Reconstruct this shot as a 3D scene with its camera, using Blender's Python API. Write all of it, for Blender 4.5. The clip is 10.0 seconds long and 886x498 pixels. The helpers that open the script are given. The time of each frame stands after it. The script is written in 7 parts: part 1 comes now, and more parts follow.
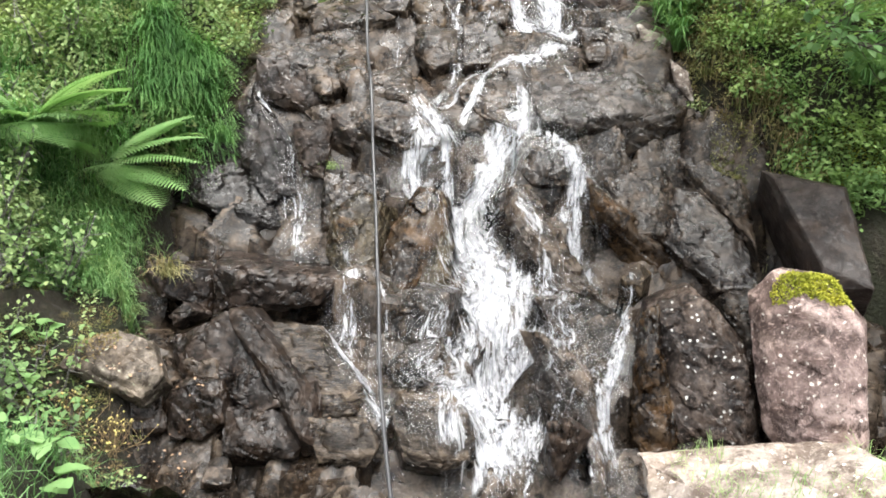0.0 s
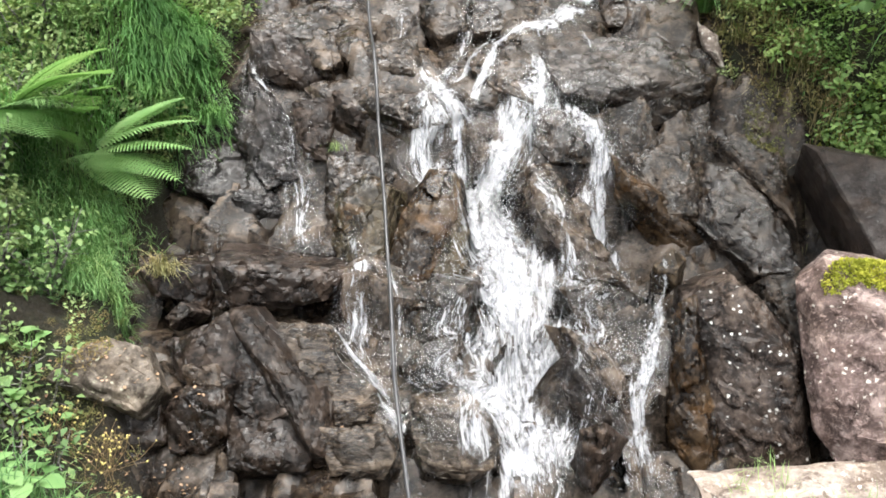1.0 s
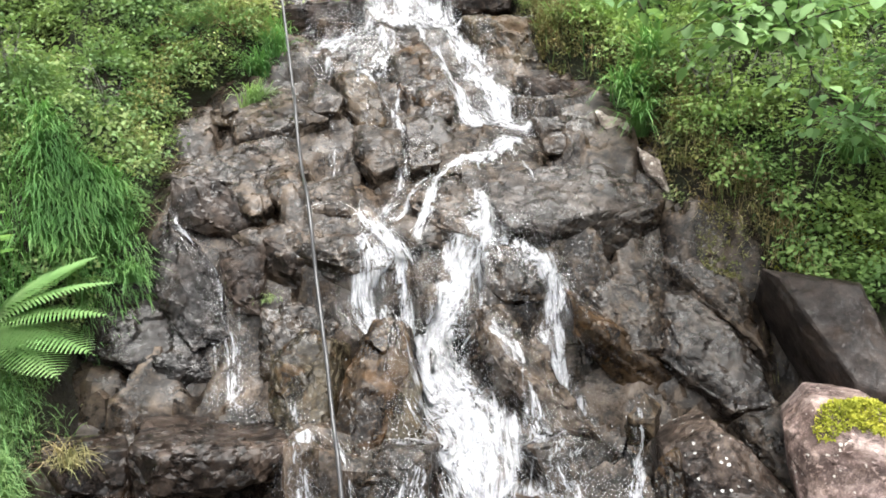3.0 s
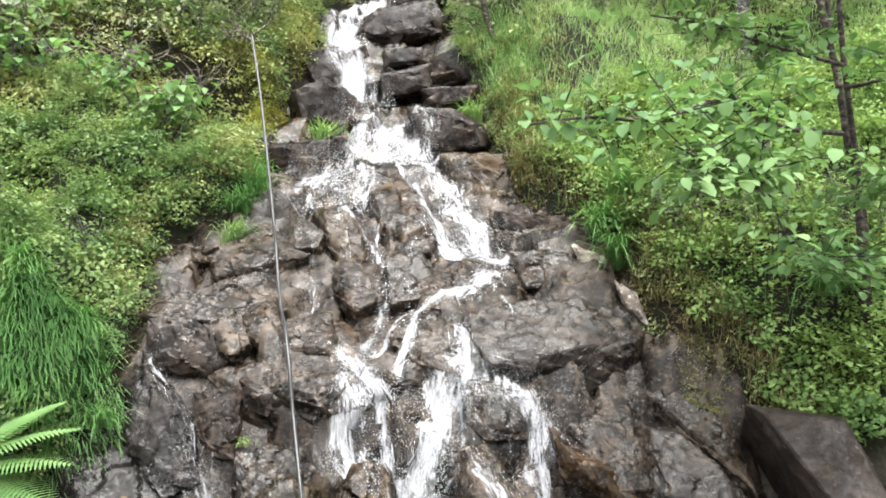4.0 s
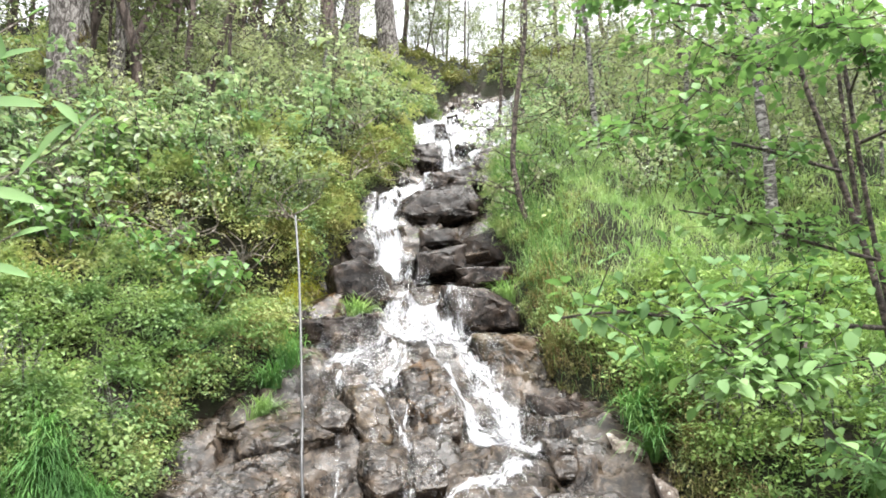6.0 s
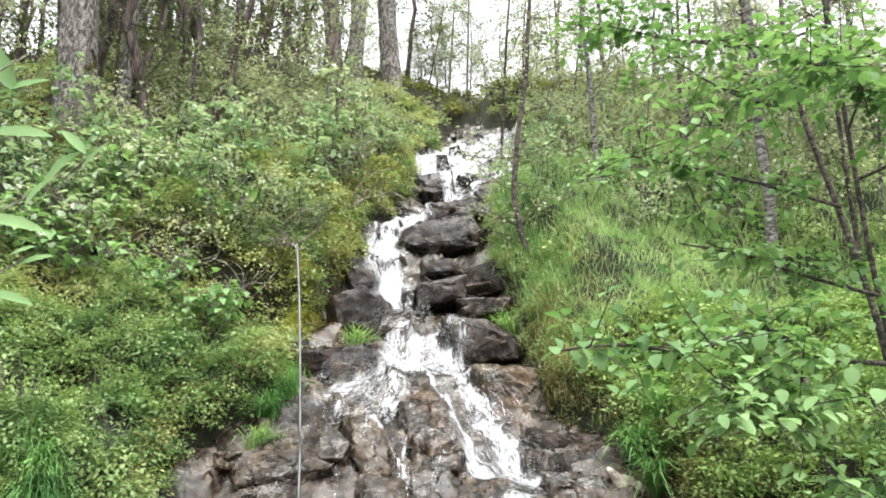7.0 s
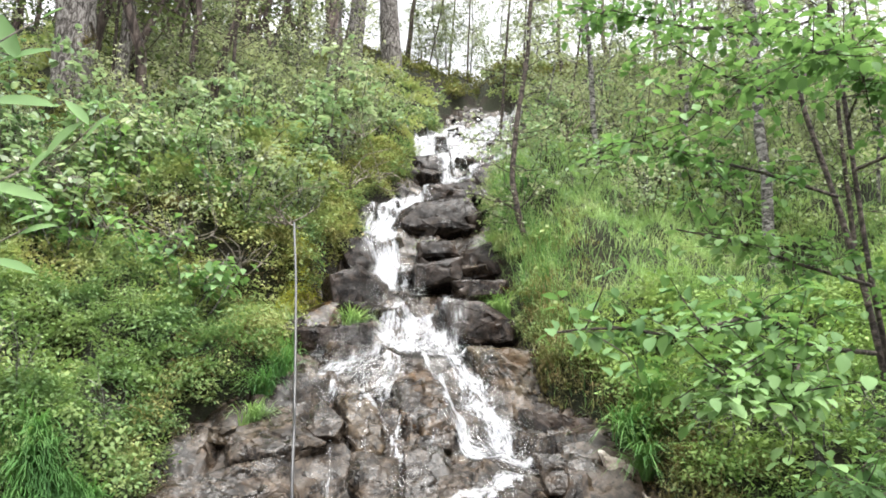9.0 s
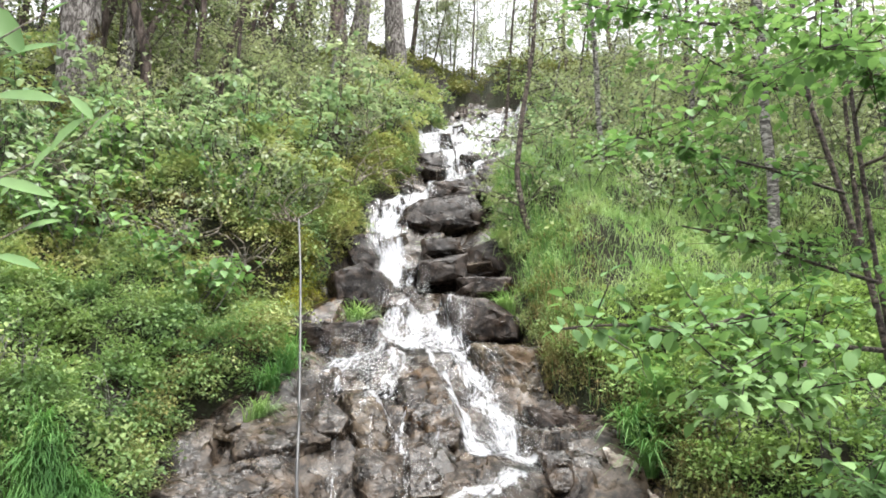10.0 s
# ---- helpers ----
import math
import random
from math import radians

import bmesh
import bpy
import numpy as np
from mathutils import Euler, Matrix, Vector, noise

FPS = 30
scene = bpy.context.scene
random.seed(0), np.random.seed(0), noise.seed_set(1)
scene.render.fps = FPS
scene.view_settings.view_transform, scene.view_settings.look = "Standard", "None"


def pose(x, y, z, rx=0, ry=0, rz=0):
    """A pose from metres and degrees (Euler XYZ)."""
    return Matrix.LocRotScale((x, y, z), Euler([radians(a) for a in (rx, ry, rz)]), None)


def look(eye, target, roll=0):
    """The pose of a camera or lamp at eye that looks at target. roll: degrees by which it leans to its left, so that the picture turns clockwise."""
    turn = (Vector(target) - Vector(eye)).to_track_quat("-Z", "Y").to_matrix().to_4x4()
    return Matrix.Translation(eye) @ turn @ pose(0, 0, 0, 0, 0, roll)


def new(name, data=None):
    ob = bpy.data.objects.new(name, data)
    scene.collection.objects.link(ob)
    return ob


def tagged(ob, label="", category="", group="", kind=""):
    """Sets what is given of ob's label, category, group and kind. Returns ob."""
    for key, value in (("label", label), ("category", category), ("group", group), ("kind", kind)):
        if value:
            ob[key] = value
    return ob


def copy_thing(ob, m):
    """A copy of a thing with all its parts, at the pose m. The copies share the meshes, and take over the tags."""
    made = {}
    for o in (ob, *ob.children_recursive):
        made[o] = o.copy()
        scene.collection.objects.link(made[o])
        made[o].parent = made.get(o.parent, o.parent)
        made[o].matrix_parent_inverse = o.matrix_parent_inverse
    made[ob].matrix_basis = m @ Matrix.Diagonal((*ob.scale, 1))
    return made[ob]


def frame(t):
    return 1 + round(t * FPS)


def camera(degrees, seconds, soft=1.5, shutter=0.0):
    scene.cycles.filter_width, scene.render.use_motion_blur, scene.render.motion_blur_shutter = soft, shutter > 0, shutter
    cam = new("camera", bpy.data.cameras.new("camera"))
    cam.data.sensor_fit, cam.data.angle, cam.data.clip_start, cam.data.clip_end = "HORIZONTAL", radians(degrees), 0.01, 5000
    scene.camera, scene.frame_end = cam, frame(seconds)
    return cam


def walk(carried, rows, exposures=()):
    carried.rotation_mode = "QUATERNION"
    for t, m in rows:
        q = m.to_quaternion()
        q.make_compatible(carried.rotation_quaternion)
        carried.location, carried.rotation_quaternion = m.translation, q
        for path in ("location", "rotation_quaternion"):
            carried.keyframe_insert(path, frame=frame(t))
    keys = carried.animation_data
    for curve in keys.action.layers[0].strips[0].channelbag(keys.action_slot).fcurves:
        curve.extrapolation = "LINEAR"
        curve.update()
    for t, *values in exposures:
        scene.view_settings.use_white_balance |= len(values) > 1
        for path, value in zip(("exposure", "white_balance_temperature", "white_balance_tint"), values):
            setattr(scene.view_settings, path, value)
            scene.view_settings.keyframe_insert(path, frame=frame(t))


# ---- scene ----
cam = camera(61.8, 10.0, 1.75)
PATH = [
    (0, (0.16, -0.48, 1.363), (0.059, 1.446, 0.836), 2.2),
    (0.5, (0.125, -0.287, 1.381), (0.002, 1.627, 0.814), 2.3),
    (1, (0.069, -0.135, 1.398), (-0.035, 1.764, 0.779), 0.8),
    (1.5, (0.051, -0.005, 1.414), (-0.015, 1.876, 0.739), -0.3),
    (2, (0.05, 0.154, 1.456), (0.019, 2.027, 0.754), -0.9),
    (2.5, (0.025, 0.22, 1.511), (0.04, 2.131, 0.92), -1.2),
    (3, (-0.002, 0.255, 1.547), (0.066, 2.223, 1.2), -1.6),
    (3.2, (-0.016, 0.26, 1.556), (0.071, 2.242, 1.301), -1.8),
    (4.3, (0.005, 0.277, 1.654), (0.145, 2.272, 1.698), -2.1),
    (4.5, (0.007, 0.285, 1.657), (0.13, 2.279, 1.752), -2.1),
    (5, (0.007, 0.285, 1.673), (0.094, 2.271, 1.886), -1.2),
    (5.5, (0.01, 0.27, 1.691), (0.073, 2.241, 2.026), -0.6),
    (6, (0.011, 0.27, 1.699), (0.064, 2.221, 2.134), -0.2),
    (7.5, (0.008, 0.255, 1.701), (0.063, 2.186, 2.218), 0.7),
    (8, (0.002, 0.255, 1.69), (0.064, 2.191, 2.189), 1.0),
    (8.5, (0.001, 0.256, 1.691), (0.064, 2.197, 2.168), 1.5),
    (9, (0.002, 0.251, 1.69), (0.064, 2.195, 2.158), 1.6),
    (9.5, (0.004, 0.258, 1.687), (0.06, 2.203, 2.15), 1.6),
    (10, (0.001, 0.259, 1.689), (0.051, 2.205, 2.149), 1.7),
]
walk(cam, [(t, look(eye, target, roll)) for t, eye, target, roll in PATH], [(0.0, 1.45), (2.0, 1.5), (3.2, 1.54), (4.5, 1.65), (6.0, 1.74), (7.5, 1.46), (10.0, 1.46)])

# ---- sky and light: a bright overcast day ----
world = bpy.data.worlds.new("overcast_sky")
scene.world = world
world.use_nodes = True
wn, wl = world.node_tree.nodes, world.node_tree.links
wn.clear()
sky = wn.new("ShaderNodeTexSky")
sky.sky_type = "NISHITA"
sky.sun_disc = False
sky.sun_elevation, sky.sun_rotation = radians(76), radians(160)
sky.air_density, sky.dust_density, sky.ozone_density = 1.0, 4.0, 1.0
grey_sky = wn.new("ShaderNodeHueSaturation")
grey_sky.inputs["Saturation"].default_value = 0.12
grey_sky.inputs["Value"].default_value = 1.3
sky_back = wn.new("ShaderNodeBackground")
sky_back.inputs["Strength"].default_value = 0.15
sky_out = wn.new("ShaderNodeOutputWorld")
wl.new(sky.outputs[0], grey_sky.inputs["Color"])
wl.new(grey_sky.outputs[0], sky_back.inputs["Color"])
wl.new(sky_back.outputs[0], sky_out.inputs["Surface"])

sun_data = bpy.data.lights.new("sun", "SUN")
sun_data.energy, sun_data.angle, sun_data.color = 2.4, radians(50), (1.0, 0.97, 0.92)
sun = new("sun", sun_data)
sun.matrix_world = look((1.0, 1.2, 12), (0, 4, 0))

rng = np.random.default_rng(7)


# ---- materials ----
def material(name):
    m = bpy.data.materials.new(name)
    m.use_nodes = True
    nt = m.node_tree
    return m, nt.nodes, nt.links, nt.nodes["Principled BSDF"]


def noise_node(nodes, links, vec, scale, detail=5, rough=0.6, warp=0.0):
    n = nodes.new("ShaderNodeTexNoise")
    n.inputs["Scale"].default_value = scale
    n.inputs["Detail"].default_value = detail
    n.inputs["Roughness"].default_value = rough
    n.inputs["Distortion"].default_value = warp
    links.new(vec, n.inputs["Vector"])
    return n.outputs["Fac"]


def ramp(nodes, links, fac, stops):
    r = nodes.new("ShaderNodeValToRGB")
    el = r.color_ramp.elements
    while len(el) < len(stops):
        el.new(0.5)
    for e, (p, c) in zip(el, stops):
        e.position = p
        e.color = (*c, 1) if len(c) == 3 else c
    links.new(fac, r.inputs[0])
    return r.outputs[0]


def blend(nodes, links, fac, a, b, kind="MIX"):
    m = nodes.new("ShaderNodeMix")
    m.data_type, m.blend_type = "RGBA", kind
    for sock, v in ((m.inputs[0], fac), (m.inputs[6], a), (m.inputs[7], b)):
        if isinstance(v, (float, int)):
            sock.default_value = v
        elif isinstance(v, tuple):
            sock.default_value = (*v, 1)
        else:
            links.new(v, sock)
    return m.outputs[2]


def bump(nodes, links, height, strength, distance, under=None):
    b = nodes.new("ShaderNodeBump")
    b.inputs["Strength"].default_value = strength
    b.inputs["Distance"].default_value = distance
    links.new(height, b.inputs["Height"])
    if under:
        links.new(under, b.inputs["Normal"])
    return b.outputs[0]


def stone(name, dark, mid, light, wet=0.3, lichen=None, lichen_amount=0.62, layered=False, rusty=0.06, shine=1.0):
    """Wet broken rock: mottled colour at three scales, pale scratches, lichen specks, patchy gloss."""
    m, n, l, p = material(name)
    pos = n.new("ShaderNodeNewGeometry").outputs["Position"]
    vec = pos
    if layered:
        mp = n.new("ShaderNodeMapping")
        mp.inputs["Rotation"].default_value = (0.35, 0.5, 0.1)
        mp.inputs["Scale"].default_value = (1, 1, 4.5)
        l.new(pos, mp.inputs[0])
        vec = mp.outputs[0]
    big = noise_node(n, l, vec, 3.2, 6, 0.65, 0.6)
    mid_n = noise_node(n, l, vec, 13, 7, 0.7, 0.4)
    fine = noise_node(n, l, vec, 75, 4, 0.7)
    col = ramp(n, l, big, [(0.4, dark), (0.51, mid), (0.66, light)])
    col = blend(n, l, ramp(n, l, mid_n, [(0.53, (0, 0, 0)), (0.66, (0.6, 0.6, 0.6))]), col, light)
    col = blend(n, l, ramp(n, l, mid_n, [(0.4, (1, 1, 1)), (0.49, (0, 0, 0))]), col, dark)
    vein = noise_node(n, l, vec, 7, 5, 0.6, 2.5)
    col = blend(n, l, ramp(n, l, vein, [(0.488, (0, 0, 0)), (0.5, (0.3, 0.3, 0.3)), (0.512, (0, 0, 0))]), col, tuple(min(1, 1.5 * c) for c in light))
    col = blend(n, l, 0.35, col, ramp(n, l, fine, [(0.3, (0.45, 0.43, 0.42)), (0.7, (1.0, 0.97, 0.93))]), "MULTIPLY")
    speck = noise_node(n, l, vec, 48, 3, 0.65, 0.3)
    # pale specks: mineral grains, and wet glints painted into the colour
    col = blend(n, l, ramp(n, l, speck, [(0.58, (0, 0, 0)), (0.68, (0.35, 0.35, 0.35))]), col, tuple(min(0.8, 1.7 * c) for c in light))
    col = blend(n, l, ramp(n, l, speck, [(0.34, (0.5, 0.5, 0.5)), (0.42, (0, 0, 0))]), col, dark)
    worn = n.new("ShaderNodeNewGeometry").outputs["Pointiness"]
    crust = blend(n, l, 1.0, ramp(n, l, worn, [(0.515, (0, 0, 0)), (0.56, (0.75, 0.75, 0.75))]), ramp(n, l, noise_node(n, l, pos, 22, 5, 0.7), [(0.4, (0, 0, 0)), (0.6, (1, 1, 1))]), "MULTIPLY")
    col = blend(n, l, crust, col, tuple(min(0.6, 1.6 * c) for c in light))
    rust = noise_node(n, l, pos, 5.5, 4, 0.6, 1.0)
    col = blend(n, l, ramp(n, l, rust, [(0.52, (0, 0, 0)), (0.66, (rusty, rusty, rusty))]), col, (0.14, 0.075, 0.03))
    tint = noise_node(n, l, pos, 2.3, 4, 0.6, 0.7)
    col = blend(n, l, ramp(n, l, tint, [(0.47, (0, 0, 0)), (0.62, (0.6, 0.6, 0.6))]), col, (1.0, 0.92, 0.82), "MULTIPLY")
    if lichen:
        v = n.new("ShaderNodeTexVoronoi")
        v.inputs["Scale"].default_value = 26
        v.inputs["Randomness"].default_value = 1
        l.new(pos, v.inputs["Vector"])
        ragged = n.new("ShaderNodeMath")
        ragged.operation = "MULTIPLY_ADD"
        ragged.inputs[1].default_value = 1.6
        l.new(noise_node(n, l, pos, 34, 5, 0.7, 0.8), ragged.inputs[0])
        l.new(v.outputs["Distance"], ragged.inputs[2])
        spots = ramp(n, l, ragged.outputs[0], [(0.85, (1, 1, 1)), (0.94, (0, 0, 0))])
        where = ramp(n, l, noise_node(n, l, pos, 4.0, 3), [(lichen_amount - 0.06, (0, 0, 0)), (lichen_amount + 0.04, (1, 1, 1))])
        col = blend(n, l, blend(n, l, 1.0, spots, where, "MULTIPLY"), col, lichen)
    l.new(col, p.inputs["Base Color"])
    soak = noise_node(n, l, pos, 6, 4)
    l.new(ramp(n, l, soak, [(0.42, (0.8 * wet, 0.8 * wet, 0.8 * wet)), (0.6, (wet + 0.3, wet + 0.3, wet + 0.3))]), p.inputs["Roughness"])
    p.inputs["Specular IOR Level"].default_value = 0.16 * shine
    film = min(1.0, max(0.0, 1.1 - 1.5 * wet) * shine)
    gloss = blend(n, l, 1.0, ramp(n, l, noise_node(n, l, pos, 3.5, 5, 0.65, 0.8), [(0.42, (0, 0, 0)), (0.52, (film, film, film))]), ramp(n, l, noise_node(n, l, vec, 52, 5, 0.72, 0.4), [(0.5, (0.03, 0.03, 0.03)), (0.57, (1, 1, 1))]), "MULTIPLY")
    l.new(gloss, p.inputs["Coat Weight"])
    p.inputs["Coat Roughness"].default_value = 0.06
    p.inputs["Coat IOR"].default_value = 1.6
    b1 = bump(n, l, big, 0.35, 0.03)
    ridge = n.new("ShaderNodeTexNoise")
    ridge.noise_type = "RIDGED_MULTIFRACTAL"
    ridge.inputs["Scale"].default_value = 7
    ridge.inputs["Detail"].default_value = 6
    ridge.inputs["Roughness"].default_value = 0.55
    l.new(vec, ridge.inputs["Vector"])
    b1 = bump(n, l, ridge.outputs["Fac"], 0.45, 0.012, b1)
    b2 = bump(n, l, mid_n, 0.5, 0.01, b1)
    b3 = bump(n, l, fine, 0.7, 0.003, b2)
    l.new(b3, p.inputs["Normal"])
    drip = noise_node(n, l, vec, 48, 6, 0.7, 0.5)
    l.new(bump(n, l, drip, 1.0, 0.008, b2), p.inputs["Coat Normal"])
    return m


ROCK_WET = stone("wet_dark_rock", (0.0027, 0.0020, 0.0014), (0.0090, 0.0066, 0.0048), (0.0561, 0.0425, 0.0314), 0.12, shine=1.5)
ROCK_GREY = stone("grey_brown_rock", (0.0038, 0.0028, 0.0021), (0.0173, 0.0131, 0.0099), (0.1003, 0.0782, 0.0603), 0.15, shine=1.1)
ROCK_DUSK = stone("purplish_rock", (0.0032, 0.0024, 0.002), (0.0104, 0.0077, 0.0064), (0.053, 0.0405, 0.0335), 0.2, shine=0.95)
ROCK_PINK = stone("pinkish_rock", (0.06, 0.042, 0.038), (0.17, 0.122, 0.112), (0.38, 0.3, 0.275), 0.5, (0.6, 0.56, 0.5), 0.43)
ROCK_PALE = stone("pale_rock", (0.1071, 0.0828, 0.0682), (0.2434, 0.2044, 0.1777), (0.365, 0.331, 0.2969), 0.6, (0.8, 0.77, 0.71), 0.48)
ROCK_DRY = stone("dry_lichen_rock", (0.028, 0.023, 0.018), (0.08, 0.067, 0.054), (0.2, 0.175, 0.145), 0.5, (0.32, 0.32, 0.24), 0.52)
ROCK_TAN = stone("ochre_rock", (0.0064, 0.0047, 0.0032), (0.0245, 0.0180, 0.0115), (0.0978, 0.0748, 0.0510), 0.2, shine=1.0)
ROCK_BROWN = stone("rust_rock", (0.0034, 0.0020, 0.0012), (0.0137, 0.0083, 0.0043), (0.0638, 0.0425, 0.0247), 0.14, rusty=0.3, shine=1.1)
ROCK_LAYER = stone("layered_rock", (0.0043, 0.0032, 0.0024), (0.0187, 0.0144, 0.0107), (0.1062, 0.0850, 0.0654), 0.16, layered=True, shine=1.2)
ROCK_GLINT = stone("glistening_wet_rock", (0.0051, 0.0041, 0.0034), (0.0158, 0.0122, 0.0101), (0.0723, 0.0570, 0.0459), 0.1, shine=1.8)
ROCK_OLIVE = stone("olive_brown_rock", (0.0055, 0.0044, 0.0028), (0.02, 0.016, 0.01), (0.078, 0.064, 0.042), 0.2, rusty=0.25, shine=1.0)
ROCK_LICHEN = stone("lichened_dark_rock", (0.008, 0.006, 0.0052), (0.03, 0.023, 0.0195), (0.115, 0.09, 0.076), 0.3, (0.75, 0.74, 0.7), 0.53, shine=1.0)
ROCK_CLIFF = stone("blue_grey_wet_rock", (0.0028, 0.0025, 0.0024), (0.0095, 0.0084, 0.008), (0.042, 0.037, 0.035), 0.14, shine=1.0)
ROCK_SMOOTH = stone("smooth_purplish_rock", (0.009, 0.0072, 0.0066), (0.019, 0.0152, 0.0139), (0.042, 0.0345, 0.0315), 0.4, shine=0.8)
ROCK_DOME = stone("grey_dome_rock", (0.0065, 0.0054, 0.0047), (0.021, 0.0175, 0.0153), (0.078, 0.065, 0.057), 0.12, rusty=0.03, shine=1.5)
ROCK_SOAKED = stone("soaked_black_rock", (0.0027, 0.002, 0.0016), (0.0098, 0.0073, 0.006), (0.05, 0.038, 0.0315), 0.3, shine=0.7)
BEDROCK = stone("bedrock", (0.0036, 0.0027, 0.002), (0.0145, 0.011, 0.0083), (0.08, 0.062, 0.047), 0.15, shine=1.0)


def soil_material():
    m, n, l, p = material("mossy_soil")
    pos = n.new("ShaderNodeNewGeometry").outputs["Position"]
    big = noise_node(n, l, pos, 1.6, 5, 0.6, 0.5)
    fine = noise_node(n, l, pos, 38, 5, 0.7)
    col = ramp(n, l, big, [(0.4, (0.024, 0.03, 0.01)), (0.5, (0.034, 0.036, 0.014)), (0.56, (0.034, 0.026, 0.014)), (0.65, (0.022, 0.016, 0.01))])
    col = blend(n, l, 0.75, col, ramp(n, l, fine, [(0.3, (0.3, 0.3, 0.28)), (0.7, (1.1, 1.1, 1.0))]), "MULTIPLY")
    l.new(col, p.inputs["Base Color"])
    p.inputs["Roughness"].default_value = 0.95
    l.new(bump(n, l, fine, 1.0, 0.09), p.inputs["Normal"])
    return m


SOIL = soil_material()


def leaf_material(name, colours, patch=2.2, gloss=0.5, through_light=0.35):
    """Leaves: hue by patch and by leaf, with some light coming through."""
    m, n, l, p = material(name)
    geo = n.new("ShaderNodeNewGeometry")
    big = noise_node(n, l, geo.outputs["Position"], patch, 4, 0.6)
    mixer = n.new("ShaderNodeMath")
    mixer.operation = "MULTIPLY_ADD"
    mixer.inputs[1].default_value = 0.2
    l.new(geo.outputs["Random Per Island"], mixer.inputs[0])
    sh = n.new("ShaderNodeMath")
    sh.operation = "MULTIPLY_ADD"
    sh.inputs[1].default_value, sh.inputs[2].default_value = 1.9, -0.58
    l.new(big, sh.inputs[0])
    l.new(sh.outputs[0], mixer.inputs[2])
    k = len(colours) - 1
    col = ramp(n, l, mixer.outputs[0], [(0.08 + 0.84 * i / k, (1.18 * c[0], c[1], 1.38 * c[2])) for i, c in enumerate(colours)])
    l.new(col, p.inputs["Base Color"])
    p.inputs["Roughness"].default_value = gloss
    p.inputs["Specular IOR Level"].default_value = 0.25
    tr = n.new("ShaderNodeBsdfTranslucent")
    l.new(blend(n, l, 1.0, col, (1.0, 1.05, 0.7), "MULTIPLY"), tr.inputs["Color"])
    mix = n.new("ShaderNodeMixShader")
    mix.inputs[0].default_value = through_light
    l.new(p.outputs[0], mix.inputs[1])
    l.new(tr.outputs[0], mix.inputs[2])
    l.new(mix.outputs[0], n["Material Output"].inputs["Surface"])
    return m


BILBERRY = leaf_material("bilberry_leaf", [(0.09, 0.18, 0.055), (0.16, 0.27, 0.085), (0.24, 0.34, 0.105), (0.3, 0.37, 0.12), (0.29, 0.29, 0.105)], 1.8, 0.7)
BILBERRY_FRESH = leaf_material("fresh_bilberry_leaf", [(0.068, 0.148, 0.046), (0.115, 0.22, 0.06), (0.175, 0.285, 0.08), (0.245, 0.335, 0.1)], 1.8, 0.7)
SHADE_HERB = leaf_material("shade_herb_leaf", [(0.085, 0.18, 0.042), (0.155, 0.29, 0.066), (0.225, 0.375, 0.09), (0.3, 0.44, 0.12)], 1.8, 0.65)
BILBERRY_DEEP = leaf_material("bilberry_leaf_deep", [(0.09, 0.18, 0.05), (0.15, 0.26, 0.075), (0.22, 0.33, 0.105), (0.29, 0.38, 0.13)], 1.8, 0.65)
GRASS = leaf_material("grass_blade", [(0.04, 0.12, 0.03), (0.08, 0.2, 0.05), (0.13, 0.28, 0.075), (0.2, 0.34, 0.1)], 2.5, 0.45)
GRASS_FRESH = leaf_material("fresh_grass_blade", [(0.045, 0.14, 0.035), (0.09, 0.235, 0.055), (0.15, 0.33, 0.08), (0.22, 0.41, 0.11)], 2.5, 0.45)
GRASS_PALE = leaf_material("pale_grass_blade", [(0.12, 0.25, 0.065), (0.2, 0.37, 0.1), (0.29, 0.47, 0.14), (0.37, 0.45, 0.18)], 2.0, 0.5)
STRAW = leaf_material("withered_grass", [(0.12, 0.16, 0.045), (0.22, 0.24, 0.08), (0.33, 0.31, 0.13), (0.17, 0.27, 0.06)], 3, 0.7, 0.2)
FERN = leaf_material("fern_green", [(0.12, 0.28, 0.07), (0.18, 0.36, 0.1), (0.25, 0.43, 0.14)], 3, 0.5, 0.4)
ALDER = leaf_material("alder_leaf", [(0.063, 0.155, 0.042), (0.108, 0.235, 0.064), (0.16, 0.315, 0.09), (0.228, 0.4, 0.13)], 1.2, 0.6, 0.4)
SALLOW = leaf_material("sallow_leaf", [(0.11, 0.22, 0.09), (0.185, 0.32, 0.14), (0.28, 0.41, 0.2), (0.4, 0.5, 0.29)], 1.2, 0.5, 0.4)
BIRCH = leaf_material("birch_leaf", [(0.105, 0.165, 0.072), (0.2, 0.28, 0.126), (0.3, 0.385, 0.19), (0.41, 0.49, 0.26)], 0.9, 0.5, 0.4)
NEEDLE = leaf_material("conifer_needles", [(0.05, 0.1, 0.03), (0.09, 0.14, 0.045), (0.13, 0.17, 0.06)], 0.6, 0.6, 0.2)
MOSS = leaf_material("moss", [(0.15, 0.2, 0.02), (0.27, 0.33, 0.03), (0.4, 0.43, 0.05)], 8, 0.9, 0.2)
MOSS_OLIVE = leaf_material("olive_moss", [(0.085, 0.13, 0.032), (0.14, 0.18, 0.045), (0.19, 0.22, 0.06), (0.15, 0.13, 0.05)], 3, 0.9, 0.2)
MOSS_BROWN = leaf_material("peat_moss", [(0.085, 0.115, 0.028), (0.13, 0.155, 0.04), (0.165, 0.15, 0.05), (0.115, 0.085, 0.035)], 4, 0.9, 0.2)


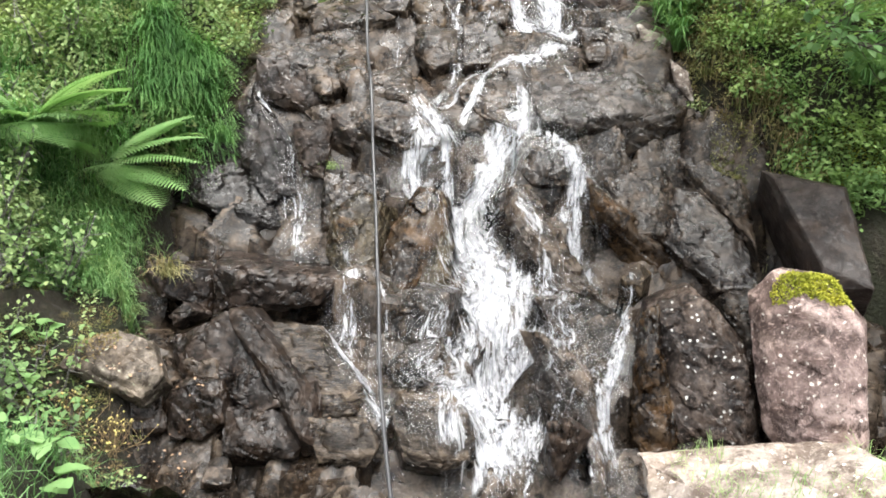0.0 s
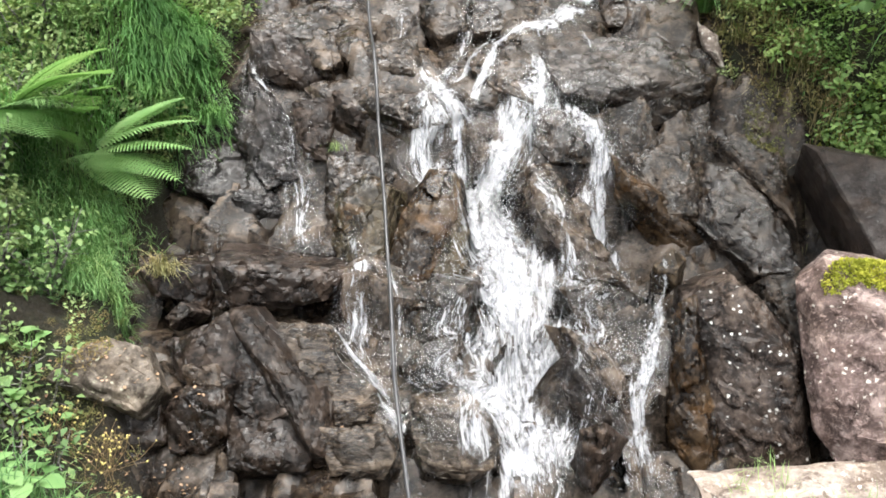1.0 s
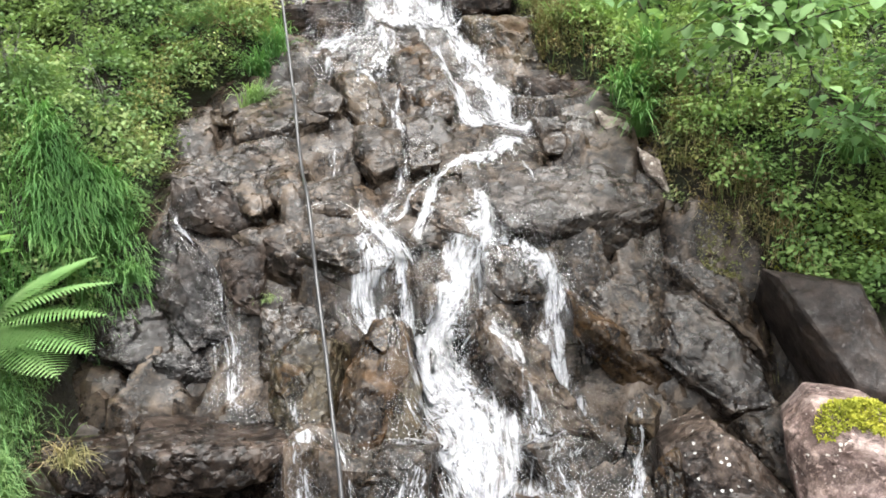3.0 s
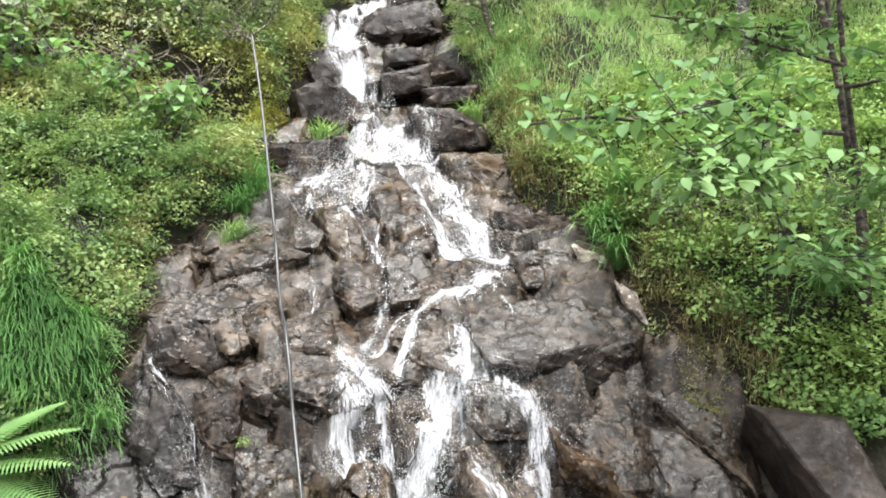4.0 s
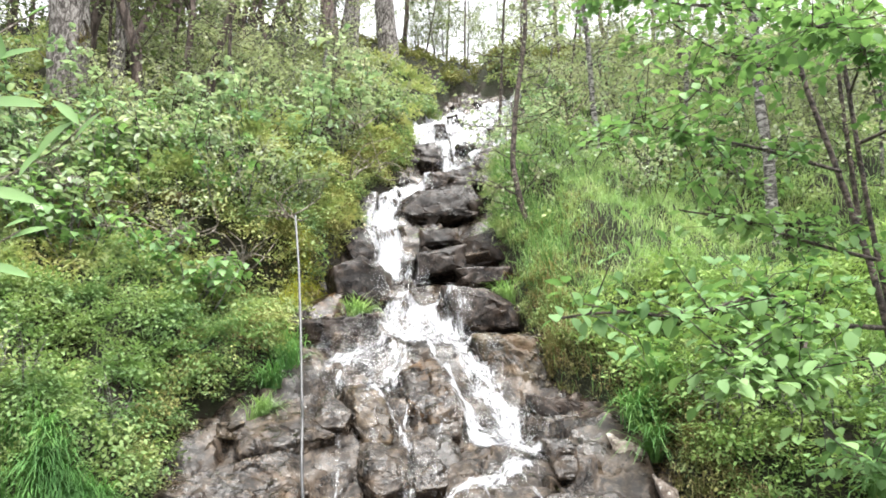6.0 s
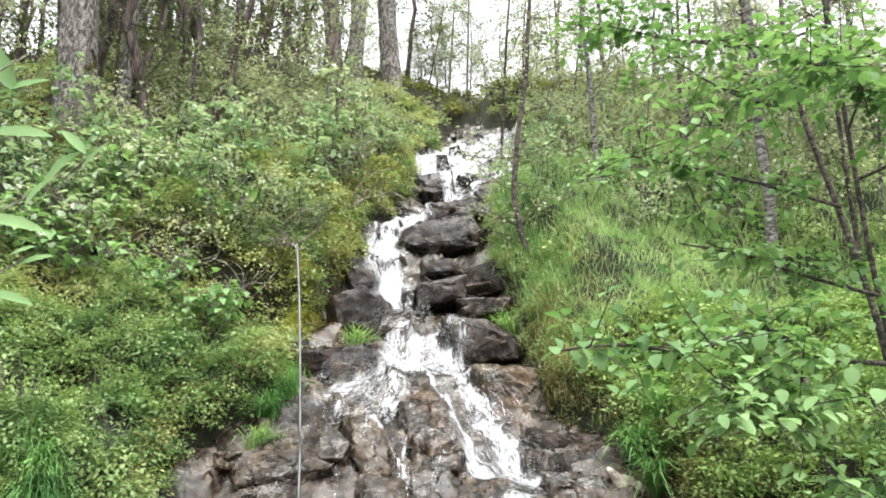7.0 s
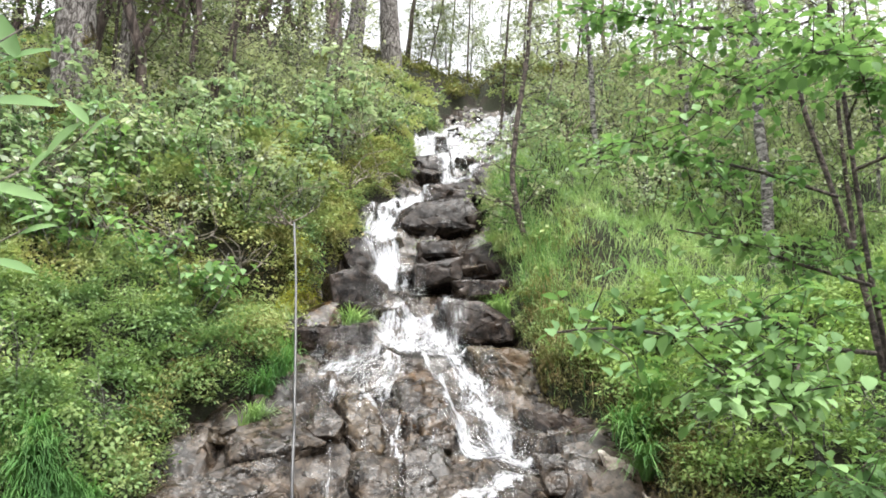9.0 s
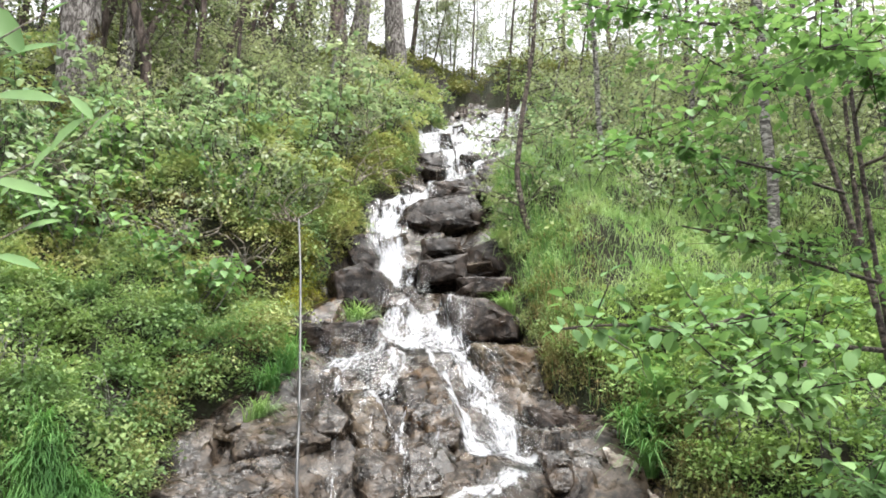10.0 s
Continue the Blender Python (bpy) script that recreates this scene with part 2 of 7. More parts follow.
def bark_material(name, dark, mid, light, scale, stretch):
    m, n, l, p = material(name)
    pos = n.new("ShaderNodeNewGeometry").outputs["Position"]
    mp = n.new("ShaderNodeMapping")
    mp.inputs["Scale"].default_value = stretch
    l.new(pos, mp.inputs[0])
    a = noise_node(n, l, mp.outputs[0], scale, 6, 0.65, 0.8)
    b = noise_node(n, l, pos, 3.0, 4)
    col = ramp(n, l, a, [(0.42, dark), (0.5, mid), (0.6, light)])
    col = blend(n, l, ramp(n, l, b, [(0.5, (0, 0, 0)), (0.75, (0.6, 0.6, 0.6))]), col, mid)
    l.new(col, p.inputs["Base Color"])
    p.inputs["Roughness"].default_value = 0.9
    l.new(bump(n, l, a, 1.0, 0.06), p.inputs["Normal"])
    return m


BARK_PINE = bark_material("pine_bark", (0.03, 0.024, 0.02), (0.13, 0.115, 0.105), (0.3, 0.28, 0.265), 24, (1, 1, 0.4))
BARK_RED = bark_material("reddish_pine_bark", (0.02, 0.013, 0.01), (0.07, 0.05, 0.042), (0.16, 0.125, 0.11), 14, (1, 1, 0.2))
BARK_BIRCH = bark_material("birch_bark", (0.03, 0.027, 0.024), (0.14, 0.13, 0.12), (0.3, 0.29, 0.27), 14, (1, 1, 2.2))
BARK_ALDER = bark_material("alder_bark", (0.018, 0.013, 0.01), (0.056, 0.041, 0.033), (0.125, 0.098, 0.083), 16, (1, 1, 1.4))
DEAD_WOOD = bark_material("dead_twig", (0.08, 0.065, 0.05), (0.2, 0.17, 0.14), (0.36, 0.32, 0.28), 20, (1, 1, 0.4))


def foam_material(name, low, high, stretch=1.0):
    """White water: streaks and froth over clear running water, drawn out along the flow."""
    m, n, l, p = material(name)
    uv = n.new("ShaderNodeUVMap")
    uv.uv_map = "flow"

    def along(k):
        mp = n.new("ShaderNodeMapping")
        mp.inputs["Scale"].default_value = (1.0, k * stretch, 1)
        l.new(uv.outputs[0], mp.inputs[0])
        return mp.outputs[0]

    def mad(x, k, add):
        q = n.new("ShaderNodeMath")
        q.operation = "MULTIPLY_ADD"
        q.inputs[1].default_value = k
        l.new(x, q.inputs[0])
        if isinstance(add, float):
            q.inputs[2].default_value = add
        else:
            l.new(add, q.inputs[2])
        return q.outputs[0]

    streak = noise_node(n, l, along(0.16), 62, 5, 0.7, 0.5)
    froth = noise_node(n, l, along(0.45), 17, 6, 0.72, 1.0)
    swell = noise_node(n, l, along(0.5), 6, 3, 0.5, 0.6)
    edge = n.new("ShaderNodeAttribute")
    edge.attribute_name = "thick"
    body = mad(streak, 0.42, mad(froth, 0.5, mad(swell, 0.32, mad(edge.outputs["Fac"], 0.3, -0.32))))
    cover = ramp(n, l, body, [(low, (0, 0, 0)), (high, (1, 1, 1))])
    # blue-grey shadows of the froth are put into the base colour by noise
    l.new(ramp(n, l, noise_node(n, l, along(0.3), 34, 5, 0.7, 0.6), [(0.36, (0.36, 0.38, 0.43)), (0.52, (0.72, 0.73, 0.76)), (0.66, (0.86, 0.87, 0.88))]), p.inputs["Base Color"])
    p.inputs["Roughness"].default_value = 0.4
    l.new(bump(n, l, body, 1.0, 0.07), p.inputs["Normal"])
    clear = n.new("ShaderNodeBsdfTransparent")
    shine = n.new("ShaderNodeBsdfGlossy")
    shine.inputs["Roughness"].default_value = 0.1
    l.new(bump(n, l, froth, 0.6, 0.03), shine.inputs["Normal"])
    film = n.new("ShaderNodeMixShader")
    film.inputs[0].default_value = 0.012
    l.new(clear.outputs[0], film.inputs[1])
    l.new(shine.outputs[0], film.inputs[2])
    mix = n.new("ShaderNodeMixShader")
    l.new(cover, mix.inputs[0])
    l.new(film.outputs[0], mix.inputs[1])
    l.new(p.outputs[0], mix.inputs[2])
    l.new(mix.outputs[0], n["Material Output"].inputs["Surface"])
    return m


FOAM = foam_material("white_water", 0.495, 0.7)
FOAM_DENSE = foam_material("dense_white_water", 0.44, 0.65, 0.7)
VEIL = foam_material("veil_of_water", 0.53, 0.75, 0.7)
FILM = foam_material("thin_running_water", 0.56, 0.8, 0.7)


def plain_material(name, colour, rough, grain=60, vary=0.25):
    m, n, l, p = material(name)
    pos = n.new("ShaderNodeNewGeometry").outputs["Position"]
    f = noise_node(n, l, pos, grain, 4)
    d = tuple(c * (1 - vary) for c in colour)
    u = tuple(min(1, c * (1 + vary)) for c in colour)
    l.new(ramp(n, l, f, [(0.3, d), (0.7, u)]), p.inputs["Base Color"])
    p.inputs["Roughness"].default_value = rough
    return m


DROPS = plain_material("water_drops", (0.7, 0.7, 0.71), 0.3, 30, 0.05)
HOSE_BLACK = plain_material("black_polyethylene", (0.035, 0.035, 0.037), 0.32)
LITTER = leaf_material("fallen_leaf", [(0.12, 0.08, 0.035), (0.22, 0.17, 0.075), (0.33, 0.28, 0.15)], 6, 0.7, 0.1)
STALK = plain_material("withered_stalk", (0.2, 0.14, 0.07), 0.8)
SEED_HEAD = plain_material("yellow_seed_head", (0.5, 0.42, 0.14), 0.8)


# ---- meshes from arrays ----
def mesh_object(name, verts, faces, mat, smooth=True, parent=None, label=""):
    me = bpy.data.meshes.new(name)
    verts = np.asarray(verts, np.float32)
    faces = np.asarray(faces, np.int32)
    k = faces.shape[1]
    me.vertices.add(len(verts))
    me.vertices.foreach_set("co", verts.ravel())
    me.loops.add(faces.size)
    me.loops.foreach_set("vertex_index", faces.ravel())
    me.polygons.add(len(faces))
    me.polygons.foreach_set("loop_start", np.arange(0, faces.size, k, dtype=np.int32))
    me.polygons.foreach_set("use_smooth", np.full(len(faces), smooth))
    me.update(calc_edges=True)
    me.materials.append(mat)
    ob = new(name, me)
    if parent:
        ob.parent = parent
    if label:
        tagged(ob, label)
    return ob


def turns(yaw, tilt, spin):
    """Rotation matrices: spin about z, then tilt about x, then yaw about z."""
    def rz(a):
        c, s, o, i = np.cos(a), np.sin(a), np.zeros_like(a), np.ones_like(a)
        return np.stack([np.stack([c, -s, o], -1), np.stack([s, c, o], -1), np.stack([o, o, i], -1)], -2)
    c, s, o, i = np.cos(tilt), np.sin(tilt), np.zeros_like(tilt), np.ones_like(tilt)
    rx = np.stack([np.stack([i, o, o], -1), np.stack([o, c, -s], -1), np.stack([o, s, c], -1)], -2)
    return rz(yaw) @ rx @ rz(spin)


def scatter(name, template, places, rot, size, mat, parent=None, label=""):
    """One mesh holding a copy of the template at each place."""
    tv, tf = np.asarray(template[0], float), np.asarray(template[1], int)
    size = np.asarray(size, float)
    if size.ndim == 1:
        size = size[:, None, None]
    else:
        size = size[:, None, :]
    v = np.einsum("nij,nvj->nvi", rot, tv[None] * size) + np.asarray(places)[:, None, :]
    f = tf[None] + (np.arange(len(places)) * len(tv))[:, None, None]
    return mesh_object(name, v.reshape(-1, 3), f.reshape(-1, tf.shape[1]), mat, True, parent, label)


def tube(points, radii, sides=7):
    """A tapered round tube along points, as arrays of vertices and quads."""
    pts = np.asarray(points, float)
    n = len(pts)
    tang = np.gradient(pts, axis=0)
    tang /= np.linalg.norm(tang, axis=1)[:, None] + 1e-9
    ref = np.array([0.31, 0.95, 0.05]) if abs(tang[:, 2]).mean() > 0.6 else np.array([0.05, 0.1, 1.0])
    a = np.cross(tang, ref)
    a /= np.linalg.norm(a, axis=1)[:, None] + 1e-9
    b = np.cross(tang, a)
    ang = np.arange(sides) * 2 * math.pi / sides
    r = np.asarray(radii, float)[:, None, None]
    v = pts[:, None, :] + r * (a[:, None, :] * np.cos(ang)[None, :, None] + b[:, None, :] * np.sin(ang)[None, :, None])
    i = np.arange(n - 1)[:, None] * sides
    j = np.arange(sides)[None, :]
    k = (j + 1) % sides
    f = np.stack([i + j, i + k, i + sides + k, i + sides + j], -1).reshape(-1, 4)
    return v.reshape(-1, 3), f


def joined(pieces):
    vs, fs, off = [], [], 0
    for v, f in pieces:
        vs.append(v)
        fs.append(np.asarray(f) + off)
        off += len(v)
    return np.concatenate(vs), np.concatenate(fs)


def smooth_line(points, count):
    """A smooth line through the points, evenly spread."""
    p = np.asarray(points, float)
    seg = np.r_[0, np.cumsum(np.linalg.norm(np.diff(p, axis=0), axis=1))]
    fine = np.linspace(0, seg[-1], count)
    lin = np.stack([np.interp(fine, seg, p[:, i]) for i in range(p.shape[1])], -1)
    w = max(1, count // (3 * max(1, len(p) - 1)))
    if w > 1:
        ker = np.hanning(2 * w + 1)[1:-1]
        ker /= ker.sum()
        pad = len(ker) // 2
        ext = np.concatenate([2 * lin[:1] - lin[pad:0:-1], lin, 2 * lin[-1:] - lin[-2:-pad - 2:-1]])
        lin = np.stack([np.convolve(ext[:, i], ker, "valid") for i in range(p.shape[1])], -1)
    return lin


# ---- noise on arrays ----
def lattice(ix, iy, seed):
    h = (ix.astype(np.int64) * 374761393 + iy.astype(np.int64) * 668265263 + seed * 974634777) & 0x7FFFFFFF
    h = ((h ^ (h >> 13)) * 1274126177) & 0x7FFFFFFF
    return ((h ^ (h >> 16)) & 0xFFFF) / 65535.0


def value_noise(x, y, seed):
    ix, iy = np.floor(x), np.floor(y)
    fx, fy = x - ix, y - iy
    fx, fy = fx * fx * (3 - 2 * fx), fy * fy * (3 - 2 * fy)
    a, b = lattice(ix, iy, seed), lattice(ix + 1, iy, seed)
    c, d = lattice(ix, iy + 1, seed), lattice(ix + 1, iy + 1, seed)
    return (a * (1 - fx) + b * fx) * (1 - fy) + (c * (1 - fx) + d * fx) * fy - 0.5


def fractal(x, y, seed, octaves=4):
    out, amp = 0, 1.0
    for k in range(octaves):
        out = out + amp * value_noise(x * 2**k, y * 2**k, seed + k)
        amp *= 0.5
    return out


def step(v, a, b):
    k = np.clip((v - a) / (b - a), 0, 1)
    return k * k * (3 - 2 * k)


# ---- the lie of the land ----
SLOPE_Y = [-60, -3, 1.2, 1.75, 2.3, 2.6, 2.95, 3.6, 4.2, 4.45, 4.7, 5.1, 5.55, 6.6, 7.7, 8.8, 11, 14.5, 15.4, 17, 18.5, 24, 60, 400]
SLOPE_Z = [-0.3, -0.2, 0.05, -0.1, -0.85, -0.72, -0.4, -0.02, 0.38, 0.8, 1.1, 1.36, 1.66, 2.41, 3.3, 4.19, 5.6, 7.97, 8.6, 9.75, 10.2, 10.6, 11, 11]
EDGE_Y = [1.5, 2.3, 3.0, 3.6, 4.3, 4.7, 5.05, 5.6, 5.95, 6.65, 7.7, 8.75, 10.2, 12, 14, 15.3, 15.9, 30]
EDGE_L = [-1.2, -1.2, -1.55, -1.85, -1.8, -1.52, -1.62, -1.5, -1.07, -1.14, -0.9, -0.67, -0.36, -0.2, 0.25, 0.6, 1.2, 1.2]
EDGE_R = [2.0, 2.0, 2.2, 2.4, 1.86, 1.57, 1.5, 1.28, 0.98, 0.95, 0.8, 0.72, 1.1, 1.85, 2.0, 1.7, 1.2, 1.2]


def profile(y):
    return np.interp(y, SLOPE_Y, SLOPE_Z)


def outside(x, y):
    """How far a place lies outside the stream's bed: to the left, and to the right."""
    wob = 0.12 * fractal(x * 0 + y * 2.3, y * 0 + 3.1, 5, 3)
    return np.interp(y, EDGE_Y, EDGE_L) + wob - x, x - np.interp(y, EDGE_Y, EDGE_R) + wob


def ground_height(x, y):
    x, y = np.asarray(x, float), np.asarray(y, float)
    left, right = outside(x, y)
    far = np.maximum(left, right)
    near_foot = step(y, 2.0, 3.2)
    z = profile(y) - 0.4
    up = step(y, 1.2, 1.9) * (1 - step(y, 17, 24))
    lip_l = 0.2 * step(left, -0.02, 0.14) + 0.16 * step(left, 0.1, 1.0) + 0.16 * np.clip(left, 0, 6)
    lip_r = 0.27 * step(right, -0.02, 0.18) + 0.2 * step(right, 0.1, 1.0) + 0.12 * np.clip(right, 0, 8)
    lip_l = lip_l * (0.35 + 0.65 * near_foot)
    lip_r = lip_r * (0.35 + 0.65 * near_foot)
    rise = np.where(left > right, lip_l, lip_r)
    z = z + (0.4 * step(far, -0.05, 0.08)) + rise * up
    z = np.where(up < 1e-6, profile(y), z)
    rough = step(far, 0.0, 0.6) * step(np.abs(y - 1.0), 0.2, 1.5)
    near = 1 - step(np.hypot(x, y), 20, 60)
    shelf = step(-x, 1.0, 1.3) * (1 - step(-x, 2.7, 3.5))
    lie = 7.1 + 0.25 * fractal(x * 1.1, x * 0 + 2, 41, 3)
    z = z + shelf * near * 0.55 * (step(y, lie, lie + 0.12) - step(y, lie - 1.2, lie) * 0.6 - 0.4 * step(y, lie, lie + 2.2))
    z = z + rough * near * (0.4 * fractal(x * 0.9, y * 0.9, 21, 3) + 0.42 * fractal(x * 2.4, y * 2.4, 31, 4))
    return z


def graded(lo, hi, a, b, fine, grow=1.18):
    """Coordinates that are fine from a to b and grow coarser out to lo and hi."""
    mid_part = list(np.arange(a, b, fine))
    left_part, v, d = [], a, fine
    while v > lo:
        d *= grow
        v -= d
        left_part.append(v)
    right_part, v, d = [], b, fine
    while v < hi:
        right_part.append(v)
        d *= grow
        v += d
    return np.array(left_part[::-1] + mid_part + right_part)


def sheet(name, xs, ys, height, mat):
    gx, gy = np.meshgrid(xs, ys)
    z = height(gx, gy)
    v = np.stack([gx, gy, z], -1).reshape(-1, 3)
    nx = len(xs)
    i, j = np.meshgrid(np.arange(nx - 1), np.arange(len(ys) - 1))
    a = (j * nx + i).ravel()
    f = np.stack([a, a + 1, a + nx + 1, a + nx], -1)
    return mesh_object(name, v, f, mat)


ground = sheet("ground", graded(-900, 900, -5, 5, 0.065), graded(-300, 1200, 1.4, 12, 0.065), ground_height, SOIL)
tagged(ground, "steep mossy hillside soil with roots and litter", "ground", kind="structure")

# bedrock: tilted facets with stepped joints
cells = rng.uniform((-2.6, 1.8), (2.8, 16), (420, 2))
cell_lift = rng.uniform(-0.09, 0.09, 420)
cell_tilt = rng.normal(0, 0.28, (420, 2))
small = rng.uniform((-2.6, 1.8), (2.8, 16), (3600, 2))
small_lift = rng.uniform(-0.014, 0.014, 3600)
small_tilt = rng.normal(0, 0.2, (3600, 2))


def facets(x, y, seeds, lift, tilt, skew):
    """Nearest facet for each place, by bands of y."""
    out = np.zeros_like(x)
    crack = np.zeros_like(x)
    lo = y.min()
    while lo <= y.max():
        sel = (y >= lo) & (y < lo + 0.5)
        near = np.abs(seeds[:, 1] - lo - 0.25) < 1.1
        if sel.any() and near.any():
            sx, sy = x[sel], y[sel]
            c, li, ti = seeds[near], lift[near], tilt[near]
            dx, dy = sx[:, None] - c[None, :, 0], sy[:, None] - c[None, :, 1]
            d = np.hypot(dx + skew * dy, 1.35 * dy - skew * dx)
            two = np.argpartition(d, 1, axis=1)[:, :2]
            r = np.arange(len(sx))
            d0, d1 = d[r, two[:, 0]], d[r, two[:, 1]]
            pick = np.where(d0 < d1, two[:, 0], two[:, 1])
            out[sel] = li[pick] + dx[r, pick] * ti[pick, 0] + dy[r, pick] * ti[pick, 1]
            crack[sel] = np.abs(d0 - d1)
        lo += 0.5
    return out, crack


def bedrock_height(gx, gy):
    x, y = gx.ravel(), gy.ravel()
    wx = x + 0.05 * fractal(x * 3, y * 3, 51, 3)
    wy = y + 0.05 * fractal(x * 3, y * 3, 61, 3)
    a, ca = facets(wx, wy, cells, cell_lift, cell_tilt, 0.45)
    b, cb = facets(wx, wy, small, small_lift, small_tilt, 0.3)
    left, right = outside(x, y)
    far = np.maximum(left, right)
    z = profile(y) - 0.07 - 0.12 * (1 - step(y, 3.9, 4.4)) - 0.17 * step(y, 6.3, 6.9) + a * (1 - 0.3 * step(y, 4.4, 5)) + b + 0.02 * fractal(x * 6, y * 6, 71, 4)
    z -= 0.05 * (1 - step(ca, 0, 0.05)) + 0.006 * (1 - step(cb, 0, 0.03))
    z += 0.08 * step(far, -0.5, 0) - 0.9 * step(far, 0.12, 0.5)
    return z.reshape(gx.shape)


bedrock = sheet("bedrock", np.arange(-2.4, 2.6, 0.034), np.arange(1.9, 15.6, 0.034), bedrock_height, BEDROCK)
bedrock.data.set_sharp_from_angle(angle=radians(28))
tagged(bedrock, "dark wet bedrock with stepped joints under the stream", "rock face", kind="structure")


# ---- rocks ----
def rock(label, at, size, turn, seed, boxy, mat, name="rock", coarse=1.0):
    """A broken boulder: a chiselled hull, worn at the edges, rough at two scales."""
    r = random.Random(seed)
    bm = bmesh.new()
    if boxy >= 8:
        for cx in (-1, 1):
            for cy in (-1, 1):
                for cz in (-1, 1):
                    bm.verts.new((cx * size[0] / 2 * r.uniform(0.72, 1.0), cy * size[1] / 2 * r.uniform(0.7, 1.0), cz * size[2] / 2 * r.uniform(0.78, 1.0)))
    for _ in range(6 if boxy >= 8 else 17):
        d = Vector((r.gauss(0, 1), r.gauss(0, 1), r.gauss(0, 1))).normalized()
        k = (abs(d.x) ** boxy + abs(d.y) ** boxy + abs(d.z) ** boxy) ** (-1 / boxy)
        k *= r.uniform(0.95, 1.16) if boxy < 8 else r.uniform(0.9, 1.0)
        bm.verts.new((d.x * k * size[0] / 2, d.y * k * size[1] / 2, d.z * k * size[2] / 2))
    hull = bmesh.ops.convex_hull(bm, input=bm.verts)
    bmesh.ops.delete(bm, geom=list({g for g in hull["geom_interior"] + hull["geom_unused"] if isinstance(g, bmesh.types.BMVert)}), context="VERTS")
    bmesh.ops.dissolve_limit(bm, angle_limit=radians(14), verts=bm.verts, edges=bm.edges)
    span = sum(size) / 3
    bmesh.ops.bevel(bm, geom=bm.edges[:], offset=0.012 * span, segments=1, affect="EDGES", profile=0.5)
    bmesh.ops.triangulate(bm, faces=bm.faces)
    goal = max(0.018, span * 0.042) * coarse
    for _ in range(5):
        long_edges = [e for e in bm.edges if e.calc_length() > goal * 1.5]
        if not long_edges or len(bm.verts) > 7000:
            break
        bmesh.ops.subdivide_edges(bm, edges=long_edges, cuts=1)
        bmesh.ops.triangulate(bm, faces=[f for f in bm.faces if len(f.verts) > 3])
    bm.normal_update()
    off = Vector((seed * 3.7, seed * 1.3, seed * 2.1))
    moves = []
    for v in bm.verts:
        q = v.co + off
        n1 = noise.fractal(q * (1.6 / span), 0.8, 2.1, 3)
        n2 = noise.fractal(q * 14, 0.8, 2.0, 3)
        warp = q + 0.012 * noise.noise_vector(q * 6)
        ds, ps = noise.voronoi(Vector((warp.x, warp.y, warp.z * 1.8)) * (2.6 / span))
        chip = noise.cell_vector(ps[0] * 7.3)
        away = Vector((warp.x, warp.y, warp.z * 1.8)) * (2.6 / span) - ps[0]
        split = max(0.0, 0.12 - (ds[1] - ds[0])) * 0.35
        moves.append(v.normal * (span * (0.012 * n1 + 0.035 * (chip.x - 0.5) + 0.045 * away.dot(chip - Vector((0.5, 0.5, 0.5))) - split * 0.5) + 0.003 * n2))
    for v, d in zip(bm.verts, moves):
        v.co += d
    me = bpy.data.meshes.new(name)
    bm.to_mesh(me)
    bm.free()
    me.materials.append(mat)
    for f in me.polygons:
        f.use_smooth = True
    me.set_sharp_from_angle(angle=radians(30))
    ob = new(name, me)
    ob.matrix_world = pose(*at, *turn)
    tagged(ob, label, "rock", "rocks of the stream bed")
    ROCKS.append(ob)
    return ob


